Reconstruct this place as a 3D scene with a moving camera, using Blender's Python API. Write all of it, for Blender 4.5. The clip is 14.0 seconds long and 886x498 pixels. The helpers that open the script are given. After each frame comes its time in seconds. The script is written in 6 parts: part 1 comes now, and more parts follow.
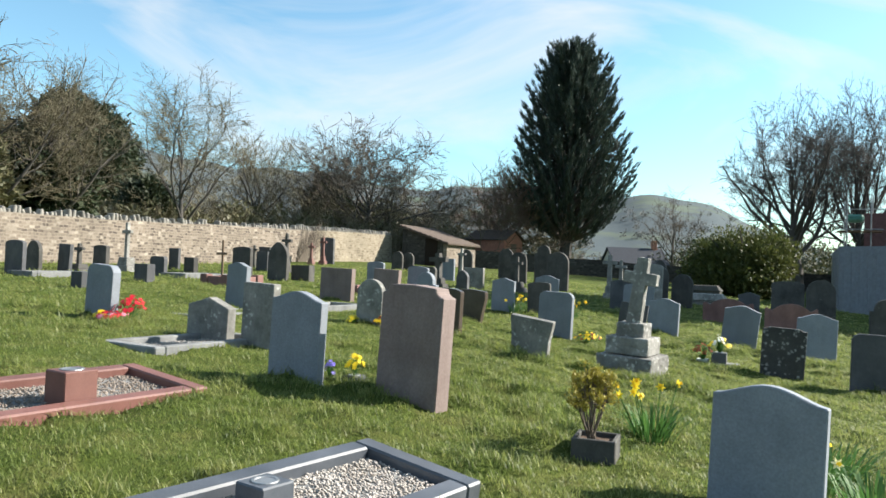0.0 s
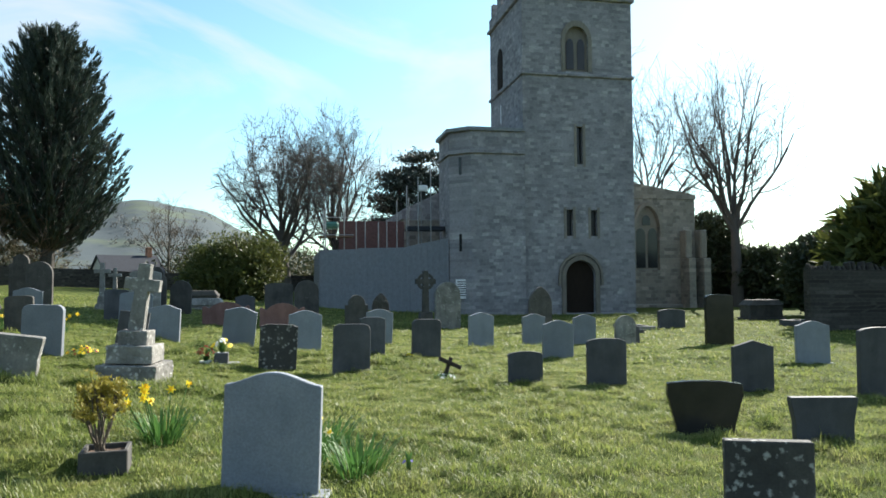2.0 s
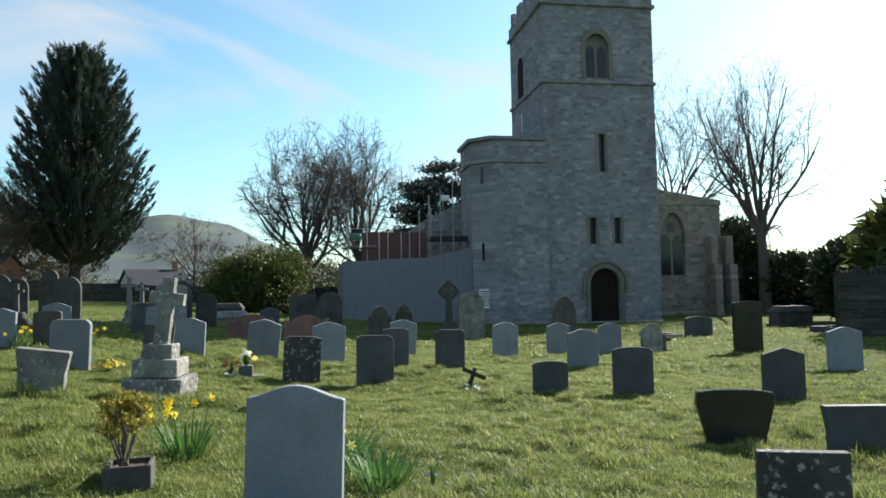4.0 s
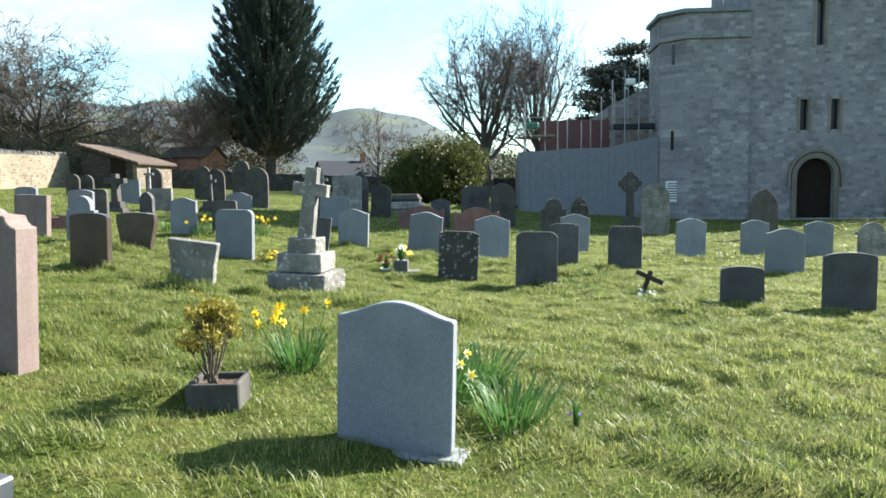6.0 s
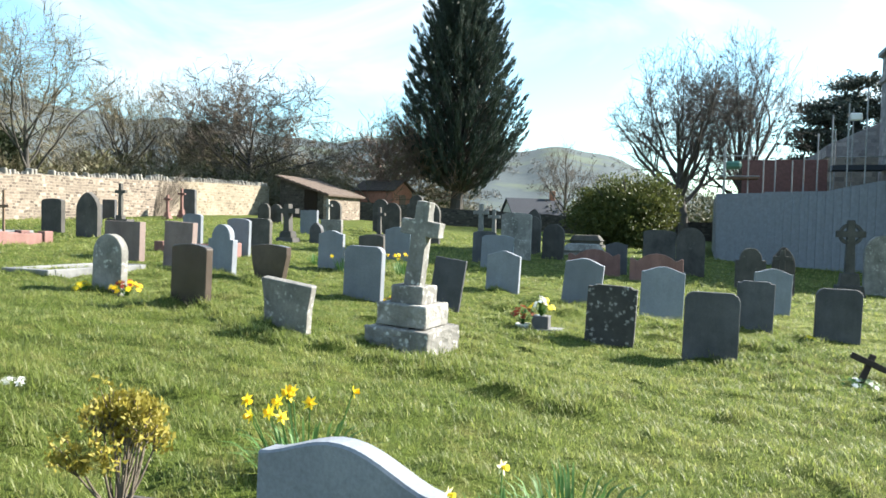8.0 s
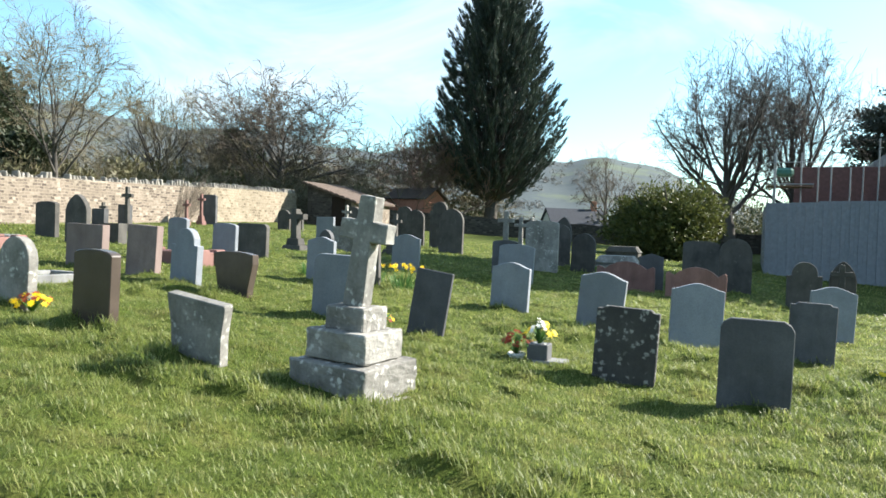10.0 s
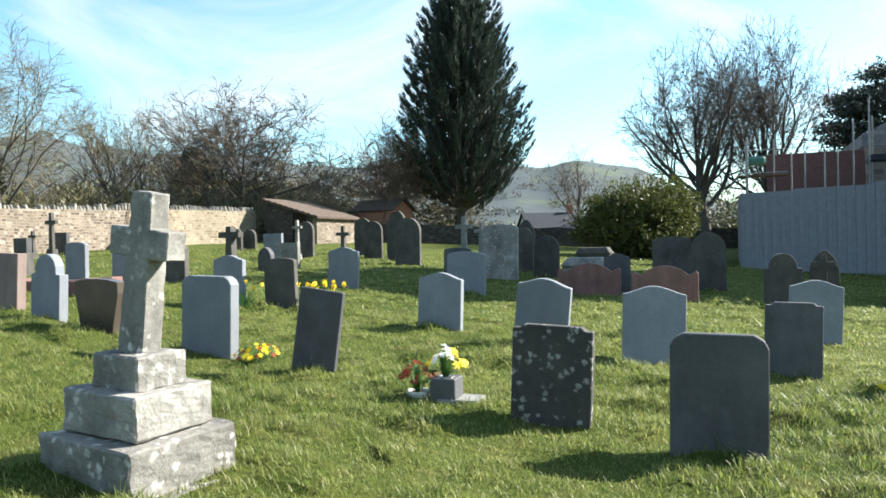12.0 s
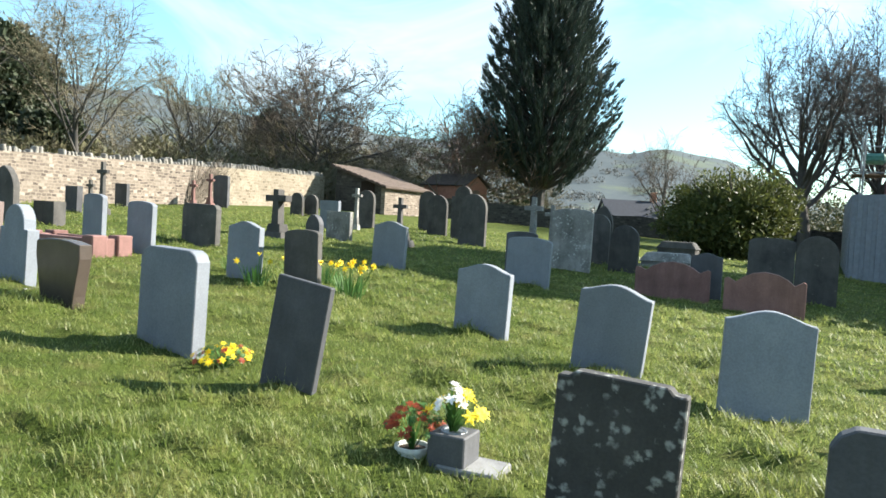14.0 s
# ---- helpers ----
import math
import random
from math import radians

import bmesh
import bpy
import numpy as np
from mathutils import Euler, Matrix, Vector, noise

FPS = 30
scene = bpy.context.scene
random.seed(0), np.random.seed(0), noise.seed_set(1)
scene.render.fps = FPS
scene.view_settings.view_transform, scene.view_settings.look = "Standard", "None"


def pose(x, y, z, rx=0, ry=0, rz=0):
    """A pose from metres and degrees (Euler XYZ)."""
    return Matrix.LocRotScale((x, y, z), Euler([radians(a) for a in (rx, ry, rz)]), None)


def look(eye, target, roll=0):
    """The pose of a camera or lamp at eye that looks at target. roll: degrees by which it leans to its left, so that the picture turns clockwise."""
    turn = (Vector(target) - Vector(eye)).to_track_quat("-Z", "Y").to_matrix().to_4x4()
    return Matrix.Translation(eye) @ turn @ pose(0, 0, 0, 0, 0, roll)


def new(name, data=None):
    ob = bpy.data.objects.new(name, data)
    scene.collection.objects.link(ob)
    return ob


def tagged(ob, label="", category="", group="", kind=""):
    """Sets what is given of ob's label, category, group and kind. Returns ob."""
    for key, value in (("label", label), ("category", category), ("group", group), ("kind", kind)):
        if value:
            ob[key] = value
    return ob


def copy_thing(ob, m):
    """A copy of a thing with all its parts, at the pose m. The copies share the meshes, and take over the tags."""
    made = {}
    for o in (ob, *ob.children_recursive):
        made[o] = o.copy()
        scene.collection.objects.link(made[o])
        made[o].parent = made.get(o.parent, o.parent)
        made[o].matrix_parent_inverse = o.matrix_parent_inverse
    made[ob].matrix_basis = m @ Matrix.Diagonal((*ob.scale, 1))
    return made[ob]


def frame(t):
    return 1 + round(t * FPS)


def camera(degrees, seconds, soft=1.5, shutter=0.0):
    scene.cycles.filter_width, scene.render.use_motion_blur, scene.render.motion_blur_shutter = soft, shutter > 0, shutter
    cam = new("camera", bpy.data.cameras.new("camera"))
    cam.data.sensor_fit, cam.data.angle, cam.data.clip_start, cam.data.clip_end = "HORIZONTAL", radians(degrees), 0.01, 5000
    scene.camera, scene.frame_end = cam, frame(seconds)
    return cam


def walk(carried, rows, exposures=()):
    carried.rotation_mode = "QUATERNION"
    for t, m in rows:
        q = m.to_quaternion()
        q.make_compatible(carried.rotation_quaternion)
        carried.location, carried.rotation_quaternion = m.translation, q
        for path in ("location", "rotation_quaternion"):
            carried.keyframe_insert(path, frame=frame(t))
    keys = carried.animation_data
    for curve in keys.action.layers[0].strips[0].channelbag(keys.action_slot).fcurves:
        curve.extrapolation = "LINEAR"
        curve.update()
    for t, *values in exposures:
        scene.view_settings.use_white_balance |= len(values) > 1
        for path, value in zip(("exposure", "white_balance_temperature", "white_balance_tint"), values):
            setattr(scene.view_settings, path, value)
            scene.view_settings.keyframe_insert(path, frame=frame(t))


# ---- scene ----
cam = camera(62.5, 14.0, soft=1.65)
PATH = [
    (0, (-0.428, -0.708, 1.186), (-0.447, 1.291, 1.236), 2.1),
    (0.5, (-0.452, -0.76, 1.197), (-0.038, 1.193, 1.321), 0.9),
    (1, (-0.556, -0.805, 1.155), (0.375, 0.959, 1.303), -1.2),
    (1.5, (-0.563, -0.81, 1.141), (0.577, 0.829, 1.26), 0.0),
    (2, (-0.592, -0.908, 1.152), (0.627, 0.675, 1.24), -0.4),
    (2.2, (-0.579, -0.921, 1.159), (0.679, 0.631, 1.248), 0.2),
    (4.3, (-0.532, -0.839, 1.152), (0.588, 0.815, 1.263), -1.7),
    (4.5, (-0.415, -0.748, 1.119), (0.574, 0.989, 1.178), -2.2),
    (5, (-0.156, -0.628, 1.125), (0.528, 1.252, 1.098), -1.4),
    (5.5, (0.111, -0.285, 1.084), (0.912, 1.528, 0.819), 1.7),
    (6, (0.37, 0.059, 1.155), (1.097, 1.914, 0.983), -0.8),
    (6.5, (0.687, 0.386, 1.163), (1.12, 2.335, 1.042), 1.1),
    (7, (0.947, 0.899, 1.153), (1.381, 2.844, 0.98), 2.9),
    (7.5, (1.217, 1.239, 1.157), (1.513, 3.213, 1.028), -1.1),
    (7.7, (1.369, 1.364, 1.198), (1.647, 3.342, 1.108), -0.1),
    (9.8, (2.43, 3.355, 1.141), (2.519, 5.352, 1.096), 4.0),
    (10, (2.538, 3.438, 1.147), (2.647, 5.435, 1.1), 1.9),
    (10.5, (2.871, 3.805, 1.103), (3.033, 5.798, 1.145), 1.7),
    (11, (3.165, 4.302, 1.064), (3.715, 6.224, 1.079), 3.1),
    (11.5, (3.366, 4.74, 1.056), (3.803, 6.692, 1.037), -1.0),
    (12, (3.593, 5.197, 1.093), (3.748, 7.191, 1.077), -1.3),
    (12.5, (3.672, 5.716, 1.116), (3.734, 7.713, 1.045), 1.6),
    (13, (3.83, 6.194, 1.119), (3.755, 8.189, 1.003), 0.0),
    (13.5, (3.983, 6.673, 1.147), (3.829, 8.667, 1.138), 1.2),
    (14, (4.062, 7.28, 1.158), (4.012, 9.278, 1.076), 3.1),
]
walk(cam, [(t, look(eye, target, roll)) for t, eye, target, roll in PATH], [
    (0, 1.42), (2, 1.42), (4.5, 1.15), (5.5, 1.79), (7.5, 1.98), (10, 1.8), (11, 1.61), (12.5, 1.82), (14, 1.84)])

# ---- world, sun, exposure ----
SUN_AZ, SUN_EL = 77.5, 32.5
world = bpy.data.worlds.new("sky")
scene.world = world
world.use_nodes = True
wt = world.node_tree
wt.nodes.clear()


def wn(kind, **sets):
    n = wt.nodes.new(kind)
    for k, v in sets.items():
        n.inputs[k.replace("_", " ")].default_value = v
    return n


sky = wn("ShaderNodeTexSky")
sky.sky_type, sky.sun_disc = "NISHITA", False
sky.sun_elevation, sky.sun_rotation = radians(SUN_EL), radians(SUN_AZ)
sky.air_density, sky.dust_density, sky.ozone_density = 1.0, 0.6, 1.5
bg = wn("ShaderNodeBackground", Strength=0.05)
wout = wn("ShaderNodeOutputWorld")
wc = wn("ShaderNodeTexCoord")
wm = wn("ShaderNodeMapping", Scale=(1.0, 2.0, 3.0), Rotation=(0.5, 0.35, 0.9))
wnoise = wn("ShaderNodeTexNoise", Scale=1.7, Detail=6.0, Roughness=0.55, Distortion=0.9)
wramp = wn("ShaderNodeValToRGB")
wramp.color_ramp.elements[0].position, wramp.color_ramp.elements[1].position = 0.48, 0.74
wmix = wn("ShaderNodeMix")
wmix.data_type = "RGBA"
wmix.inputs[7].default_value = (7.2, 7.4, 7.6, 1)
wt.links.new(wc.outputs["Generated"], wm.inputs["Vector"])
wt.links.new(wm.outputs["Vector"], wnoise.inputs["Vector"])
wt.links.new(wnoise.outputs["Fac"], wramp.inputs["Fac"])
wt.links.new(wramp.outputs["Color"], wmix.inputs[0])
wtint = wn("ShaderNodeMix")
wtint.data_type, wtint.blend_type = "RGBA", "MULTIPLY"
wtint.inputs[0].default_value = 1.0
wtint.inputs[7].default_value = (1.42, 1.82, 1.74, 1)
wt.links.new(sky.outputs["Color"], wtint.inputs[6])
wt.links.new(wtint.outputs[2], wmix.inputs[6])
wt.links.new(wmix.outputs[2], bg.inputs["Color"])
wt.links.new(bg.outputs["Background"], wout.inputs["Surface"])

sun = new("sun", bpy.data.lights.new("sun", "SUN"))
sun.data.energy, sun.data.angle, sun.data.color = 5.0, radians(0.5), (1.0, 0.95, 0.86)
sx, sy = math.sin(radians(SUN_AZ)) * math.cos(radians(SUN_EL)), math.cos(radians(SUN_AZ)) * math.cos(radians(SUN_EL))
sun.matrix_world = look((sx * 50, sy * 50, math.sin(radians(SUN_EL)) * 50), (0, 0, 0))


# ---- materials ----
class Mat:
    """A small builder of node materials in world-size object coordinates."""

    def __init__(self, name, rough=0.8, metal=0.0, spec=0.4):
        self.m = bpy.data.materials.new(name)
        self.m.use_nodes = True
        self.t = self.m.node_tree
        self.b = self.t.nodes["Principled BSDF"]
        self.b.inputs["Roughness"].default_value = rough
        self.b.inputs["Metallic"].default_value = metal
        self.b.inputs["Specular IOR Level"].default_value = spec
        self.co = self.t.nodes.new("ShaderNodeTexCoord").outputs["Object"]
        self.h = None

    def node(self, kind, **sets):
        n = self.t.nodes.new(kind)
        for k, v in sets.items():
            n.inputs[k.replace("_", " ")].default_value = v
        return n

    def link(self, a, b):
        self.t.links.new(a, b)

    def shifted(self):
        """Coordinates moved by a random step for each object, so that repeats differ."""
        info = self.node("ShaderNodeObjectInfo")
        mul = self.node("ShaderNodeVectorMath")
        mul.operation = "MULTIPLY_ADD"
        mul.inputs[1].default_value = (37.0, 17.0, 23.0)
        comb = self.node("ShaderNodeCombineXYZ")
        for i in range(3):
            self.link(info.outputs["Random"], comb.inputs[i])
        self.link(comb.outputs[0], mul.inputs[0])
        self.link(self.co, mul.inputs[2])
        self.co = mul.outputs[0]
        self.rand = info.outputs["Random"]
        return self

    def world_pos(self):
        self.co = self.node("ShaderNodeNewGeometry").outputs["Position"]
        return self

    def stretch(self, s):
        mp = self.node("ShaderNodeMapping", Scale=s)
        self.link(self.co, mp.inputs["Vector"])
        return mp.outputs[0]

    def noise(self, scale, detail=4.0, rough=0.6, co=None, dist=0.0):
        n = self.node("ShaderNodeTexNoise", Scale=scale, Detail=detail, Roughness=rough, Distortion=dist)
        self.link(co or self.co, n.inputs["Vector"])
        return n.outputs["Fac"]

    def cells(self, scale, co=None, feature="F1", out="Distance", rnd=1.0):
        n = self.node("ShaderNodeTexVoronoi", Scale=scale, Randomness=rnd)
        n.feature = feature
        self.link(co or self.co, n.inputs["Vector"])
        return n.outputs[out]

    def ramp(self, fac, *stops):
        r = self.node("ShaderNodeValToRGB")
        e = r.color_ramp.elements
        while len(e) < len(stops):
            e.new(0.5)
        for el, (p, c) in zip(e, stops):
            el.position, el.color = p, (*c, 1) if isinstance(c, tuple) else (c, c, c, 1)
        self.link(fac, r.inputs["Fac"])
        return r.outputs["Color"]

    def mix(self, fac, a, b, mode="MIX"):
        n = self.node("ShaderNodeMix")
        n.data_type, n.blend_type = "RGBA", mode
        for i, v in ((0, fac), (6, a), (7, b)):
            if isinstance(v, (int, float)):
                n.inputs[i].default_value = v if i == 0 else (v, v, v, 1)
            elif isinstance(v, tuple):
                n.inputs[i].default_value = (*v, 1)
            else:
                self.link(v, n.inputs[i])
        return n.outputs[2]

    def bump(self, height, strength=0.4, distance=0.01):
        n = self.node("ShaderNodeBump", Strength=strength, Distance=distance)
        self.link(height, n.inputs["Height"])
        if self.h:
            self.link(self.h, n.inputs["Normal"])
        self.h = n.outputs["Normal"]
        self.link(self.h, self.b.inputs["Normal"])
        return self

    def done(self, color):
        if isinstance(color, tuple):
            self.b.inputs["Base Color"].default_value = (*color, 1)
        else:
            self.link(color, self.b.inputs["Base Color"])
        return self.m

    def leafy(self, color, share=0.35):
        """Lets light through thin leaves."""
        tr = self.node("ShaderNodeBsdfTranslucent")
        mx = self.node("ShaderNodeMixShader", Fac=share)
        out = self.t.nodes["Material Output"]
        self.done(color)
        self.link(color, tr.inputs["Color"])
        self.link(self.b.outputs[0], mx.inputs[1])
        self.link(tr.outputs[0], mx.inputs[2])
        self.link(mx.outputs[0], out.inputs["Surface"])
        return self.m


def stone_mat(name, a, b, rough=0.85, lichen=None, lichen_at=0.62, grain=60.0, bump=0.35, stain=0.5, rock=0.0):
    m = Mat(name, rough).shifted()
    big = m.noise(2.2, 5, 0.65)
    col = m.mix(m.ramp(big, (0.3, 0.0), (0.7, 1.0)), a, b)
    fine = m.noise(grain, 3, 0.7)
    col = m.mix(0.55, col, m.ramp(fine, (0.25, 0.45), (0.75, 1.0)), "MULTIPLY")
    streak = m.noise(5.0, 4, 0.7, m.stretch((1.0, 1.0, 0.18)))
    col = m.mix(stain, col, m.ramp(streak, (0.35, 0.55), (0.6, 1.0)), "MULTIPLY")
    if lichen:
        wob = m.node("ShaderNodeVectorMath")
        wob.operation = "MULTIPLY_ADD"
        wob.inputs[1].default_value = (0.07, 0.07, 0.07)
        noi = m.node("ShaderNodeTexNoise", Scale=26.0, Detail=3.0)
        m.link(m.co, noi.inputs["Vector"])
        m.link(noi.outputs["Color"], wob.inputs[0])
        m.link(m.co, wob.inputs[2])
        cell = m.cells(14.0, wob.outputs[0])
        spots = m.ramp(cell, (0.16, 0.85), (0.40, 0.0))
        gate = m.ramp(m.noise(4.0, 3), (lichen_at - 0.06, 0.0), (lichen_at + 0.04, 1.0))
        mask = m.mix(1.0, spots, gate, "MULTIPLY")
        col = m.mix(mask, col, lichen)
    shade = m.node("ShaderNodeMapRange")
    shade.inputs["To Min"].default_value, shade.inputs["To Max"].default_value = 0.82, 1.12
    m.link(m.rand, shade.inputs["Value"])
    col = m.mix(1.0, col, shade.outputs["Result"], "MULTIPLY")
    m.bump(fine, bump, 0.004)
    m.bump(big, 0.4, 0.01)
    if rock:
        m.bump(m.noise(24.0, 5, 0.7), rock, 0.05)
    return m.done(col)


M_LIGHT = stone_mat("pale_blue_grey_limestone", (0.195, 0.213, 0.242), (0.255, 0.276, 0.305), 0.75, bump=0.25, stain=0.2)
M_BROWN = stone_mat("brown_sandstone", (0.185, 0.135, 0.12), (0.26, 0.20, 0.18), 0.9, grain=45, stain=0.35)
M_RED = stone_mat("red_sandstone", (0.20, 0.105, 0.09), (0.28, 0.15, 0.13), 0.88, grain=45)
M_REDGRANITE = stone_mat("red_granite", (0.15, 0.062, 0.05), (0.22, 0.10, 0.08), 0.5, grain=110, stain=0.25)
M_DARK = stone_mat("dark_grey_slate", (0.06, 0.061, 0.067), (0.115, 0.115, 0.12), 0.7, stain=0.5)
M_DARKGREEN = stone_mat("dark_weathered_stone", (0.058, 0.054, 0.05), (0.12, 0.112, 0.10), 0.9, lichen=(0.2, 0.2, 0.16), lichen_at=0.66)
M_LICHEN = stone_mat("lichen_spotted_slate", (0.045, 0.043, 0.04), (0.09, 0.086, 0.08), 0.85, lichen=(0.36, 0.36, 0.33), lichen_at=0.42)
M_OLD = stone_mat("old_weathered_limestone", (0.15, 0.145, 0.13), (0.40, 0.382, 0.35), 0.92, grain=30, bump=0.3, lichen=(0.55, 0.55, 0.5), lichen_at=0.54, rock=0.28)
M_ROCKFACE = stone_mat("rock_faced_limestone", (0.13, 0.123, 0.11), (0.385, 0.367, 0.333), 0.92, grain=30, bump=0.3, lichen=(0.55, 0.54, 0.50), lichen_at=0.50, rock=0.32)
M_BLACK = stone_mat("polished_black_granite", (0.02, 0.02, 0.022), (0.04, 0.036, 0.035), 0.18, grain=140, bump=0.03, stain=0.1)
M_BROWNPOL = stone_mat("polished_brown_granite", (0.07, 0.055, 0.045), (0.11, 0.085, 0.07), 0.25, grain=120, bump=0.04, stain=0.1)
M_GRANITE = stone_mat("blue_grey_granite", (0.055, 0.063, 0.075), (0.11, 0.118, 0.135), 0.45, grain=150, bump=0.1, stain=0.2)
M_CONCRETE = stone_mat("mossy_concrete", (0.15, 0.152, 0.15), (0.27, 0.27, 0.265), 0.92, grain=70)
M_SOIL = stone_mat("dark_soil", (0.10, 0.065, 0.04), (0.17, 0.11, 0.08), 0.95, grain=40, bump=0.9, rock=0.6)


def ground_mat():
    m = Mat("grass_ground", 0.95, spec=0.1).world_pos()
    big = m.noise(0.35, 5, 0.6)
    mid = m.noise(2.6, 5, 0.7)
    fine = m.noise(38, 4, 0.75)
    col = m.mix(m.ramp(big, (0.35, 0.0), (0.65, 1.0)), (0.055, 0.08, 0.014), (0.09, 0.115, 0.024))
    col = m.mix(m.ramp(mid, (0.48, 0.0), (0.75, 0.75)), col, (0.155, 0.138, 0.05))
    col = m.mix(0.75, col, m.ramp(fine, (0.3, 0.4), (0.7, 1.2)), "MULTIPLY")
    # far country: fields, hedges and woods by broad patches, with haze put into the colours
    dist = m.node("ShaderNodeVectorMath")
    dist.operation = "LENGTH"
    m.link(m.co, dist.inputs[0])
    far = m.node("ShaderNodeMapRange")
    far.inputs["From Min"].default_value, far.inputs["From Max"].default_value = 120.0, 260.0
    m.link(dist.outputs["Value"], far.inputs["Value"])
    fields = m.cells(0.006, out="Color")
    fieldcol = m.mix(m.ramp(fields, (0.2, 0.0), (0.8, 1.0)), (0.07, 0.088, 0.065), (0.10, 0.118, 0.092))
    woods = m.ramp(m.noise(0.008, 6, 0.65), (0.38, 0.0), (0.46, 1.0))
    # the bluish grey of distance haze is mixed into the wood tones
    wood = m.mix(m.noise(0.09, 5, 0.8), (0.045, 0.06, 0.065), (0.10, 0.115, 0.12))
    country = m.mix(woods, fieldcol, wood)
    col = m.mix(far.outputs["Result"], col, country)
    m.bump(fine, 0.9, 0.03)
    m.bump(mid, 0.7, 0.05)
    return m.done(col)


def grass_mat():
    m = Mat("grass_blades", 0.48, spec=0.45).world_pos()
    rnd = m.node("ShaderNodeNewGeometry").outputs["Random Per Island"]
    big = m.noise(0.35, 5, 0.6)
    col = m.mix(m.ramp(big, (0.35, 0.0), (0.65, 1.0)), (0.125, 0.175, 0.032), (0.215, 0.25, 0.066))
    col = m.mix(m.ramp(m.noise(2.6, 5, 0.7), (0.48, 0.0), (0.75, 0.75)), col, (0.25, 0.252, 0.07))
    col = m.mix(m.ramp(m.noise(6.0, 4, 0.6), (0.34, 0.7), (0.50, 0.0)), col, (0.04, 0.085, 0.012))
    col = m.mix(m.ramp(rnd, (0.0, 0.0), (0.85, 0.2), (0.95, 1.0)), col, (0.33, 0.33, 0.13))
    return m.leafy(col, 0.58)


def leaf_mat(name, a, b, share=0.3):
    m = Mat(name, 0.55, spec=0.3)
    rnd = m.node("ShaderNodeNewGeometry").outputs["Random Per Island"]
    return m.leafy(m.mix(rnd, a, b), share)


def bark_mat(name, a, b):
    m = Mat(name, 0.95, spec=0.1).shifted()
    n = m.noise(3.0, 5, 0.7, m.stretch((3, 3, 0.6)))
    m.bump(n, 0.6, 0.05)
    return m.done(m.mix(n, a, b))


def coursed_mat(name, dark, mean, pale, mortar, width=0.52, height=0.23, joint=0.012, patch=0.5):
    """Squared rubble in level courses: stones of mixed tone, thin joints, broad weathering."""
    m = Mat(name, 0.93, spec=0.15)
    sep = m.node("ShaderNodeSeparateXYZ")
    m.link(m.co, sep.inputs[0])
    add = m.node("ShaderNodeMath")
    m.link(sep.outputs[0], add.inputs[0])
    m.link(sep.outputs[1], add.inputs[1])
    comb = m.node("ShaderNodeCombineXYZ")
    m.link(add.outputs[0], comb.inputs[0])
    m.link(sep.outputs[2], comb.inputs[1])
    wob = m.node("ShaderNodeVectorMath")
    wob.operation = "MULTIPLY_ADD"
    noi = m.node("ShaderNodeTexNoise", Scale=1.6, Detail=3.0)
    m.link(comb.outputs[0], noi.inputs["Vector"])
    wob.inputs[1].default_value = (0.36, 0.17, 0.0)
    m.link(noi.outputs["Color"], wob.inputs[0])
    m.link(comb.outputs[0], wob.inputs[2])
    br = m.node("ShaderNodeTexBrick", Scale=1.0, Mortar_Size=joint, Mortar_Smooth=0.4, Brick_Width=width, Row_Height=height)
    br.offset, br.squash, br.squash_frequency = 0.43, 0.72, 3
    br.inputs["Color1"].default_value, br.inputs["Color2"].default_value, br.inputs["Mortar"].default_value = (0, 0, 0, 1), (1, 1, 1, 1), (0.5, 0.5, 0.5, 1)
    m.link(wob.outputs[0], br.inputs["Vector"])
    col = m.ramp(br.outputs["Color"], (0.0, dark), (0.4, mean), (0.75, mean), (1.0, pale))
    col = m.mix(br.outputs["Fac"], col, mortar)
    col = m.mix(patch, col, m.ramp(m.noise(0.55, 6, 0.7), (0.3, 0.6), (0.7, 1.2)), "MULTIPLY")
    col = m.mix(0.6, col, m.ramp(m.noise(9, 5, 0.75), (0.3, 0.6), (0.7, 1.2)), "MULTIPLY")
    m.bump(br.outputs["Fac"], -0.35, 0.02)
    m.bump(m.noise(10, 4, 0.7), 0.5, 0.02)
    return m.done(col)


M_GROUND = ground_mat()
M_GRASS = grass_mat()
M_TOWER = coursed_mat("grey_coursed_rubble", (0.205, 0.198, 0.21), (0.285, 0.275, 0.285), (0.40, 0.385, 0.38), (0.30, 0.29, 0.29), 0.40, 0.19, 0.008, 0.75)
M_ASHLAR = stone_mat("weathered_ashlar", (0.235, 0.21, 0.175), (0.32, 0.285, 0.235), 0.9, grain=25)
M_AISLE = coursed_mat("buff_coursed_rubble", (0.17, 0.155, 0.135), (0.26, 0.235, 0.20), (0.36, 0.32, 0.27), (0.29, 0.265, 0.23), 0.5, 0.25)
M_WALL = coursed_mat("brown_rubble_wall", (0.085, 0.068, 0.058), (0.20, 0.162, 0.13), (0.36, 0.31, 0.25), (0.26, 0.22, 0.175), 0.30, 0.13, 0.02, 0.8)
M_WALLPALE = coursed_mat("cream_rubble_wall", (0.15, 0.12, 0.085), (0.25, 0.21, 0.155), (0.33, 0.285, 0.21), (0.28, 0.24, 0.185), 0.34, 0.15, 0.02, 0.6)
# for walls seen unlit: their shade is put into this dark stone colour
M_WALLSHADE = coursed_mat("dark_rubble_with_shade", (0.035, 0.032, 0.028), (0.06, 0.055, 0.048), (0.11, 0.10, 0.088), (0.07, 0.064, 0.056), 0.34, 0.15, 0.02, 0.6)
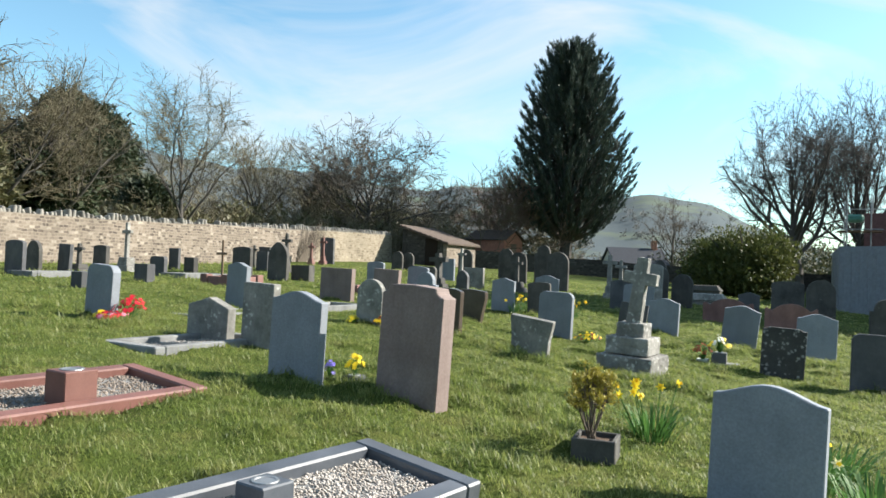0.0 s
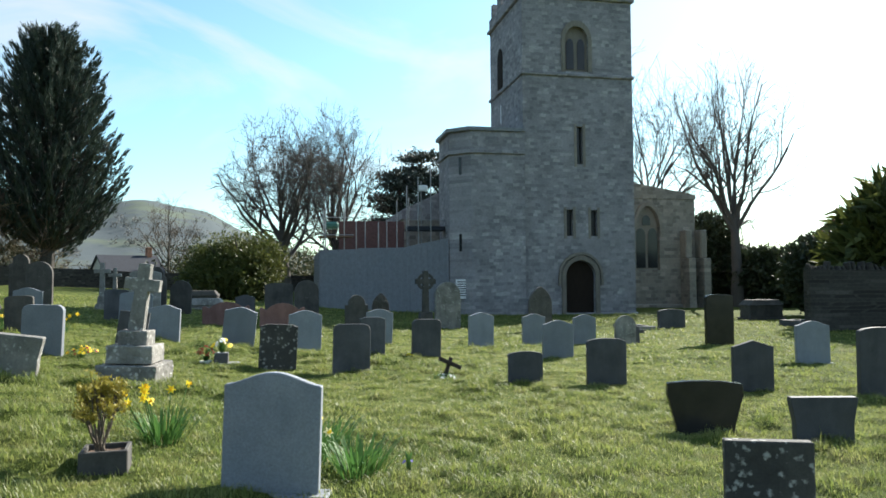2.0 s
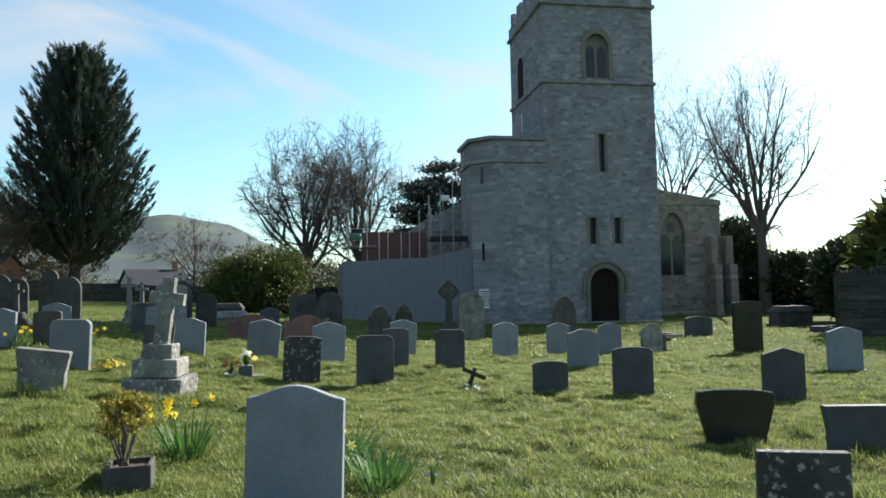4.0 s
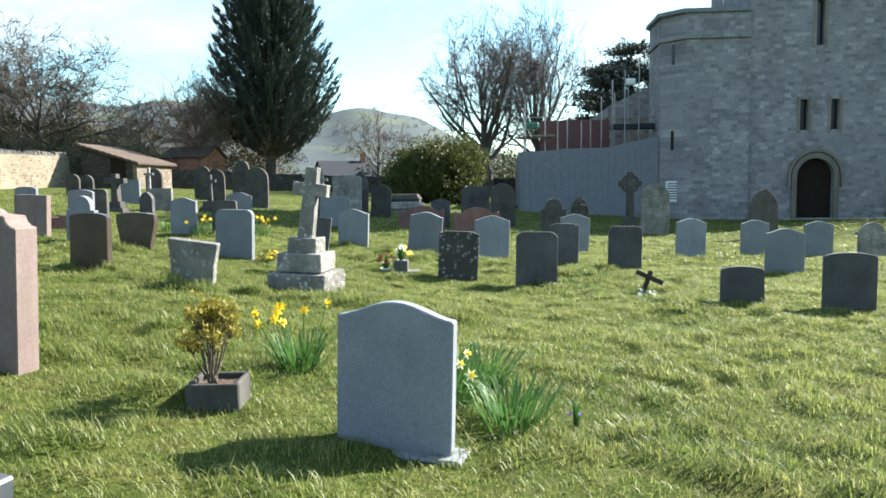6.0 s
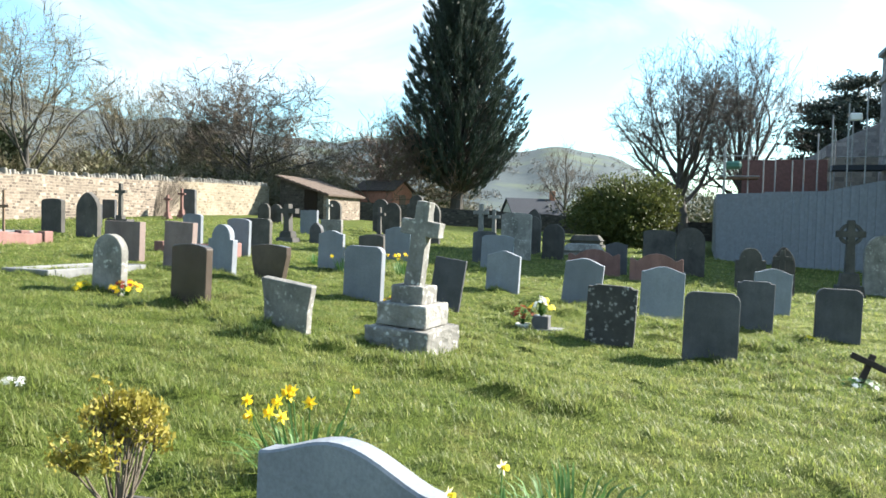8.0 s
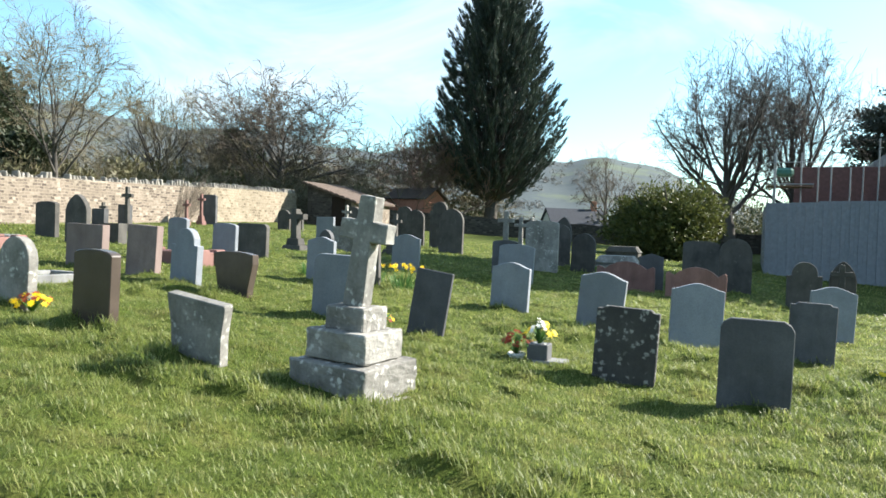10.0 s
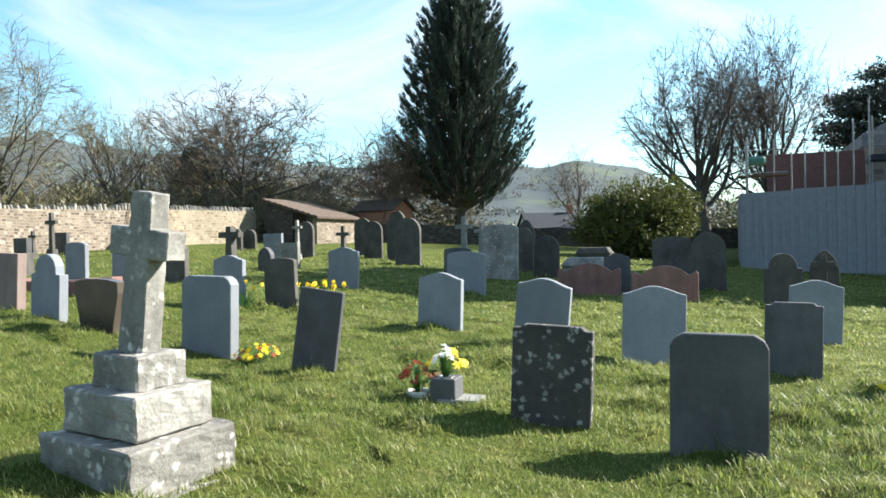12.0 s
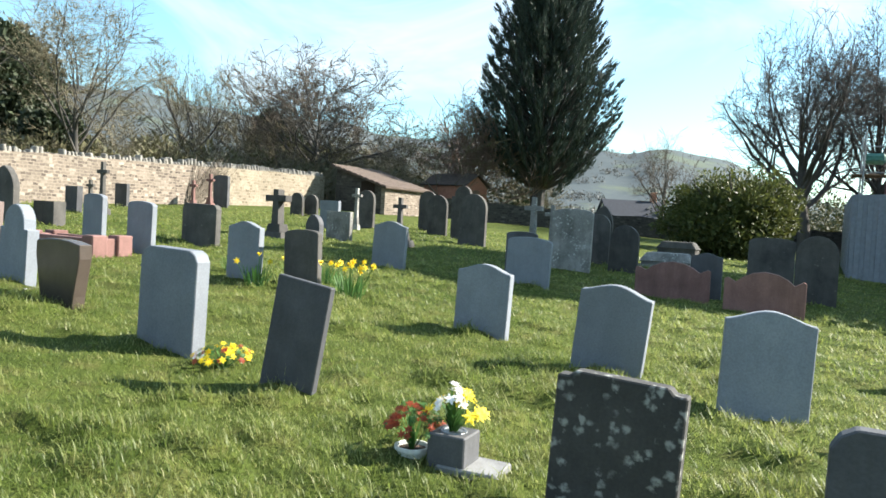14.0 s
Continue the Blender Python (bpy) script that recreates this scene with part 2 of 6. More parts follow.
M_COPING = stone_mat("coping_stone", (0.20, 0.185, 0.16), (0.37, 0.345, 0.30), 0.93, grain=25, bump=0.6)
M_BARK = bark_mat("grey_brown_bark", (0.058, 0.053, 0.048), (0.12, 0.11, 0.10))
M_TWIG = bark_mat("brown_twigs", (0.085, 0.07, 0.053), (0.15, 0.125, 0.10))
M_TWIGOLIVE = bark_mat("olive_twigs", (0.105, 0.092, 0.06), (0.19, 0.165, 0.11))
M_TWIGPURPLE = bark_mat("reddish_twigs", (0.125, 0.088, 0.072), (0.235, 0.17, 0.14))
M_CONIFER = leaf_mat("dark_conifer_sprays", (0.026, 0.04, 0.034), (0.058, 0.078, 0.058), 0.15)
M_CEDAR = leaf_mat("dark_cedar_needles", (0.022, 0.032, 0.028), (0.045, 0.058, 0.042), 0.1)
M_YEW = leaf_mat("dark_evergreen_leaves", (0.02, 0.032, 0.015), (0.05, 0.062, 0.03), 0.15)
M_LAUREL = leaf_mat("bright_evergreen_leaves", (0.038, 0.055, 0.014), (0.12, 0.13, 0.035), 0.3)
M_OLIVE = leaf_mat("olive_undergrowth", (0.075, 0.075, 0.035), (0.13, 0.12, 0.06), 0.2)
M_FARWOOD = leaf_mat("bare_grey_brown_woods", (0.085, 0.088, 0.085), (0.15, 0.145, 0.13), 0.2)
M_DAFLEAF = leaf_mat("daffodil_leaves", (0.05, 0.13, 0.03), (0.10, 0.20, 0.05), 0.35)
M_HEATH = leaf_mat("golden_green_shrub_leaves", (0.20, 0.17, 0.025), (0.32, 0.27, 0.05), 0.3)
M_PETAL = leaf_mat("yellow_petals", (0.80, 0.62, 0.02), (0.90, 0.74, 0.06), 0.35)
M_PALEPETAL = leaf_mat("cream_petals", (0.85, 0.80, 0.42), (0.9, 0.86, 0.6), 0.35)
M_TRUMPET = leaf_mat("orange_trumpets", (0.85, 0.55, 0.01), (0.9, 0.64, 0.02), 0.3)
M_REDPETAL = leaf_mat("red_petals", (0.55, 0.015, 0.03), (0.7, 0.03, 0.06), 0.25)
M_RUSTPETAL = leaf_mat("rust_red_flowers", (0.20, 0.03, 0.015), (0.34, 0.07, 0.02), 0.2)
M_WHITEPETAL = leaf_mat("white_petals", (0.85, 0.85, 0.85), (0.9, 0.9, 0.88), 0.3)
M_BLUEPETAL = leaf_mat("violet_petals", (0.20, 0.16, 0.55), (0.30, 0.25, 0.7), 0.3)
M_PINKPETAL = leaf_mat("pink_petals", (0.8, 0.25, 0.4), (0.9, 0.4, 0.5), 0.3)
M_WOOD = bark_mat("weathered_timber", (0.15, 0.10, 0.07), (0.24, 0.17, 0.12))
M_DARKWOOD = bark_mat("dark_damp_timber", (0.03, 0.025, 0.021), (0.065, 0.052, 0.044))
# oak of the tower door, also the shade painted into openings
M_DOORSHADE = bark_mat("dark_oak_and_opening_shade", (0.016, 0.012, 0.01), (0.035, 0.026, 0.02))


def simple(name, col, rough=0.6, metal=0.0, var=0.2):
    m = Mat(name, rough, metal).shifted()
    n = m.noise(6.0, 4, 0.65)
    m.bump(n, 0.15, 0.01)
    return m.done(m.mix(m.ramp(n, (0.3, 0.0), (0.7, 1.0)), tuple(c * (1 - var) for c in col), tuple(min(c * (1 + var), 1) for c in col)))


M_TILE = simple("brown_clay_tile", (0.09, 0.066, 0.052), 0.9, var=0.35)
M_SLATE = simple("blue_grey_slate_roof", (0.032, 0.036, 0.046), 0.95)
M_LEAD = simple("lead_sheet", (0.16, 0.17, 0.18), 0.5)
M_BRICK = simple("orange_brick", (0.36, 0.16, 0.10), 0.9)
M_RENDER = simple("cream_render", (0.40, 0.375, 0.33), 0.9)
M_WHITE = simple("white_paint", (0.75, 0.75, 0.75), 0.6, var=0.08)
M_HOARD = simple("pale_grey_painted_sheet", (0.18, 0.19, 0.212), 0.55, var=0.15)
M_REDNET = simple("red_debris_sheet", (0.12, 0.06, 0.055), 0.8)
M_STEEL = simple("galvanised_steel", (0.26, 0.265, 0.27), 0.45, 0.7)
M_GREENNET = simple("green_tarpaulin", (0.05, 0.16, 0.13), 0.7)
M_GLASS = simple("dark_leaded_glass", (0.02, 0.022, 0.025), 0.15)
M_PLASTICWHITE = simple("off_white_ceramic", (0.65, 0.65, 0.60), 0.4)
M_PEBBLEBROWN = stone_mat("brown_gravel", (0.22, 0.17, 0.13), (0.46, 0.39, 0.33), 0.85, grain=30)
M_PEBBLE = stone_mat("pale_gravel", (0.42, 0.36, 0.30), (0.66, 0.60, 0.55), 0.85, grain=30)


# ---- helpers for meshes ----
def mesh_of(bm, name, material):
    me = bpy.data.meshes.new(name)
    bm.normal_update()
    bm.to_mesh(me)
    bm.free()
    if material:
        me.materials.append(material)
    return me


def part(name, bm, material, parent=None, label="", at=None):
    ob = new(name, mesh_of(bm, name, material) if isinstance(bm, bmesh.types.BMesh) else bm)
    if parent:
        ob.parent = parent
    if at is not None:
        ob.matrix_basis = at
    if label:
        ob["label"] = label
    return ob


def raw_mesh(name, verts, faces, material, smooth=False):
    """A mesh from arrays; faces is an (n, k) array."""
    v, f = np.asarray(verts, np.float32), np.asarray(faces, np.int32)
    me = bpy.data.meshes.new(name)
    me.vertices.add(len(v))
    me.vertices.foreach_set("co", v.ravel())
    me.loops.add(f.size)
    me.loops.foreach_set("vertex_index", f.ravel())
    me.polygons.add(len(f))
    me.polygons.foreach_set("loop_start", np.arange(0, f.size, f.shape[1], dtype=np.int32))
    me.update(calc_edges=True)
    if smooth:
        me.polygons.foreach_set("use_smooth", np.ones(len(f), bool))
    me.materials.append(material)
    return me


def box(sx, sy, sz, bevel=0.01, taper=1.0, bm=None, at=None, segs=1):
    """A bevelled block standing on z=0; taper scales its top."""
    bm2 = bmesh.new()
    bmesh.ops.create_cube(bm2, size=1)
    for v in bm2.verts:
        k = taper if v.co.z > 0 else 1
        v.co = Vector((v.co.x * sx * k, v.co.y * sy * k, (v.co.z + 0.5) * sz))
    if bevel:
        bmesh.ops.bevel(bm2, geom=bm2.edges[:], offset=bevel, segments=segs, profile=0.6, affect="EDGES")
    if at is not None:
        bmesh.ops.transform(bm2, matrix=at, verts=bm2.verts)
    if bm is None:
        return bm2
    me = bpy.data.meshes.new("tmp")
    bm2.to_mesh(me)
    bm2.free()
    bm.from_mesh(me)
    bpy.data.meshes.remove(me)
    return bm


def slab(outline, depth, bevel=0.008):
    """A plate from an outline in x and z, depth along y, with softened edges."""
    bm = bmesh.new()
    front = [bm.verts.new((x, -depth / 2, z)) for x, z in outline]
    face = bm.faces.new(front)
    got = bmesh.ops.extrude_face_region(bm, geom=[face])
    for v in got["geom"]:
        if isinstance(v, bmesh.types.BMVert):
            v.co.y += depth
    bmesh.ops.recalc_face_normals(bm, faces=bm.faces)
    if bevel:
        sharp = [e for e in bm.edges if len(e.link_faces) == 2 and e.calc_face_angle() > 0.5]
        bmesh.ops.bevel(bm, geom=sharp, offset=bevel, segments=1, affect="EDGES")
    return bm


def tube(bm, p0, p1, r0, r1, n=6):
    p0, p1 = Vector(p0), Vector(p1)
    d = (p1 - p0).normalized()
    a = d.orthogonal().normalized()
    b = d.cross(a)
    rings = []
    for p, r in ((p0, r0), (p1, r1)):
        rings.append([bm.verts.new(p + a * math.cos(2 * math.pi * i / n) * r + b * math.sin(2 * math.pi * i / n) * r) for i in range(n)])
    for i in range(n):
        bm.faces.new((rings[0][i], rings[0][(i + 1) % n], rings[1][(i + 1) % n], rings[1][i]))
    bm.faces.new(rings[0][::-1])
    bm.faces.new(rings[1])
    return bm


# ---- the ground ----
GROUND_POINTS = (
    (-0.46, 5.41, 0.0), (1.73, 3.54, -.33), (5.15, 10.74, -.42), (6.13, 9.93, -.47), (6.63, 12.9, -.36), (3.04, 12.43, -.24), (4.19, 11.81, -.24), (1.93, 13.13, -.13),
    (1.1, 9.76, -.07), (4.68, 15.41, -.17), (2.3, 9.3, -.2), (-0.5, -0.8, -.2), (-17, 27, .72), (-8, 49, 1.4), (-14.8, 36.6, .95), (-8.5, 15.5, .4))
GROUND_POINTS_FAR = (
    (30, 33, -.75), (37, 26, -.8), (19.6, 49.5, .2), (12.5, 14.5, -.65), (8.5, 23, -.28), (20, 0, -1.1), (-12, 0, .5), (4, -12, -.5), (2.6, 22.5, .06), (.5, 28, .4),
    (3, 36, .5), (-3, 39.5, .95), (12, 25, -.3), (17, 23.5, -.85), (13, 38, .15), (-2, 19.8, .36), (22, 12, -.95), (28, 18, -.9))
GP = np.array(GROUND_POINTS + GROUND_POINTS_FAR)


def kernel(r):
    return np.where(r > 0, r * r * np.log(r + 1e-12), 0)


_n = len(GP)
_q = np.c_[np.ones(_n), GP[:, :2] / 10]
_m = np.block([[kernel(np.linalg.norm(GP[:, None, :2] - GP[None, :, :2], axis=2) / 10) + 0.03 * np.eye(_n), _q], [_q.T, np.zeros((3, 3))]])
GW = np.linalg.solve(_m, np.r_[GP[:, 2], 0, 0, 0])


def smooth(a, b, x):
    t = np.clip((x - a) / (b - a), 0, 1)
    return t * t * (3 - 2 * t)


def heights(x, y):
    """The ground's height at arrays of places: the churchyard, the valley beyond it, the hills."""
    x, y = np.atleast_1d(np.asarray(x, float)), np.atleast_1d(np.asarray(y, float))
    dx, dy = x - 6, y - 20
    d = np.hypot(dx, dy)
    k = np.minimum(1, 48 / np.maximum(d, 1e-6))
    nx, ny = 6 + dx * k, 20 + dy * k
    r = np.hypot(GP[:, 0][None] - nx[:, None], GP[:, 1][None] - ny[:, None]) / 10
    z = kernel(r) @ GW[:-3] + GW[-3] + GW[-2] * nx / 10 + GW[-1] * ny / 10
    az = np.degrees(np.arctan2(x, y))
    ridge = 6.1 + 1.6 * smooth(-2, -26, az) - 5.0 * smooth(14, 34, az) + 0.25 * np.sin(az * 0.45) + 0.12 * np.sin(az * 1.3 + 1)
    rise = np.tan(np.radians(ridge)) * 1500
    valley = -7.0 * smooth(75, 170, d)
    hill = rise * smooth(230, 1500, d) ** 1.25 * (1 + 0.03 * np.sin(d / 90 + az / 6))
    near = 0.024 * np.sin(x * 2.1 + 1.3 * np.sin(y * 1.1)) * np.sin(y * 1.7 + 0.8 * np.sin(x * 1.9)) + 0.012 * np.sin(x * 5.3 + y * 2.2) * np.sin(y * 4.7 - x * 1.1)
    return z + valley + hill + near * (d < 60)


# gravelled graves, where the turf gives way: head, turn, length and width
PLOTS = ((-0.56, 3.62, -36, 2.0, 0.86), (0.55, 2.72, -31, 2.0, 0.98), (-2.68, 5.25, -32, 2.1, 0.95), (-2.9, 8.3, -30, 1.7, 0.95))


def turf(x, y):
    """The height of the turf's hummocks above the ground: low domes, each of its own size, with narrow hollows between."""
    x, y = np.asarray(x, float), np.asarray(y, float)
    best = np.full(x.shape, 9.0)
    tall = np.zeros(x.shape)
    u = x / 0.42 + 0.4 * np.sin(y * 2.3)
    v = y / 0.34 + 0.4 * np.sin(x * 1.9)
    iu, iv = np.floor(u), np.floor(v)
    for a in (-1, 0, 1):
        for b in (-1, 0, 1):
            cu, cv = iu + a, iv + b
            h1 = np.modf(np.abs(np.sin(cu * 12.9898 + cv * 78.233) * 43758.5453))[0]
            h2 = np.modf(np.abs(np.sin(cu * 39.3468 + cv * 11.135) * 24634.6345))[0]
            h3 = np.modf(np.abs(np.sin(cu * 73.156 + cv * 52.235) * 13758.5453))[0]
            d = np.hypot(cu + h1 - u, cv + h2 - v)
            near = d < best
            best = np.where(near, d, best)
            tall = np.where(near, h3, tall)
    patch = 0.5 + 0.5 * np.sin(x * 0.9 + 1.5 * np.sin(y * 0.7)) * np.sin(y * 0.8 + 1.2 * np.sin(x * 0.6))
    z = (0.02 + 0.10 * tall ** 1.4) * (0.35 + 0.8 * patch) * np.clip(1 - (best / 0.85) ** 2, 0, 1)
    for hx, hy, yaw, length, width in PLOTS:
        c, s = math.cos(radians(yaw)), math.sin(radians(yaw))
        u, v = (x - hx) * c + (y - hy) * s, (y - hy) * c - (x - hx) * s
        z = np.where((np.abs(u) < width / 2 - 0.03) & (v < -0.03) & (v > 0.03 - length), -0.10, z)
    return z


def ground(x, y):
    return float(heights(x, y)[0])


def build_ground():
    radii = np.r_[np.arange(0.1, 14, 0.1), np.arange(14, 34, 0.3), 34 * 1.07 ** np.arange(0, 72)]
    nang = 500
    ang = np.linspace(0, 2 * math.pi, nang, endpoint=False)
    xs, ys = 4 + np.outer(radii, np.sin(ang)), 9 + np.outer(radii, np.cos(ang))
    zs = heights(xs.ravel(), ys.ravel()) + turf(xs.ravel(), ys.ravel()) * smooth(33, 26, np.repeat(radii, nang))
    verts = np.c_[xs.ravel(), ys.ravel(), zs]
    i, j = np.meshgrid(np.arange(len(radii) - 1), np.arange(nang), indexing="ij")
    a, b = i * nang + j, i * nang + (j + 1) % nang
    faces = np.stack([a, a + nang, b + nang, b], -1).reshape(-1, 4)
    verts = np.r_[verts, [[4, 9, ground(4, 9)]]]
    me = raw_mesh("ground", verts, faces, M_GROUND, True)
    ob = new("ground", me)
    bm = bmesh.new()
    bm.from_mesh(me)
    bm.verts.ensure_lookup_table()
    for q in range(nang):
        bm.faces.new((bm.verts[q], bm.verts[(q + 1) % nang], bm.verts[len(verts) - 1])).smooth = True
    bmesh.ops.recalc_face_normals(bm, faces=bm.faces)
    if sum(f.normal.z for f in bm.faces) < 0:
        bmesh.ops.reverse_faces(bm, faces=bm.faces)
    bm.to_mesh(me)
    bm.free()
    return tagged(ob, "rough mown grass of a sloping churchyard with distant fields and hills", "ground", kind="structure")


build_ground()


# ---- headstones ----
def arc(cx, cz, rx, rz, a0, a1, n):
    return [(cx + rx * math.cos(radians(a0 + (a1 - a0) * i / n)), cz + rz * math.sin(radians(a0 + (a1 - a0) * i / n))) for i in range(n + 1)]


def outline(shape, w, h):
    """The front outline of a headstone, anticlockwise from its lower left, 0.12 m of it buried."""
    a, b = w / 2, -0.12
    foot = [(-a, b), (a, b)]
    if shape == "ogee":  # low serpentine crown between small shoulders
        s = 0.085 * w / 0.65
        top = [(a, h - s)] + [(a - 2 * a * i / 14, h - s + s * (0.5 - 0.5 * math.cos(2 * math.pi * i / 14)) ** 0.8) for i in range(1, 14)] + [(-a, h - s)]
    elif shape == "round":
        top = arc(0, h - a, a, a, 0, 180, 14)
    elif shape == "low":  # shallow arc across the whole width
        top = arc(0, h - 0.1 * w, a, 0.1 * w, 0, 180, 12)
    elif shape == "gothic":
        top = [(a, h * 0.62)] + arc(-a * 0.9, h * 0.62, a * 1.9, h * 0.47, 6, 60, 7) + [(0, h)] + [(-x, z) for x, z in reversed(arc(-a * 0.9, h * 0.62, a * 1.9, h * 0.47, 6, 60, 7))] + [(-a, h * 0.62)]
    elif shape == "shoulder":  # round crown above square shoulders
        r, s = a * 0.72, h - a * 0.72
        top = [(a, s - 0.06), (r * 1.02, s - 0.06)] + arc(0, s, r, r, 0, 180, 12) + [(-r * 1.02, s - 0.06), (-a, s - 0.06)]
    elif shape == "notch":  # flat top with scooped corners
        r = 0.085
        top = [(a, h - r)] + arc(a, h, r, r, 262, 190, 5) + [(a - r, h - 0.012), (0, h), (-a + r, h - 0.012)] + arc(-a, h, r, r, 350, 278, 5) + [(-a, h - r)]
    elif shape == "corners":
        r = 0.09
        top = [(a, h - r), (a - 0.03, h - 0.035), (a - r, h), (-a + r, h), (-a + 0.03, h - 0.035), (-a, h - r)]
    elif shape == "step":  # flat top with small cut steps at the corners
        top = [(a, h - 0.03), (a - 0.06, h - 0.03), (a - 0.09, h), (-a + 0.09, h), (-a + 0.06, h - 0.03), (-a, h - 0.03)]
    elif shape == "peak":
        top = [(a, h - 0.11), (0, h), (-a, h - 0.11)]
    elif shape == "scroll":  # wide stone, raised middle with dipped shoulders
        top = [(a, h * 0.80), (a * 0.93, h * 0.84), (a * 0.84, h * 0.80), (a * 0.72, h * 0.74), (a * 0.55, h * 0.86), (a * 0.30, h * 0.96), (0, h), (-a * 0.30, h * 0.96), (-a * 0.55, h * 0.86),
               (-a * 0.72, h * 0.74), (-a * 0.84, h * 0.80), (-a * 0.93, h * 0.84), (-a, h * 0.80)]
    elif shape == "tablet":  # top wider than the foot, scooped ends
        return [(-a * 0.72, b), (a * 0.72, b), (a * 0.78, h * 0.2), (a, h * 0.75), (a * 0.98, h * 0.95), (a * 0.5, h * 0.99), (0, h), (-a * 0.5, h * 0.99), (-a * 0.98, h * 0.95), (-a, h * 0.75), (-a * 0.78, h * 0.2)]
    elif shape == "flare":
        return [(-a * 0.85, b), (a * 0.85, b), (a * 0.88, h * 0.5), (a, h * 0.92), (a, h), (-a, h), (-a, h * 0.92), (-a * 0.88, h * 0.5)]
    else:
        top = [(a, h), (-a, h)]
    return foot + top


def headstone(x, y, w, h, shape, material, label, thick=0.085, yaw=-28.0, lean=0.0, side=0.0, base=None, group=""):
    """A headstone set in the turf. lean: backwards, side: to its right, in degrees; base: a plinth's material."""
    seed = int(abs(x * 131 + y * 71) * 10)
    rng = random.Random(seed)
    z = ground(x, y)
    bm = slab(outline(shape, w, h), thick, min(0.008, thick * 0.12))
    ob = part("headstone", bm, material, None, "", pose(x, y, z, -lean + rng.uniform(-0.6, 0.6), side + rng.uniform(-0.5, 0.5), yaw + rng.uniform(-2, 2)))
    tagged(ob, label, "headstone", group or "headstones in the churchyard")
    if base:
        part("plinth", box(w + 0.14, thick + 0.14, 0.13, 0.012), base, ob, "stone plinth", pose(0, 0.0, -0.115))
    return ob


LBL = "pale blue-grey limestone headstone with a serpentine top in the grass"
LBR = "pale grey headstone with a rounded top standing in the grass"
DRK = "dark grey slate headstone standing in short grass"
OLDR = "dark weathered round-topped headstone in the grass"

# beside the walk
headstone(1.53, 3.78, 0.66, 0.82, "ogee", M_LIGHT, "pale blue-grey headstone with a gently curved top beside daffodils", 0.085, -37, 1.0, 1.5, M_LIGHT)
headstone(-0.72, 5.62, 0.66, 1.02, "notch", M_BROWN, "tall brown sandstone headstone with scooped corners in the grass", 0.19, -36, 0, 2.5)
headstone(-1.78, 5.87, 0.60, 0.83, "ogee", M_LIGHT, "pale blue-grey headstone with a curved top beside a flower vase", 0.10, -33, 0, 2.0, M_LIGHT)
headstone(0.78, 9.93, 0.66, 0.57, "flare", M_OLD, "low grey weathered headstone leaning in the grass", 0.11, -28, -8, 7.0)
headstone(4.86, 10.88, 0.64, 0.80, "step", M_LICHEN, "dark slate headstone spotted with white lichen beside a flower vase", 0.10, -28, 0, 3.0)
headstone(5.84, 10.05, 0.64, 0.87, "corners", M_DARK, "dark slate headstone with rounded corners in the grass", 0.09, -24, 0, 1.0)
headstone(7.85, 12.60, 0.56, 0.83, "step", M_DARK, DRK, 0.09, -22, 0, 2.0)
headstone(1.64, 13.37, 0.66, 0.88, "corners", M_LIGHT, "pale grey headstone with clipped corners beside yellow flowers", 0.15, -27, 0, 2.0)
headstone(2.84, 12.55, 0.50, 0.84, "flat", M_DARK, "dark slate headstone tilted to one side in the grass", 0.06, -30, 3, 8.0)
headstone(4.33, 15.50, 0.66, 0.82, "ogee", M_LIGHT, LBL, 0.11, -28, 0, 3.0)
headstone(5.50, 14.25, 0.68, 0.86, "ogee", M_LIGHT, LBL, 0.11, -26, -4, 6.0)
headstone(6.60, 13.30, 0.70, 0.92, "ogee", M_LIGHT, LBL, 0.10, -14, 0, 1.5, M_LIGHT)
headstone(9.65, 15.15, 0.70, 0.93, "ogee", M_LIGHT, LBL, 0.10, -18, 0, 2.0, M_LIGHT)
headstone(8.90, 12.05, 0.66, 0.84, "corners", M_DARK, DRK, 0.08, -20, 0, 1.0)
headstone(12.34, 14.23, 0.72, 0.96, "ogee", M_LIGHT, LBL, 0.10, -20, 0, 1.0, M_LIGHT)
headstone(-1.76, 11.83, 0.52, 0.82, "round", M_OLD, "pale stone headstone with a rounded top beside yellow flowers", 0.12, -30, 0, 2.0)
headstone(-0.46, 10.75, 0.54, 0.80, "low", M_BROWNPOL, "polished dark brown granite headstone in the grass", 0.12, -28, 0, 1.5)
headstone(0.03, 14.58, 0.76, 0.70, "tablet", M_BROWNPOL, "wide dark granite headstone narrowing towards its foot", 0.14, -30, 0, 1.5, M_GRANITE)
headstone(-0.95, 15.40, 0.58, 0.92, "shoulder", M_LIGHT, "pale grey shouldered headstone leaning on its plinth", 0.14, -31, 0, 3.0, M_OLD)
headstone(-3.10, 16.80, 0.92, 0.76, "flat", M_BROWN, "broad brown sandstone headstone with a flat top", 0.16, -28, 0, 1.0)
headstone(-1.87, 16.10, 0.66, 0.86, "flat", M_BROWN, "reddish brown headstone with square top in the grass", 0.15, -28, 0, 3.0)
headstone(-2.53, 20.2, 0.57, 0.90, "low", M_LIGHT, LBR, 0.1, -30, 0, 1.0)
headstone(-1.28, 19.3, 0.64, 0.90, "low", M_LIGHT, LBR, 0.1, -30, 0, 2.0)
headstone(-1.25, 22.0, 0.90, 0.86, "corners", M_DARKGREEN, "rough dark headstone with a broken rounded top", 0.15, -25, 0, 1.0)
headstone(0.95, 17.70, 0.60, 0.88, "ogee", M_LIGHT, LBL, 0.11, -28, 0, 1.5)
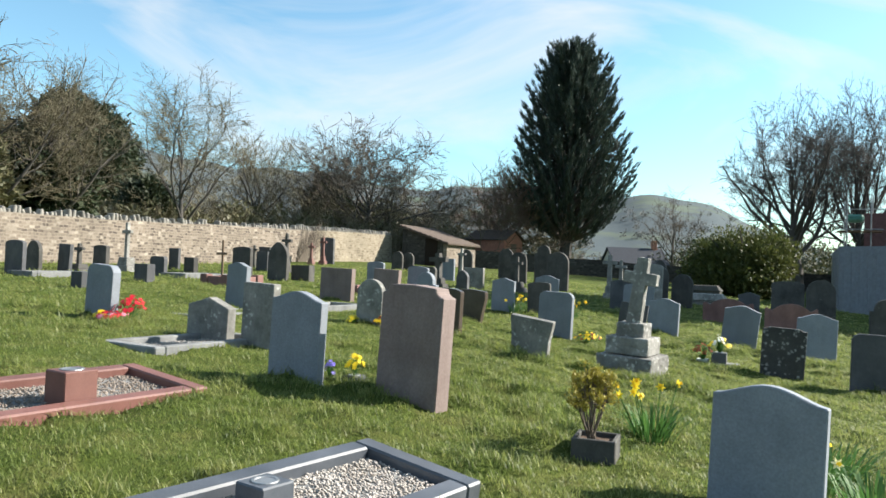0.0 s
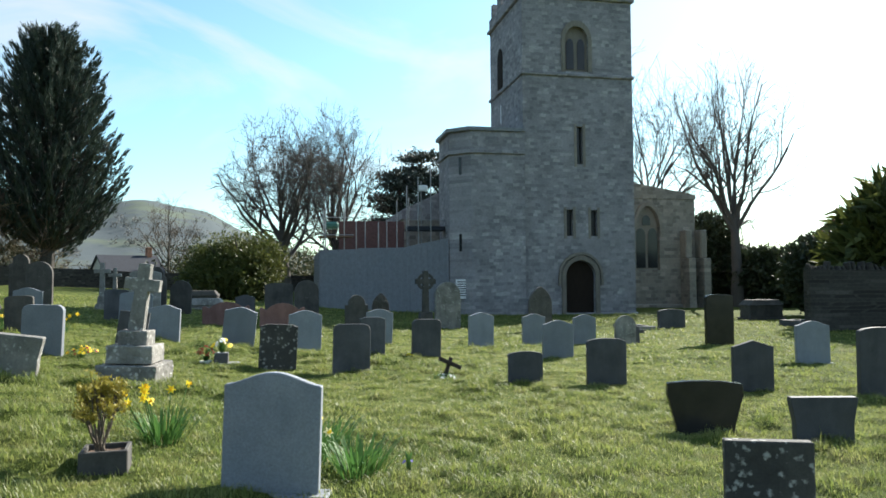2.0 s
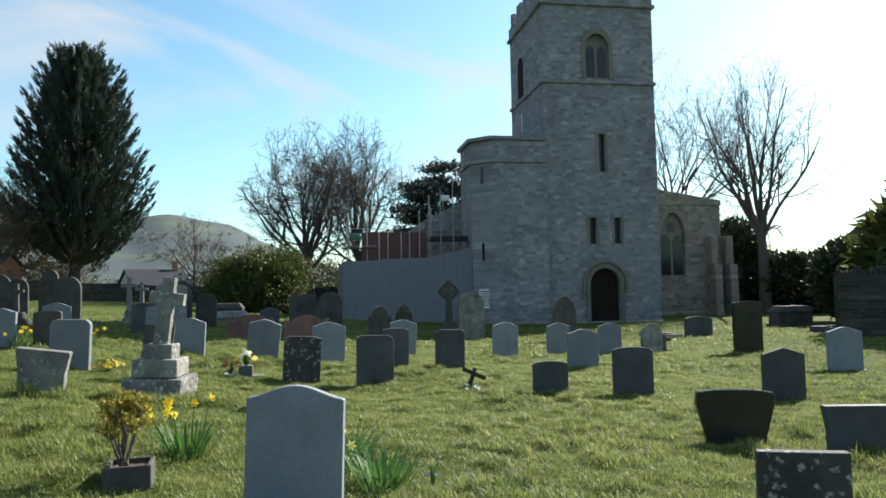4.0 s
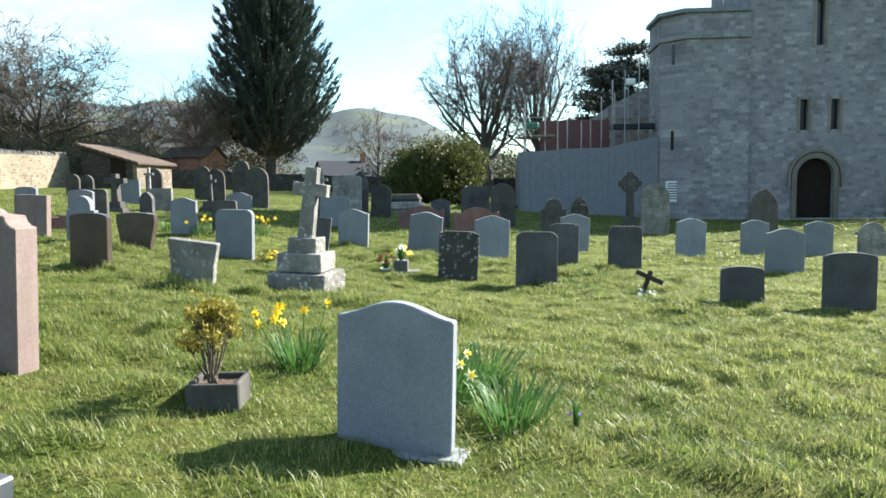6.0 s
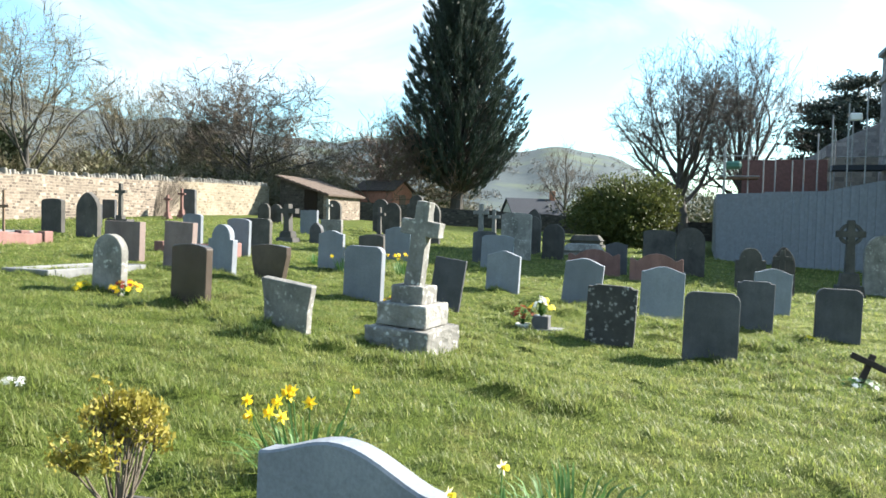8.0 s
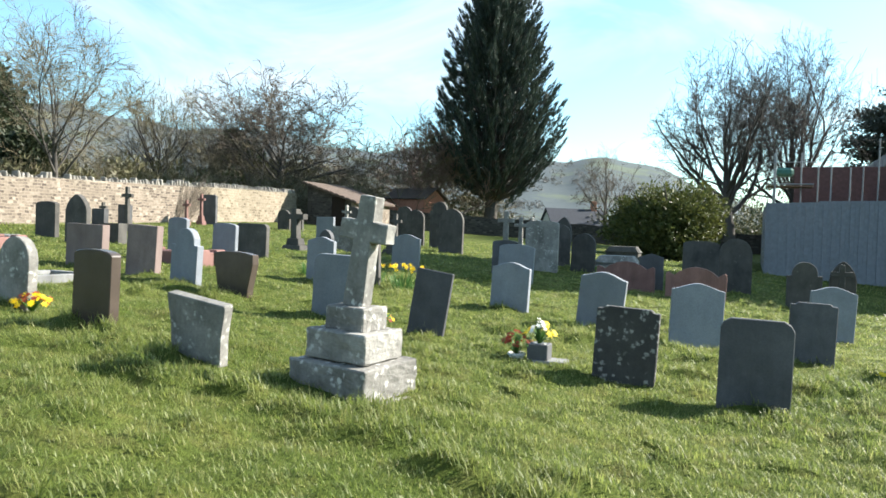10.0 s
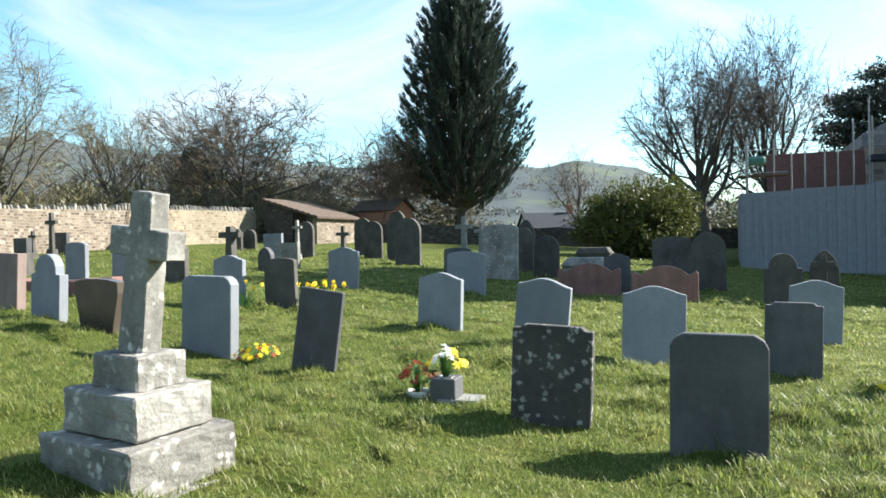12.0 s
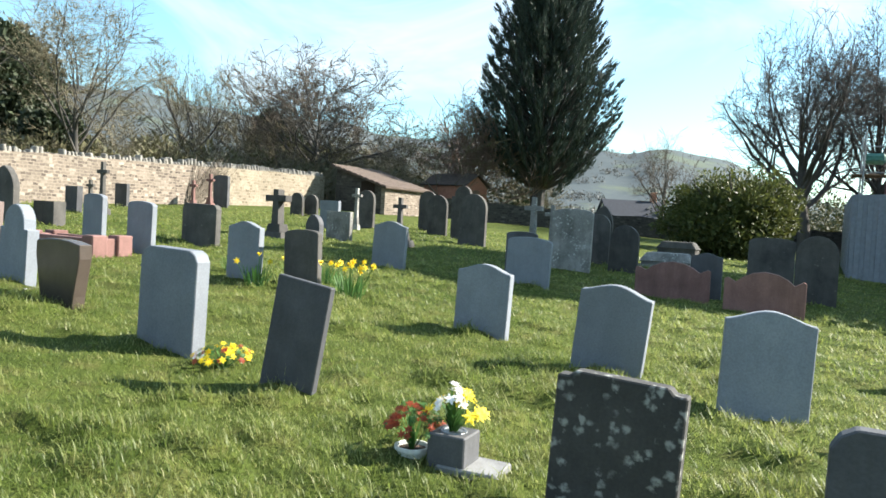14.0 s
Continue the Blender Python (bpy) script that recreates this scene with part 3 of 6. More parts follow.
headstone(1.85, 17.50, 0.58, 0.84, "low", M_DARKGREEN, "dark olive-brown headstone beside daffodils", 0.11, -26, 0, -2.0)
headstone(2.60, 22.0, 0.74, 0.98, "ogee", M_LIGHT, LBL, 0.11, -24, 0, 2.0)
headstone(5.39, 21.8, 0.92, 1.0, "low", M_LIGHT, "broad pale grey headstone with a shallow curved top", 0.1, -24, 0, 2.0)
headstone(5.45, 24.2, 0.74, 1.02, "low", M_DARK, OLDR, 0.12, -24)
headstone(6.90, 26.3, 1.05, 1.62, "low", M_OLD, "tall mottled grey headstone with a rounded top", 0.14, -24, 0, 1.0)
headstone(8.02, 28.7, 0.70, 1.5, "round", M_DARKGREEN, OLDR, 0.13, -26)
headstone(8.48, 27.3, 0.78, 1.32, "round", M_DARKGREEN, OLDR, 0.16, -26, 0, 2.0)
headstone(8.2, 29.8, 0.7, 1.75, "gothic", M_DARKGREEN, OLDR, 0.15, -26, 0, 6.0)
headstone(8.55, 22.8, 1.52, 0.82, "scroll", M_RED, "wide red sandstone headstone with a scrolled top", 0.14, -24)
headstone(9.95, 21.5, 1.46, 0.88, "scroll", M_RED, "wide red sandstone headstone with a scrolled top", 0.14, -24)
headstone(9.45, 23.4, 0.66, 1.0, "ogee", M_DARK, DRK, 0.1, -24)
headstone(12.0, 26.2, 1.1, 1.4, "low", M_DARKGREEN, "broad dark headstone in the shadow of the church", 0.2, -24)
headstone(12.26, 24.3, 0.9, 1.6, "round", M_DARKGREEN, "tall dark round-topped headstone near the church", 0.2, -24)
headstone(4.39, 31.8, 1.0, 1.76, "round", M_DARKGREEN, OLDR, 0.16, -28)
headstone(4.05, 34.0, 0.9, 2.0, "shoulder", M_DARKGREEN, OLDR, 0.16, -28)
headstone(2.57, 38.0, 0.82, 1.7, "round", M_DARKGREEN, OLDR, 0.15, -28)
headstone(3.06, 36.0, 0.85, 1.6, "round", M_DARKGREEN, OLDR, 0.15, -28)
headstone(0.36, 35.0, 0.75, 1.5, "round", M_DARKGREEN, OLDR, 0.15, -28)
headstone(0.56, 28.0, 0.85, 0.84, "flat", M_OLD, "low square grey headstone in the grass", 0.15, -28)
headstone(-0.54, 32.5, 0.8, 1.0, "flat", M_LIGHT, "pale square headstone in the grass", 0.15, -28)
headstone(0.1, 26.8, 0.45, 0.72, "gothic", M_DARK, OLDR, 0.2, -28)
headstone(-3.28, 39.4, 0.68, 1.0, "round", M_DARKGREEN, OLDR, 0.15, -28)
headstone(-2.70, 39.7, 0.70, 1.0, "round", M_DARKGREEN, OLDR, 0.15, -28)
headstone(-6.01, 23.1, 0.78, 1.25, "gothic", M_DARKGREEN, "dark grey pointed headstone beside a low chest", 0.15, -28, 0, 1.0)
headstone(-5.3, 23.6, 0.75, 0.55, "flat", M_DARKGREEN, "low dark stone block beside a pointed headstone", 0.3, -28)
headstone(-9.98, 37.0, 0.75, 0.95, "flat", M_DARK, OLDR, 0.15, -28)
headstone(-7.64, 42.3, 0.95, 1.55, "low", M_DARK, "tall grey headstone near the boundary wall", 0.16, -28)
# left rows
headstone(-5.18, 9.28, 0.55, 0.76, "corners", M_LIGHT, "pale grey headstone with clipped corners beside red flowers", 0.13, -30, 0, 3.0)
headstone(-4.46, 13.2, 0.50, 0.86, "ogee", M_LIGHT, LBL, 0.12, -30, 0, 4.0)
headstone(-2.58, 7.67, 0.48, 0.74, "flat", M_OLD, "weathered grey headstone with a flat top", 0.12, -30, 0, 2.0)
headstone(-12.20, 19.0, 0.80, 0.95, "low", M_DARK, DRK, 0.12, -30)
headstone(-13.34, 21.9, 0.70, 0.98, "round", M_DARKGREEN, OLDR, 0.12, -30)
headstone(-12.6, 22.3, 0.62, 0.92, "flat", M_DARK, DRK, 0.12, -30, 0, 3)
headstone(-12.5, 24.5, 0.72, 0.9, "low", M_DARKGREEN, OLDR, 0.15, -30)
headstone(-9.69, 22.5, 0.66, 0.66, "corners", M_DARK, DRK, 0.15, -30)
headstone(-11.0, 27.3, 0.55, 0.85, "flat", M_DARK, DRK, 0.12, -30)
headstone(-9.44, 24.7, 0.5, 0.62, "flat", M_DARKGREEN, OLDR, 0.2, -30)
headstone(-8.54, 18.7, 0.55, 0.5, "flat", M_DARK, "low dark block headstone in the grass", 0.25, -30)
headstone(-8.56, 15.4, 0.41, 0.4, "flat", M_DARK, "low dark block headstone in the grass", 0.25, -30)
headstone(-7.78, 25.2, 0.85, 1.05, "low", M_DARKGREEN, OLDR, 0.15, -30)
headstone(-8.32, 30.2, 0.65, 0.85, "flat", M_DARK, DRK, 0.2, -30)
# towards the church
headstone(14.6, 14.5, 0.70, 0.93, "ogee", M_LIGHT, LBL, 0.10, -24)
headstone(11.95, 11.02, 0.74, 0.92, "ogee", M_LIGHT, LBL, 0.10, -26, 0, 0, M_LIGHT)
headstone(16.8, 14.5, 0.74, 0.94, "ogee", M_LIGHT, LBL, 0.10, -26)
headstone(17.9, 13.8, 0.70, 0.94, "round", M_OLD, LBR, 0.1, -26)
headstone(9.48, 7.52, 0.70, 0.84, "low", M_DARK, "dark slate headstone with a shallow curved top", 0.09, -34)
headstone(8.25, 8.27, 0.60, 0.57, "low", M_DARK, "low dark slate headstone in the grass", 0.08, -32)
headstone(20.4, 12.1, 0.92, 1.62, "low", M_BLACK, "tall dark headstone casting a long shadow", 0.16, -30)
headstone(11.25, 5.82, 0.72, 0.89, "peak", M_DARK, "dark headstone with a low peaked top", 0.1, -34)
headstone(6.98, 4.0, 0.86, 0.64, "tablet", M_BLACK, "wide polished black granite headstone on a stone foot", 0.1, -40, 0, 0, M_GRANITE)
headstone(7.69, 2.99, 0.72, 0.55, "flare", M_DARK, "low dark flared headstone with pale streaks", 0.12, -42)
headstone(4.31, 1.78, 0.58, 0.57, "flat", M_LICHEN, "square dark headstone covered in grey lichen", 0.1, -48)
headstone(17.6, 7.85, 0.84, 1.04, "ogee", M_LIGHT, LBL, 0.11, -34, 0, 0, M_LIGHT)
headstone(12.88, 4.43, 0.82, 1.19, "low", M_DARK, "tall dark grey headstone on a plinth", 0.12, -36, 0, 0, M_OLD)
headstone(26.0, 17.8, 1.2, 0.82, "low", M_DARK, "low broad dark headstone near the church", 0.2, -26)
headstone(18.5, 23.6, 1.1, 2.0, "round", M_OLD, "large weathered round-topped headstone in the church's shadow", 0.2, -24)
headstone(20.6, 20.2, 0.95, 1.8, "gothic", M_DARKGREEN, "tall dark pointed headstone by the church tower", 0.2, -24)
headstone(12.6, 21.2, 0.8, 1.25, "shoulder", M_DARKGREEN, OLDR, 0.2, -24)
headstone(13.6, 21.2, 0.6, 1.35, "gothic", M_DARKGREEN, OLDR, 0.2, -24)


def cross_outline(h, span, arm_z, arm_w, w0, w1):
    """A Latin cross, its shaft tapering from w0 to w1."""
    t = arm_w / 2
    k = lambda z: w0 + (w1 - w0) * z / h
    return [(-w0 / 2, 0), (w0 / 2, 0), (k(arm_z - t) / 2, arm_z - t), (span / 2, arm_z - t), (span / 2, arm_z + t), (k(arm_z + t) / 2, arm_z + t), (w1 / 2, h),
            (-w1 / 2, h), (-k(arm_z + t) / 2, arm_z + t), (-span / 2, arm_z + t), (-span / 2, arm_z - t), (-k(arm_z - t) / 2, arm_z - t)]


def roughen(bm, amount, cuts, seed):
    """Breaks a block's faces into an uneven, rock-hewn surface."""
    bmesh.ops.subdivide_edges(bm, edges=[e for e in bm.edges if e.calc_length() > 0.05], cuts=cuts, use_grid_fill=True)
    for v in bm.verts:
        v.co += noise.noise_vector(v.co * 14 + Vector((seed, seed * 2, 0))) * amount
    return bm


def memorial_cross(x, y, yaw=-35):
    z = ground(x, y) - 0.02
    ob = new("memorial_cross")
    ob.matrix_basis = pose(x, y, z, 0, 0, yaw)
    tagged(ob, "weathered stone cross leaning on a stepped rock-faced base", "memorial cross")
    part("step", roughen(box(0.78, 0.72, 0.29, 0.012), 0.013, 7, 1), M_ROCKFACE, ob, "rock-faced bottom step", pose(0, 0, 0, 1, 1.5, 0))
    part("step", roughen(box(0.60, 0.54, 0.24, 0.012), 0.013, 6, 2), M_ROCKFACE, ob, "rock-faced middle step", pose(0, 0, 0.30, 0.5, 1.5, 2))
    part("step", roughen(box(0.39, 0.34, 0.20, 0.012), 0.010, 5, 3), M_ROCKFACE, ob, "rock-faced top step", pose(0.01, 0, 0.53, 0, 1.5, 1))
    bm = roughen(slab(cross_outline(0.92, 0.46, 0.63, 0.165, 0.20, 0.155), 0.14, 0.008), 0.006, 5, 4)
    part("cross_shaft", bm, M_OLD, ob, "lichen-stained stone cross", pose(0.01, 0, 0.72, -1, 7.5, 3))
    part("footing", box(0.94, 0.86, 0.07, 0.02), M_ROCKFACE, ob, "", pose(0.02, 0, -0.06))
    return ob


memorial_cross(2.16, 9.50)


def stone_cross(x, y, h, span, material, label, base_w=0.5, yaw=-28, side=0.0, celtic=False, depth=0.12):
    ob = new("cross_headstone")
    ob.matrix_basis = pose(x, y, ground(x, y) - 0.05, 0, side, yaw)
    tagged(ob, label, "cross headstone", "cross headstones")
    bh = h * 0.16 if base_w else 0.0
    if base_w:
        part("base", box(base_w, base_w * 0.7, bh, 0.015, 0.85), material, ob)
        part("base", box(base_w * 0.65, base_w * 0.5, bh, 0.015, 0.85), material, ob, "", pose(0, 0, bh - 0.005))
    s = h - 2 * bh
    bm = slab(cross_outline(s, span, s * 0.74, span * 0.24, span * 0.34, span * 0.24), depth, 0.01)
    shaft = part("cross_shaft", bm, material, ob, "", pose(0, 0, 2 * bh - 0.01))
    if celtic:
        ring = bmesh.new()
        n, r0, r1 = 24, span * 0.30, span * 0.42
        vs = [[ring.verts.new((math.cos(2 * math.pi * i / n) * r, yy, s * 0.74 + math.sin(2 * math.pi * i / n) * r)) for i in range(n)] for r, yy in ((r0, -depth * .35), (r1, -depth * .35), (r1, depth * .35), (r0, depth * .35))]
        for k in range(4):
            for i in range(n):
                ring.faces.new((vs[k][i], vs[k][(i + 1) % n], vs[(k + 1) % 4][(i + 1) % n], vs[(k + 1) % 4][i]))
        bmesh.ops.recalc_face_normals(ring, faces=ring.faces)
        part("wheel_ring", ring, material, shaft)
    return ob


stone_cross(17.2, 23.4, 2.5, 0.85, M_DARKGREEN, "tall dark wheel-headed stone cross by the church", 0.9, -24, 0, True, 0.2)
stone_cross(-7.3, 30.0, 1.75, 0.5, M_DARKGREEN, "dark stone cross standing near the boundary wall", 0.5)
stone_cross(-8.15, 40.0, 1.3, 0.45, M_RED, "small reddish stone cross near the boundary wall", 0.45)
stone_cross(-7.6, 40.6, 1.6, 0.45, M_RED, "reddish stone cross near the boundary wall", 0.45)
stone_cross(-0.83, 26.5, 1.35, 0.7, M_DARKGREEN, "dark stone cross in the grass", 0.75, -28, 0, False, 0.25)
stone_cross(-11.35, 23.9, 1.75, 0.42, M_OLD, "pale stone cross on a stepped base by the wall", 0.75)
stone_cross(-9.7, 33.9, 1.15, 0.4, M_DARKGREEN, "small dark stone cross near the boundary wall", 0.4)
stone_cross(-12.6, 23.2, 1.0, 0.42, M_DARKGREEN, "small dark cross on a rough stone mound", 0.8)
stone_cross(6.2, 29.5, 1.9, 0.6, M_OLD, "pale thin stone cross behind darker headstones", 0.5)
stone_cross(6.9, 30.5, 1.7, 0.5, M_OLD, "pale thin stone cross behind darker headstones", 0.5)
stone_cross(2.26, 28.2, 1.45, 0.45, M_DARKGREEN, "dark headstone topped by a small cross", 0.8)
stone_cross(0.15, 34.0, 1.6, 0.42, M_OLD, "thin pale stone cross in the grass", 0.3)
stone_cross(13.2, 20.6, 1.35, 0.5, M_DARKGREEN, "dark stone cross in the church's shadow", 0.6)
stone_cross(19.0, 14.2, 0.62, 0.5, M_DARK, "small dark stone cross beside a headstone", 0)


def wooden_cross(x, y, h, span, yaw, rx, ry, label, material):
    ob = new("wooden_cross")
    ob.matrix_basis = pose(x, y, ground(x, y), rx, ry, yaw)
    tagged(ob, label, "wooden cross")
    part("upright", box(0.07, 0.03, h + 0.1, 0.004), material, ob, "", pose(0, 0, -0.1))
    part("crossbar", box(span, 0.028, 0.07, 0.004), material, ob, "", pose(0, -0.03, h * 0.66))
    return ob


wooden_cross(7.24, 9.27, 0.42, 0.46, -15, -8, 24, "small dark wooden cross leaning over grave flowers", M_DARKWOOD)
wooden_cross(-6.97, 20.3, 1.25, 0.42, -28, 0, 0, "plain brown wooden cross at a grave", M_WOOD)


# ---- kerbed graves ----
BEDS = {}  # what keeps the turf out: the thing, and its bed's reach along its own x and y


def pebbles(lx, ly, n, size, seed, zfun):
    """Loose stones scattered over a bed, joined."""
    rng = np.random.default_rng(seed)
    base = np.array([(1, 0, 0), (-1, 0, 0), (0, 1, 0), (0, -1, 0), (0, 0, 0.7), (0, 0, -0.7)], float)
    tri = np.array([(0, 2, 4), (2, 1, 4), (1, 3, 4), (3, 0, 4), (2, 0, 5), (1, 2, 5), (3, 1, 5), (0, 3, 5)])
    c = np.c_[rng.uniform(-lx / 2, lx / 2, n), rng.uniform(-ly / 2, ly / 2, n), np.zeros(n)]
    c[:, 2] = zfun + rng.uniform(0, size * 1.2, n)
    a = rng.uniform(0, 6.28, n)
    s = rng.uniform(0.5, 1.0, (n, 3)) * size
    v = base[None] * s[:, None] * rng.uniform(0.75, 1.2, (n, 6, 1))
    ca, sa = np.cos(a)[:, None], np.sin(a)[:, None]
    v = np.stack([v[..., 0] * ca - v[..., 1] * sa, v[..., 0] * sa + v[..., 1] * ca, v[..., 2]], -1) + c[:, None]
    f = tri[None] + (np.arange(n) * 6)[:, None, None]
    return v.reshape(-1, 3), f.reshape(-1, 3)


def kerb_set(x, y, yaw, length, width, kerb_w, kerb_h, material, label, posts=0.0, bed=True, seed=1, n=2600, tilt=(0, 0), size=0.014, gravel=None):
    """A grave's kerb: four rails, corner posts if any, and a bed of gravel. It reaches from its head (x, y) back along -y by its length."""
    z = ground(x, y)
    ob = new("grave_kerb")
    ob.matrix_basis = pose(x, y, z, tilt[0], tilt[1], yaw)
    tagged(ob, label, "grave surround", "kerbed graves")
    L, W, k = length, width, kerb_w
    for sx_, cx, cy, lx, ly in (("end", 0, -k / 2, W, k), ("end", 0, -L + k / 2, W, k), ("side", -W / 2 + k / 2, -L / 2, k, L - 2 * k - 0.004), ("side", W / 2 - k / 2, -L / 2, k, L - 2 * k - 0.004)):
        part("kerb_rail", box(lx, ly, kerb_h + 0.2, 0.012), material, ob, "", pose(cx, cy, -0.2))
    if posts:
        for px, py in ((-W / 2 + k / 2, -k / 2), (W / 2 - k / 2, -k / 2), (-W / 2 + k / 2, -L + k / 2), (W / 2 - k / 2, -L + k / 2)):
            part("corner_post", box(posts, posts, kerb_h + 0.25, 0.015), material, ob, "", pose(px, py, -0.2))
    if bed:
        BEDS[ob] = ((-W / 2, W / 2), (-L, 0))
        part("bed", box(W - 2 * k - 0.004, L - 2 * k - 0.004, 0.15, 0), M_CONCRETE, ob, "", pose(0, -L / 2, kerb_h - 0.22))
        v, f = pebbles(W - 2 * k - 0.03, L - 2 * k - 0.03, n, size, seed, kerb_h - 0.07)
        g = part("gravel", raw_mesh("gravel", v, f, gravel or M_PEBBLE), None, ob, "loose pale gravel chippings", pose(0, -L / 2, 0))
        g["kind"] = "stuff"
    return ob


def grave_vase(x, y, z, s, h, material, label, yaw=-28):
    """A square stone flower holder with a round hole in its top."""
    ob = new("flower_holder")
    ob.matrix_basis = pose(x, y, z, 0, 0, yaw)
    tagged(ob, label, "flower holder")
    part("block", box(s, s, h, 0.008), material, ob)
    bm = bmesh.new()
    n = 20
    ra = [[bm.verts.new((math.cos(2 * math.pi * i / n) * r, math.sin(2 * math.pi * i / n) * r, zz)) for i in range(n)] for r, zz in ((s * 0.34, h + 0.001), (s * 0.33, h + 0.006), (s * 0.26, h + 0.006), (s * 0.24, h + 0.002))]
    for k in range(3):
        for i in range(n):
            bm.faces.new((ra[k][i], ra[k][(i + 1) % n], ra[k + 1][(i + 1) % n], ra[k + 1][i]))
    bm.faces.new(ra[3])
    part("hole_rim", bm, M_STEEL, ob, "dull metal rim")
    return ob


kerb_set(-0.56, 3.62, -36, 2.0, 0.86, 0.13, 0.12, M_GRANITE, "polished blue-grey granite grave kerb filled with pale gravel", 0, True, 3, 4200, (0, 6.5))
grave_vase(-1.27, 2.80, ground(-1.27, 2.80) + 0.0, 0.20, 0.18, M_GRANITE, "square grey granite flower holder on a gravel grave", -36)
kerb_set(0.55, 2.72, -31, 2.0, 0.98, 0.15, 0.10, M_CONCRETE, "grey stone grave kerb with square corner posts and gravel", 0.23, True, 4, 5200, (0, 5.5), 0.013, M_PEBBLEBROWN)
kerb_set(-2.68, 5.25, -32, 2.1, 0.95, 0.13, 0.10, M_REDGRANITE, "red granite grave kerb filled with pinkish gravel", 0, True, 5, 3000, (0, 5.5), 0.014, M_PEBBLEBROWN)
grave_vase(-3.0, 4.32, ground(-3.0, 4.32) + 0.03, 0.24, 0.25, M_REDGRANITE, "square red granite flower holder on a kerbed grave", -32)
kerb_set(-2.68, 2.63, -36, 1.6, 0.86, 0.2, 0.26, M_GRANITE, "grey speckled granite grave kerb beside the path", 0, False)
kerb_set(-6.1, 20.0, -28, 1.3, 0.9, 0.14, 0.26, M_RED, "low red stone grave kerb in the grass", 0.24, False)
kerb_set(-1.95, 19.0, -28, 0.6, 1.8, 0.16, 0.26, M_RED, "low red stone grave kerb with squat corner posts round a headstone", 0.26, False)
kerb_set(-2.6, 15.2, -28, 2.0, 1.0, 0.14, 0.12, M_CONCRETE, "low pale stone grave kerb in the grass", 0, False)
kerb_set(-3.8, 12.6, -28, 2.0, 0.9, 0.14, 0.06, M_CONCRETE, "low pale stone grave kerb in the grass", 0, False)
kerb_set(-2.9, 8.3, -30, 1.7, 0.95, 0.13, 0.08, M_CONCRETE, "weathered stone grave kerb filled with gravel", 0, True, 7, 900)
kerb_set(-8.0, 23.5, -28, 2.0, 1.1, 0.14, 0.14, M_CONCRETE, "low pale stone grave kerb in the grass", 0, False)
kerb_set(-10.8, 20.2, -28, 2.0, 1.1, 0.14, 0.14, M_CONCRETE, "low pale stone grave kerb in the grass", 0, False)
kerb_set(25.0, 19.5, -26, 2.0, 1.0, 0.16, 0.18, M_CONCRETE, "low stone grave kerb near the church", 0, False)
kerb_set(31.5, 15.5, -26, 2.2, 1.1, 0.16, 0.25, M_DARK, "low dark stone grave kerb near the church", 0, False)
headstone(-3.30, 8.15, 0.66, 0.52, "peak", M_OLD, "low weathered headstone at the head of a kerbed grave", 0.14, -26, 0, 3.0)


def chest_tomb(x, y, lx, ly, h, material, label, yaw=-28):
    ob = new("chest_tomb")
    ob.matrix_basis = pose(x, y, ground(x, y) - 0.05, 0, 0, yaw)
    tagged(ob, label, "chest tomb")
    part("plinth", box(lx + 0.2, ly + 0.2, 0.18, 0.02), material, ob)
    part("chest", box(lx, ly, h, 0.02), material, ob, "", pose(0, 0, 0.17))
    part("lid", box(lx + 0.14, ly + 0.14, 0.3, 0.03, 0.72), material, ob, "sloping stone lid", pose(0, 0, h + 0.16))
    return ob


chest_tomb(13.0, 37.6, 1.5, 0.9, 0.2, M_DARKGREEN, "low dark stone tomb with a sloping lid")
chest_tomb(10.6, 30.5, 1.5, 0.8, 0.12, M_OLD, "low weathered stone tomb in the grass")
chest_tomb(34.5, 18.5, 1.8, 0.9, 0.6, M_DARKGREEN, "dark stone chest tomb beyond the church path")


# ---- church ----
CH = pose(28.89, 29.65, -0.75, 0, 0, -26)  # front left corner of the tower, x along its west face, y into the church


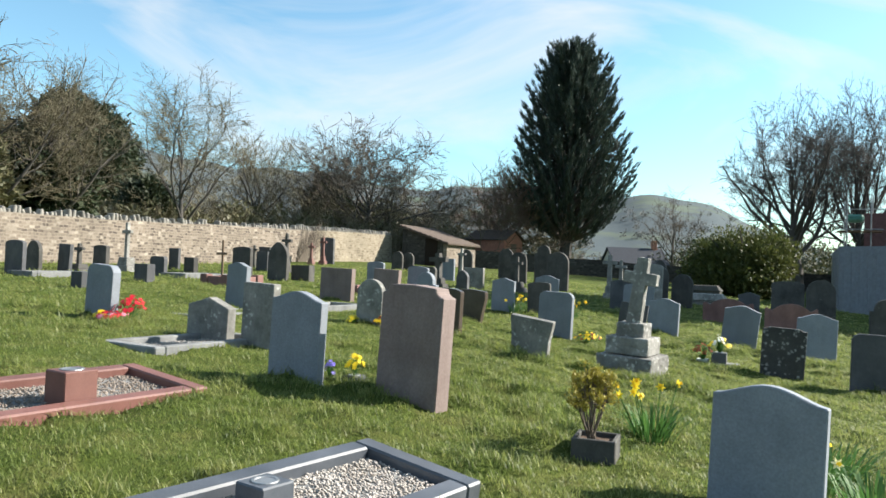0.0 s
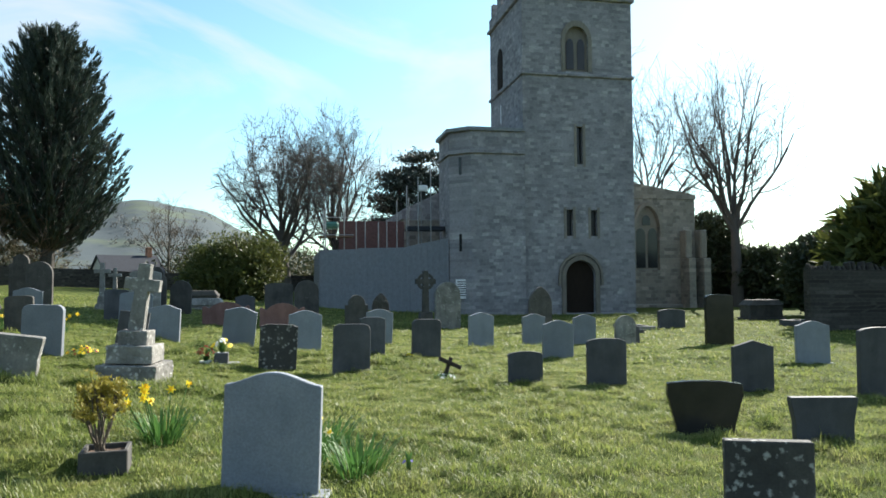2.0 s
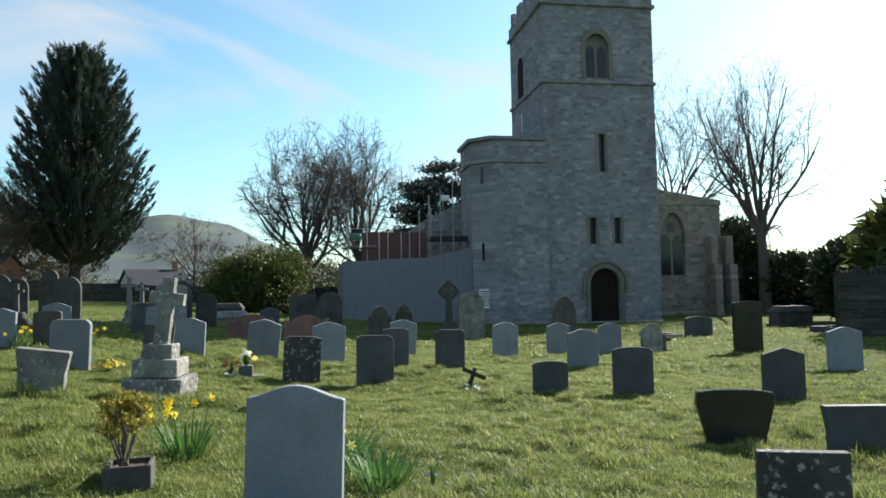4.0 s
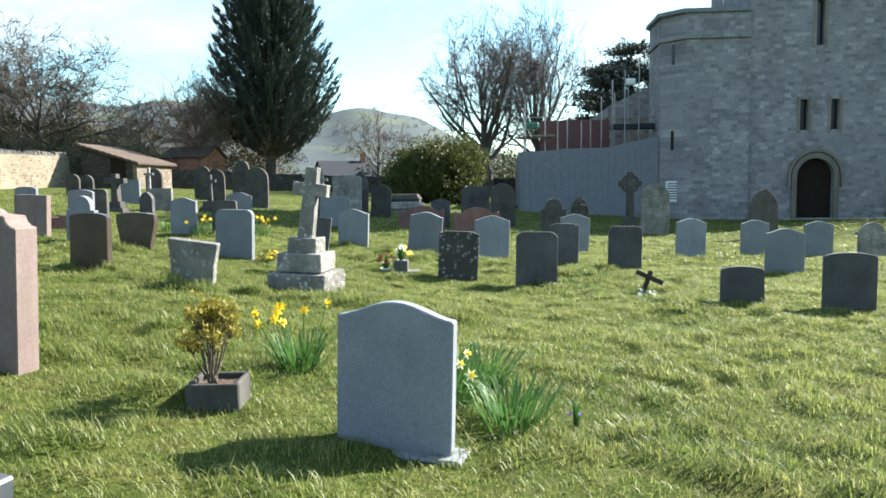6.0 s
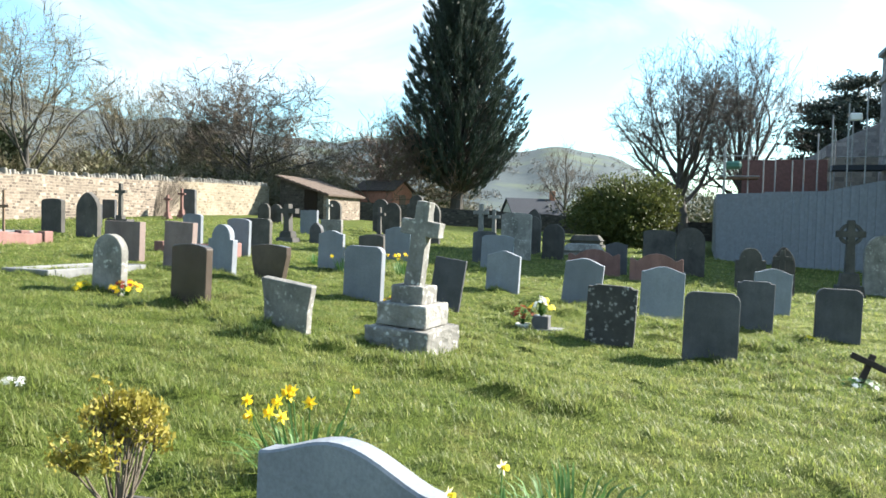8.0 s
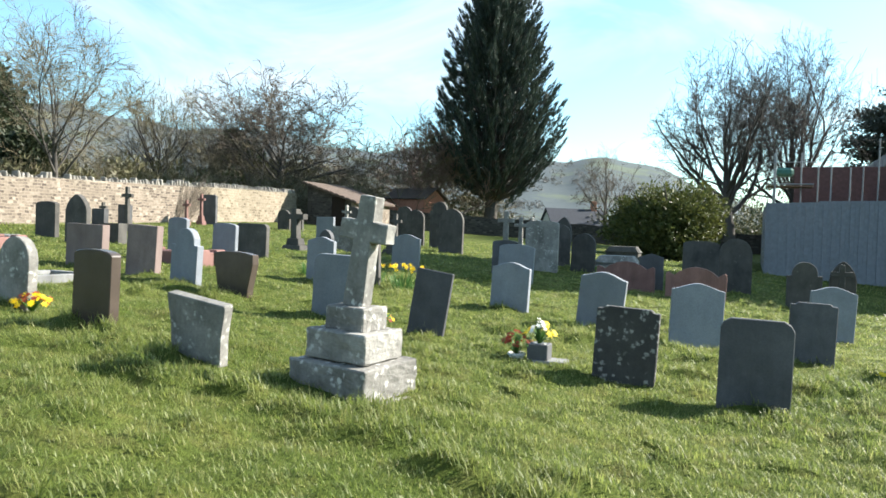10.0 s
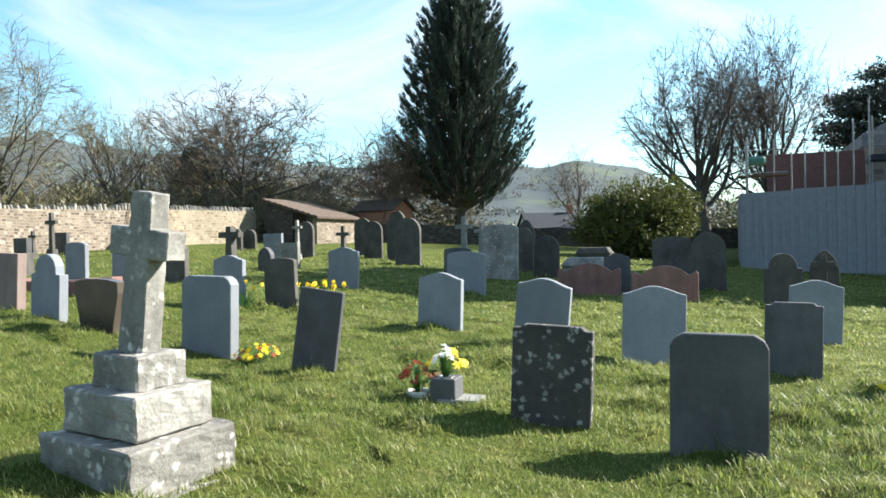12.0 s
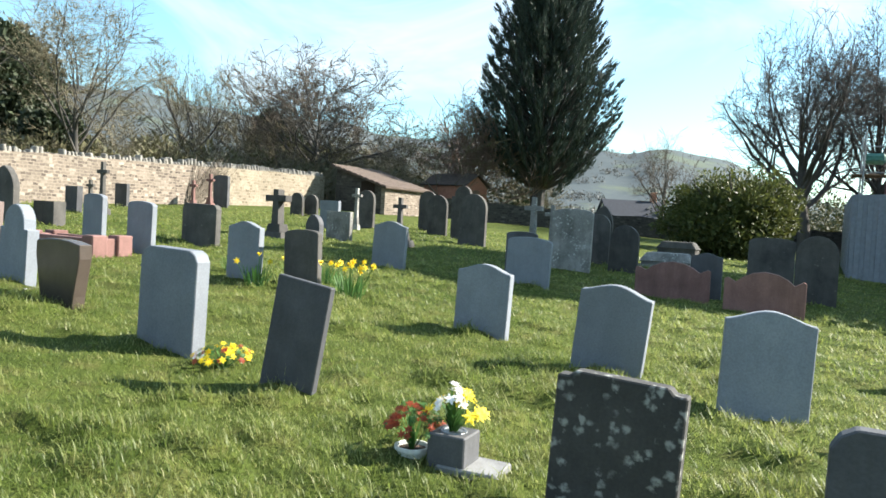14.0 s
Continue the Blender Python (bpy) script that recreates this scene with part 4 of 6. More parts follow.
def wall_block(name, x0, x1, y0, y1, z0, z1, material, parent, holes=(), label=""):
    """A wall face of a block with pointed or round openings let into its front (y0): a box with recesses."""
    bm = bmesh.new()
    xs = sorted({x0, x1, *(h[0] for h in holes), *(h[1] for h in holes)})
    zs = sorted({z0, z1, *(h[2] for h in holes), *(h[3] for h in holes)})
    inside = lambda x, z: next((h for h in holes if h[0] < x < h[1] and h[2] < z < h[3]), None)
    depth = 0.35
    grid = {}

    def vert(x, y, z):
        k = (round(x, 4), round(y, 4), round(z, 4))
        if k not in grid:
            grid[k] = bm.verts.new(k)
        return grid[k]

    def quad(*ps):
        bm.faces.new([vert(*p) for p in ps])
    for i in range(len(xs) - 1):
        for j in range(len(zs) - 1):
            xa, xb, za, zb = xs[i], xs[i + 1], zs[j], zs[j + 1]
            if not inside((xa + xb) / 2, (za + zb) / 2):
                quad((xa, y0, za), (xb, y0, za), (xb, y0, zb), (xa, y0, zb))
    for xa, xb, za, zb, *_ in holes:
        quad((xa, y0, za), (xa, y0 + depth, za), (xb, y0 + depth, za), (xb, y0, za))
        quad((xa, y0, zb), (xb, y0, zb), (xb, y0 + depth, zb), (xa, y0 + depth, zb))
        quad((xa, y0, za), (xa, y0, zb), (xa, y0 + depth, zb), (xa, y0 + depth, za))
        quad((xb, y0, za), (xb, y0 + depth, za), (xb, y0 + depth, zb), (xb, y0, zb))
        quad((xa, y0 + depth, za), (xa, y0 + depth, zb), (xb, y0 + depth, zb), (xb, y0 + depth, za))
    quad((x0, y1, z0), (x0, y1, z1), (x1, y1, z1), (x1, y1, z0))
    quad((x0, y0, z0), (x0, y0, z1), (x0, y1, z1), (x0, y1, z0))
    quad((x1, y0, z0), (x1, y1, z0), (x1, y1, z1), (x1, y0, z1))
    quad((x0, y0, z1), (x1, y0, z1), (x1, y1, z1), (x0, y1, z1))
    bmesh.ops.recalc_face_normals(bm, faces=bm.faces)
    return part(name, bm, material, parent, label)


def band(pts_a, pts_b, depth):
    """A moulding between two outlines with the same number of points, in x and z, standing out by depth."""
    bm = bmesh.new()
    rows = [[bm.verts.new((x, y, z)) for x, z in pts] for pts, y in ((pts_a, 0), (pts_a, -depth), (pts_b, -depth), (pts_b, 0))]
    n = len(pts_a)
    for k in range(3):
        for i in range(n - 1):
            bm.faces.new((rows[k][i], rows[k][i + 1], rows[k + 1][i + 1], rows[k + 1][i]))
    bmesh.ops.recalc_face_normals(bm, faces=bm.faces)
    return bm


def arch_pts(cx, w, z0, spring, rise, n=12):
    return [(cx - w / 2, z0)] + [(cx - w / 2 * math.cos(math.pi * i / n), spring + rise * math.sin(math.pi * i / n)) for i in range(n + 1)] + [(cx + w / 2, z0)]


def spandrels(bm, cx, w, spring, rise, top, y, n=12):
    """Fills the corners above an arch up to a level top."""
    p = [(cx - w / 2 * math.cos(math.pi * i / n), spring + rise * math.sin(math.pi * i / n)) for i in range(n + 1)]
    for i in range(n):
        (xa, za), (xb, zb) = p[i], p[i + 1]
        bm.faces.new([bm.verts.new(c) for c in ((xa, y, za), (xb, y, zb), (xb, y, top), (xa, y, top))])
        bm.faces.new([bm.verts.new(c) for c in ((xa, y, za), (xa, y + 0.3, za), (xb, y + 0.3, zb), (xb, y, zb))])
    return bm


def church():
    ob = new("church")
    ob.matrix_basis = CH
    tagged(ob, "grey stone village church with square tower and scaffolded aisle", "church")
    W, D = 6.9, 7.0
    tower = wall_block("tower", 0, W, 0, D, -1, 18.9, M_TOWER, ob, [
        (2.50, 4.34, -0.2, 3.1), (2.60, 3.00, 4.5, 6.05), (4.12, 4.52, 4.5, 6.05), (3.30, 3.68, 8.75, 11.0), (2.62, 4.10, 14.3, 17.0)], "grey coursed stone tower")
    # openings
    part("spandrel", spandrels(bmesh.new(), 3.42, 1.84, 2.15, 0.92, 3.1, 0.003), M_TOWER, tower)
    part("door", slab(arch_pts(3.42, 1.80, -0.2, 2.15, 0.9), 0.08, 0), M_DOORSHADE, tower, "dark oak arched door", pose(0, 0.28, 0))
    part("door_arch", band(arch_pts(3.42, 2.36, -0.2, 2.15, 1.18), arch_pts(3.42, 1.84, -0.2, 2.15, 0.92), 0.09), M_ASHLAR, tower, "pale dressed stone arch", pose(0, -0.002, 0))
    part("hood_mould", band(arch_pts(3.42, 2.75, 1.6, 2.15, 1.40), arch_pts(3.42, 2.48, 1.6, 2.15, 1.25), 0.14), M_ASHLAR, tower, "", pose(0, -0.002, 0))
    for cx, z0, z1, w in ((2.80, 4.5, 6.05, 0.4), (4.32, 4.5, 6.05, 0.4), (3.49, 8.75, 11.0, 0.38)):
        part("window_pane", box(w, 0.04, z1 - z0, 0), M_GLASS, tower, "dark narrow window", pose(cx, 0.30, z0))
        for s in (-1, 1):
            part("jamb", box(0.16, 0.12, z1 - z0 + 0.3, 0.01), M_ASHLAR, tower, "", pose(cx + s * (w / 2 + 0.081), 0.03, z0 - 0.15))
    part("belfry_infill", box(1.48, 0.05, 2.7, 0), M_ASHLAR, tower, "", pose(3.36, 0.22, 14.3))
    for s in (-1, 1):
        part("louvre_window", slab(arch_pts(3.36 + s * 0.34, 0.46, 14.45, 15.9, 0.4, 8), 0.05, 0), M_GLASS, tower, "dark belfry louvre", pose(0, 0.17, 0))
    part("belfry_arch", band(arch_pts(3.36, 1.9, 14.3, 16.2, 1.15), arch_pts(3.36, 1.46, 14.3, 16.1, 0.9), 0.08), M_ASHLAR, tower, "", pose(0, -0.002, 0))
    # solid panel: the opening's inner shade is put into its near-black colour
    part("side_belfry", slab(arch_pts(0, 1.1, 14.3, 16.2, 0.7), 0.06, 0), M_DOORSHADE, tower, "near-black panel for the belfry opening's shade", pose(-0.012, 4.6, 0, 0, 0, 90))
    # string courses and parapet
    for z, s in ((13.95, 0.12), (18.65, 0.18)):
        part("string_course", box(W + 2 * s, D + 2 * s, 0.22, 0.05), M_TOWER, tower, "", pose(W / 2, D / 2, z))
    part("parapet", box(W + 0.1, D + 0.1, 0.7, 0.02), M_TOWER, tower, "", pose(W / 2, D / 2, 18.9))
    for i in range(5):
        for px, py in ((0.5 + i * 1.475, 0.25), (0.5 + i * 1.475, D - 0.25)):
            part("merlon", box(0.85, 0.4, 1.0, 0.03), M_TOWER, tower, "", pose(px, py, 19.6))
    for i in range(1, 4):
        for px in (0.25, W - 0.25):
            part("merlon", box(0.4, 0.85, 1.0, 0.03), M_TOWER, tower, "", pose(px, 0.55 + i * 1.475, 19.6))
    part("buttress_foot", box(W + 0.3, 0.3, 1.2, 0.08), M_TOWER, tower, "", pose(W / 2, 0.045, -1.2))
    part("downpipe_stain", box(0.05, 0.10, 1.2, 0.02), M_WHITE, tower, "white weather stain on the stone", pose(-0.02, 4.5, 12.0))
    # octagonal stair turret on the north side
    bm = slab([(-4.25, 1.0), (-3.2, 0.0), (0.0, 0.0), (0.0, 5.0), (-3.2, 5.0), (-4.25, 4.0)], 11.5, 0)
    bmesh.ops.transform(bm, matrix=Matrix.Rotation(radians(90), 4, "X"), verts=bm.verts)
    for v in bm.verts:
        v.co.y = -v.co.y
    bmesh.ops.recalc_face_normals(bm, faces=bm.faces)
    turret = part("stair_turret", bm, M_TOWER, ob, "grey stone stair turret with a lead roof", pose(0, -0.25, 4.75))
    for z, k, m_ in ((9.2, 1.03, M_TOWER), (10.5, 1.05, M_LEAD)):
        bm = slab([(-4.25 * k, 0.95), (-3.2 * k, -0.12), (0.0, -0.12), (0.0, 5.1), (-3.2 * k, 5.1), (-4.25 * k, 4.05)], 0.22, 0.02)
        bmesh.ops.transform(bm, matrix=Matrix.Rotation(radians(90), 4, "X"), verts=bm.verts)
        for v in bm.verts:
            v.co.y = -v.co.y
        bmesh.ops.recalc_face_normals(bm, faces=bm.faces)
        part("string_course", bm, m_, turret, "", pose(0, 0, z - 4.75 + 0.1))
    for z in (3.6, 8.0):
        part("slit_window", box(0.16, 0.05, 1.0, 0), M_GLASS, turret, "dark slit window", pose(-3.73, 0.48, z - 4.75, 0, 0, -44))
    # south aisle to the right, its west gable set back
    aisle = wall_block("aisle", 6.95, 15.0, 7.0, 30.0, -1, 7.6, M_AISLE, ob, [(10.45, 12.25, 2.6, 7.1)], "buff stone aisle with a traceried window")
    part("tracery_panel", box(1.8, 0.1, 4.5, 0), M_ASHLAR, aisle, "", pose(11.35, 7.28, 2.6))
    for s in (-1, 1):
        part("window_light", slab(arch_pts(11.35 + s * 0.46, 0.72, 2.75, 5.0, 0.55, 8), 0.05, 0), M_GLASS, aisle, "dark leaded window light", pose(0, 7.2, 0))
    part("quatrefoil", slab(arch_pts(11.35, 0.6, 5.75, 6.05, 0.4, 8), 0.05, 0), M_GLASS, aisle, "", pose(0, 7.2, 0))
    bm = spandrels(bmesh.new(), 11.35, 1.8, 5.2, 1.85, 7.1, 7.004)
    part("spandrel", bm, M_AISLE, aisle)
    part("hood_mould", band(arch_pts(11.35, 2.35, 4.9, 5.2, 2.2), arch_pts(11.35, 1.85, 4.9, 5.2, 1.9), 0.12), M_ASHLAR, aisle, "", pose(0, 6.998, 0))
    part("aisle_parapet", slab([(6.95, 7.6), (15.1, 7.6), (15.1, 7.95), (6.95, 9.3)], 0.5, 0.02), M_AISLE, aisle, "sloping stone parapet", pose(0, 7.2, 0))
    part("nave_gable", slab([(5.0, 7.6), (9.5, 7.6), (9.5, 9.0), (12.0, 9.0), (12.0, 7.6), (12.0, 10.4), (5.0, 10.4)][:2] + [(12.0, 7.6), (12.0, 9.2), (5.0, 9.6)], 18.0, 0.02), M_AISLE, aisle, "", pose(0, 19.0, 0))
    part("plinth_course", box(8.3, 0.3, 1.2, 0.08), M_AISLE, aisle, "", pose(11.0, 6.9, -1.0))
    for bx, h1, h2 in ((14.1, 3.4, 5.4), (15.25, 3.4, 5.4)):
        b = part("buttress", box(0.55, 1.3, h1 + 1, 0.04), M_AISLE, aisle, "stepped stone buttress", pose(bx, 6.5, -1))
        part("offset", box(0.5, 0.9, h2 - h1, 0.08), M_ASHLAR, b, "", pose(0, 0.2, h1 + 1))
    # north aisle and nave beyond the hoarding
    wall_block("north_aisle", -6.0, 0.0, 7.0, 30.0, -1, 6.0, M_AISLE, ob, label="stone north aisle behind the scaffold")
    part("north_parapet", slab([(-6.1, 6.0), (0.0, 6.0), (0.0, 9.5), (-6.1, 6.6)], 22.0, 0.02), M_TOWER, ob, "sloping lead roof", pose(0, 18.0, 0))
    return ob


church()


def hoarding():
    """Tall sheet hoarding round the works, of upright boards on posts."""
    ob = new("site_hoarding")
    ob.matrix_basis = CH
    tagged(ob, "pale grey sheet hoarding round the church works", "hoarding")
    rng = random.Random(5)
    runs = (((-4.3, 0.9), (-6.7, 1.0), 4.4, 3.9), ((-6.7, 1.0), (-9.5, 1.1), 3.85, 3.8), ((-9.5, 1.1), (-11.6, 1.2), 3.75, 3.7))
    for (xa, ya), (xb, yb), ha, hb in runs:
        n = max(2, round(math.hypot(xb - xa, yb - ya) / 0.17))
        for i in range(n):
            t = (i + 0.5) / n
            sheet = box(abs(xb - xa) / n + 0.01, 0.03, ha + (hb - ha) * t + 0.5, 0.004)
            part("hoarding_board", sheet, M_HOARD, ob, "", pose(xa + (xb - xa) * t, ya + (yb - ya) * t + (0.018 if i % 2 else -0.018), -0.5))
    for i in range(26):
        part("hoarding_board", box(0.03, 0.47, 4.2, 0.004), M_HOARD, ob, "", pose(-11.62 + (0.018 if i % 2 else -0.018), 1.45 + i * 0.45, -0.5))
    part("notice_board", box(0.75, 0.03, 1.1, 0.004), M_WHITE, ob, "white notice with faint grey lines", pose(-3.7, 0.05, 0.9))
    for i in range(7):
        part("notice_line", box(0.6, 0.006, 0.05, 0), M_SLATE, ob, "", pose(-3.7, 0.03, 1.05 + i * 0.13))
    return ob


hoarding()


def scaffold():
    ob = new("scaffolding")
    ob.matrix_basis = CH
    tagged(ob, "galvanised tube scaffolding with red sheeting on the church's north side", "scaffolding")
    for x, y, h in ((-5.2, 1.6, 8.7), (-5.95, 1.6, 8.0), (-6.5, 2.4, 7.6), (-7.1, 2.4, 6.7), (-7.6, 3.2, 5.6), (-8.2, 2.4, 5.4), (-8.9, 3.2, 5.6), (-9.5, 2.4, 5.5), (-10.2, 2.4, 6.1), (-11.3, 1.8, 6.2), (-11.3, 4.5, 6.3), (-10.0, 4.5, 6.6), (-5.6, 2.6, 7.9), (-6.2, 3.6, 7.0)):
        part("standard", tube(bmesh.new(), (x, y, -1), (x, y, h), 0.035, 0.035, 8), M_STEEL, ob)
    for z in (4.6, 5.6):
        part("ledger", tube(bmesh.new(), (-11.6, 1.8, z), (-9.7, 1.8, z), 0.03, 0.03, 6), M_STEEL, ob)
        part("ledger", tube(bmesh.new(), (-11.3, 1.6, z), (-11.3, 5.0, z), 0.03, 0.03, 6), M_STEEL, ob)
    part("ledger", tube(bmesh.new(), (-6.4, 1.65, 5.5), (-4.4, 1.65, 5.5), 0.03, 0.03, 6), M_STEEL, ob)
    part("board", box(2.0, 1.2, 0.05, 0.005), M_WOOD, ob, "scaffold boards", pose(-10.7, 2.6, 4.5))
    part("board", box(2.2, 1.0, 0.25, 0.005), M_SLATE, ob, "scaffold boards", pose(-5.4, 2.4, 4.9))
    part("debris_sheet", box(4.0, 0.06, 2.4, 0.02), M_REDNET, ob, "dull red debris sheet", pose(-8.4, 4.2, 3.2))
    part("tarpaulin", box(0.8, 0.7, 0.4, 0.12), M_GREENNET, ob, "green tarpaulin bundle", pose(-10.9, 2.6, 5.0))
    part("floodlight", box(0.55, 0.2, 0.35, 0.06), M_WHITE, ob, "white floodlight", pose(-5.65, 1.7, 7.2))
    return ob


scaffold()


# ---- boundary walls and sheds ----
def wall_run(name, x0, y0, x1, y1, h, thick, material, label, coping=True, seed=1, sink=0.4, step=1.5, cap=None):
    """A rubble wall that follows the ground, with upright coping stones along its top."""
    L = math.hypot(x1 - x0, y1 - y0)
    n = max(2, int(L / step))
    bm = bmesh.new()
    rows = []
    rng = random.Random(seed)
    for i in range(n + 1):
        t = i / n
        x, y = x0 + (x1 - x0) * t, y0 + (y1 - y0) * t
        z = ground(x, y)
        hh = h + rng.uniform(-0.05, 0.05)
        rows.append([bm.verts.new((x - x0 + ox * (y1 - y0) / L, y - y0 - ox * (x1 - x0) / L, zz)) for ox, zz in ((-thick / 2, z - sink), (thick / 2, z - sink), (thick / 2, z + hh), (-thick / 2, z + hh))])
    for a, b in zip(rows, rows[1:]):
        for k in range(4):
            bm.faces.new((a[k], a[(k + 1) % 4], b[(k + 1) % 4], b[k]))
    bm.faces.new(rows[0])
    bm.faces.new(rows[-1][::-1])
    bmesh.ops.recalc_face_normals(bm, faces=bm.faces)
    ob = part(name, bm, material, None, "", pose(x0, y0, 0))
    tagged(ob, label, "wall", kind="structure")
    if coping:
        ang = math.degrees(math.atan2(y1 - y0, x1 - x0))
        shapes = []
        for k in range(6):
            b2 = box(rng.uniform(0.10, 0.16), thick * 0.92, rng.uniform(0.16, 0.42), 0.03, rng.uniform(0.5, 0.85))
            for v in b2.verts:
                v.co += noise.noise_vector(v.co * 7 + Vector((k * 3, 0, 0))) * 0.02
            shapes.append(mesh_of(b2, "coping_stone", cap or M_COPING))
        d = 0.1
        count = 0
        while d < L - 0.1 and count < 290:
            t = d / L
            x, y = (x1 - x0) * t, (y1 - y0) * t
            part("coping_stone", rng.choice(shapes), None, ob, "", pose(x, y, ground(x + x0, y + y0) + h - 0.07, rng.uniform(-5, 5), rng.uniform(-12, 12), ang))
            d += rng.uniform(0.13, 0.26)
            count += 1
    return ob


wall_run("wall_east_end", -8.9, 44.5, -4.9, 52.9, 1.95, 0.48, M_WALLPALE, "cream rubble boundary wall beside the shed", True, 9)
wall_run("wall_north", -22.5, 16.0, -8.91, 44.5, 1.95, 0.5, M_WALL, "long pale rubble stone boundary wall with upright coping stones", True, 2)
wall_run("wall_east", 0.8, 56.5, 24.0, 60.0, 1.35, 0.45, M_WALLSHADE, "low dark rubble wall at the far side of the churchyard", False, 3)
# the south wall's shade is put into its stone and coping colour
wall_run("wall_south", 29.0, 13.5, 46.0, 1.0, 2.5, 0.5, M_WALLSHADE, "rubble wall beyond the graves with shade in its dark colour", True, 4, cap=M_WALLSHADE)
wall_run("wall_lane", 24.0, 60.0, 45.0, 62.0, 1.6, 0.45, M_WALLSHADE, "low rubble wall beyond the large bush", False, 6)


def lean_to():
    """Open-sided lean-to store against the boundary wall, lit stone end wall."""
    ob = new("shed")
    ob.matrix_basis = pose(-1.2, 53.6, ground(-1.2, 53.6) - 0.4, 0, 0, 62)
    tagged(ob, "stone lean-to shed with a brown tiled roof against the wall", "shed")
    L, D, hb, hf = 4.6, 3.4, 3.0, 1.95
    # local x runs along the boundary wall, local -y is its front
    # back and end walls take the rubble colour with shade put in
    part("back_wall", box(L, 0.3, hb, 0.02), M_WALLSHADE, ob, "", pose(0, D / 2, 0))
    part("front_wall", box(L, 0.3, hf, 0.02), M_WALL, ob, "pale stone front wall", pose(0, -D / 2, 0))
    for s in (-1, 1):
        part("end_wall", slab([(-D / 2, 0), (D / 2, 0), (D / 2, hb), (-D / 2, hf)], 0.25, 0.01), M_WALLSHADE, ob, "dark timber end", pose(s * (L / 2 - 0.13), 0, 0.01, 0, 0, 90))
    slope = math.degrees(math.atan2(hb - hf, D))
    roof = part("roof", box(L + 0.6, D + 1.0, 0.12, 0.02), M_TILE, ob, "brown clay tile roof", pose(0, 0, (hb + hf) / 2 + 0.05, slope, 0, 0))
    for i in range(10):
        part("tile_course", box(L + 0.62, 0.30, 0.06, 0.012), M_TILE, roof, "", pose(0, (i + 0.5) / 10 * (D + 1.0) - (D + 1.0) / 2, 0.11, 3, 0, 0))
    # thin dark panel in place of the shade inside a doorway
    part("doorway", box(0.05, 1.0, 1.9, 0.01), M_DOORSHADE, ob, "dark panel for the doorway's shade", pose(-L / 2 - 0.02, -0.6, 0.4))
    return ob


lean_to()


def garden_shed():
    ob = new("shed")
    ob.matrix_basis = pose(3.4, 61.5, ground(3.4, 61.5) - 0.3, 0, 0, 55)
    tagged(ob, "small orange brick shed with a shallow gabled roof", "shed")
    lx, ly, h0, h1 = 3.0, 3.6, 2.6, 3.4
    part("wall", slab([(-lx / 2, 0), (lx / 2, 0), (lx / 2, h0), (0, h1), (-lx / 2, h0)], ly, 0.01), M_BRICK, ob)
    a = math.degrees(math.atan2(h1 - h0, lx / 2))
    for s in (-1, 1):
        part("roof_slope", box(1.95, ly + 0.5, 0.09, 0.01), M_TILE, ob, "", pose(s * lx / 4 * 1.05, 0, (h0 + h1) / 2 + 0.0, 0, s * a, 0))
    part("door", box(0.9, 0.05, 2.0, 0.01), M_WOOD, ob, "", pose(0, -ly / 2 - 0.02, 0.3))
    return ob


garden_shed()


def house(x, y, yaw, lx, ly, h, rise, wall, roof, label, z=None, chimneys=1):
    ob = new("house")
    ob.matrix_basis = pose(x, y, (ground(x, y) if z is None else z), 0, 0, yaw)
    tagged(ob, label, "house", "houses beyond the churchyard")
    w = part("wall", slab([(-ly / 2, -3), (ly / 2, -3), (ly / 2, h), (0, h + rise), (-ly / 2, h)], lx, 0), wall, ob, "", pose(0, 0, 0, 0, 0, 90))
    a = math.degrees(math.atan2(rise, ly / 2))
    run = math.hypot(rise, ly / 2) + 0.4
    for s in (-1, 1):
        part("roof", box(lx + 0.6, run, 0.15, 0.02), roof, ob, "", pose(0, s * ly / 4 * 1.06, h + rise / 2 - 0.02, -s * a, 0, 0))
    for i in range(chimneys):
        part("chimney", box(0.7, 0.7, 1.9, 0.03), M_BRICK, ob, "brick chimney", pose(lx / 2 - 1.0 - i * (lx - 2), 0, h + rise - 0.5))
    n = max(2, int(lx / 2.6))
    for i in range(n):
        for z0 in ([0.8] if h < 4 else [0.8, 3.4]):
            win = part("window", box(1.1, 0.08, 1.2, 0.02), M_WHITE, ob, "white framed window", pose(-lx / 2 + (i + 0.5) * lx / n, -ly / 2 - 0.03, z0))
            part("pane", box(0.9, 0.04, 1.0, 0), M_GLASS, win, "", pose(0, -0.035, 0.1))
    return ob


house(27.0, 108.0, 8, 8.0, 7.0, 3.2, 3.0, M_RENDER, M_SLATE, "cream house with a slate roof and brick chimney", -1.3)
house(46.0, 120.0, 20, 12, 7.0, 3.0, 3.0, M_RENDER, M_TILE, "pale bungalow with a brown tiled roof beyond the wall", -4.0)
house(64.0, 120.0, 10, 11, 7.0, 2.6, 2.6, M_RENDER, M_SLATE, "cream bungalow with a slate roof beyond the wall", -6.0)
house(-52.0, 108.0, 10, 10, 7.0, 5.0, 3.0, M_WHITE, M_SLATE, "white house glimpsed between trees", 0.0)
house(-23.0, 112.0, 10, 12, 7.0, 3.0, 3.0, M_RENDER, M_TILE, "pale house with a brown roof glimpsed between trees", -2.0)
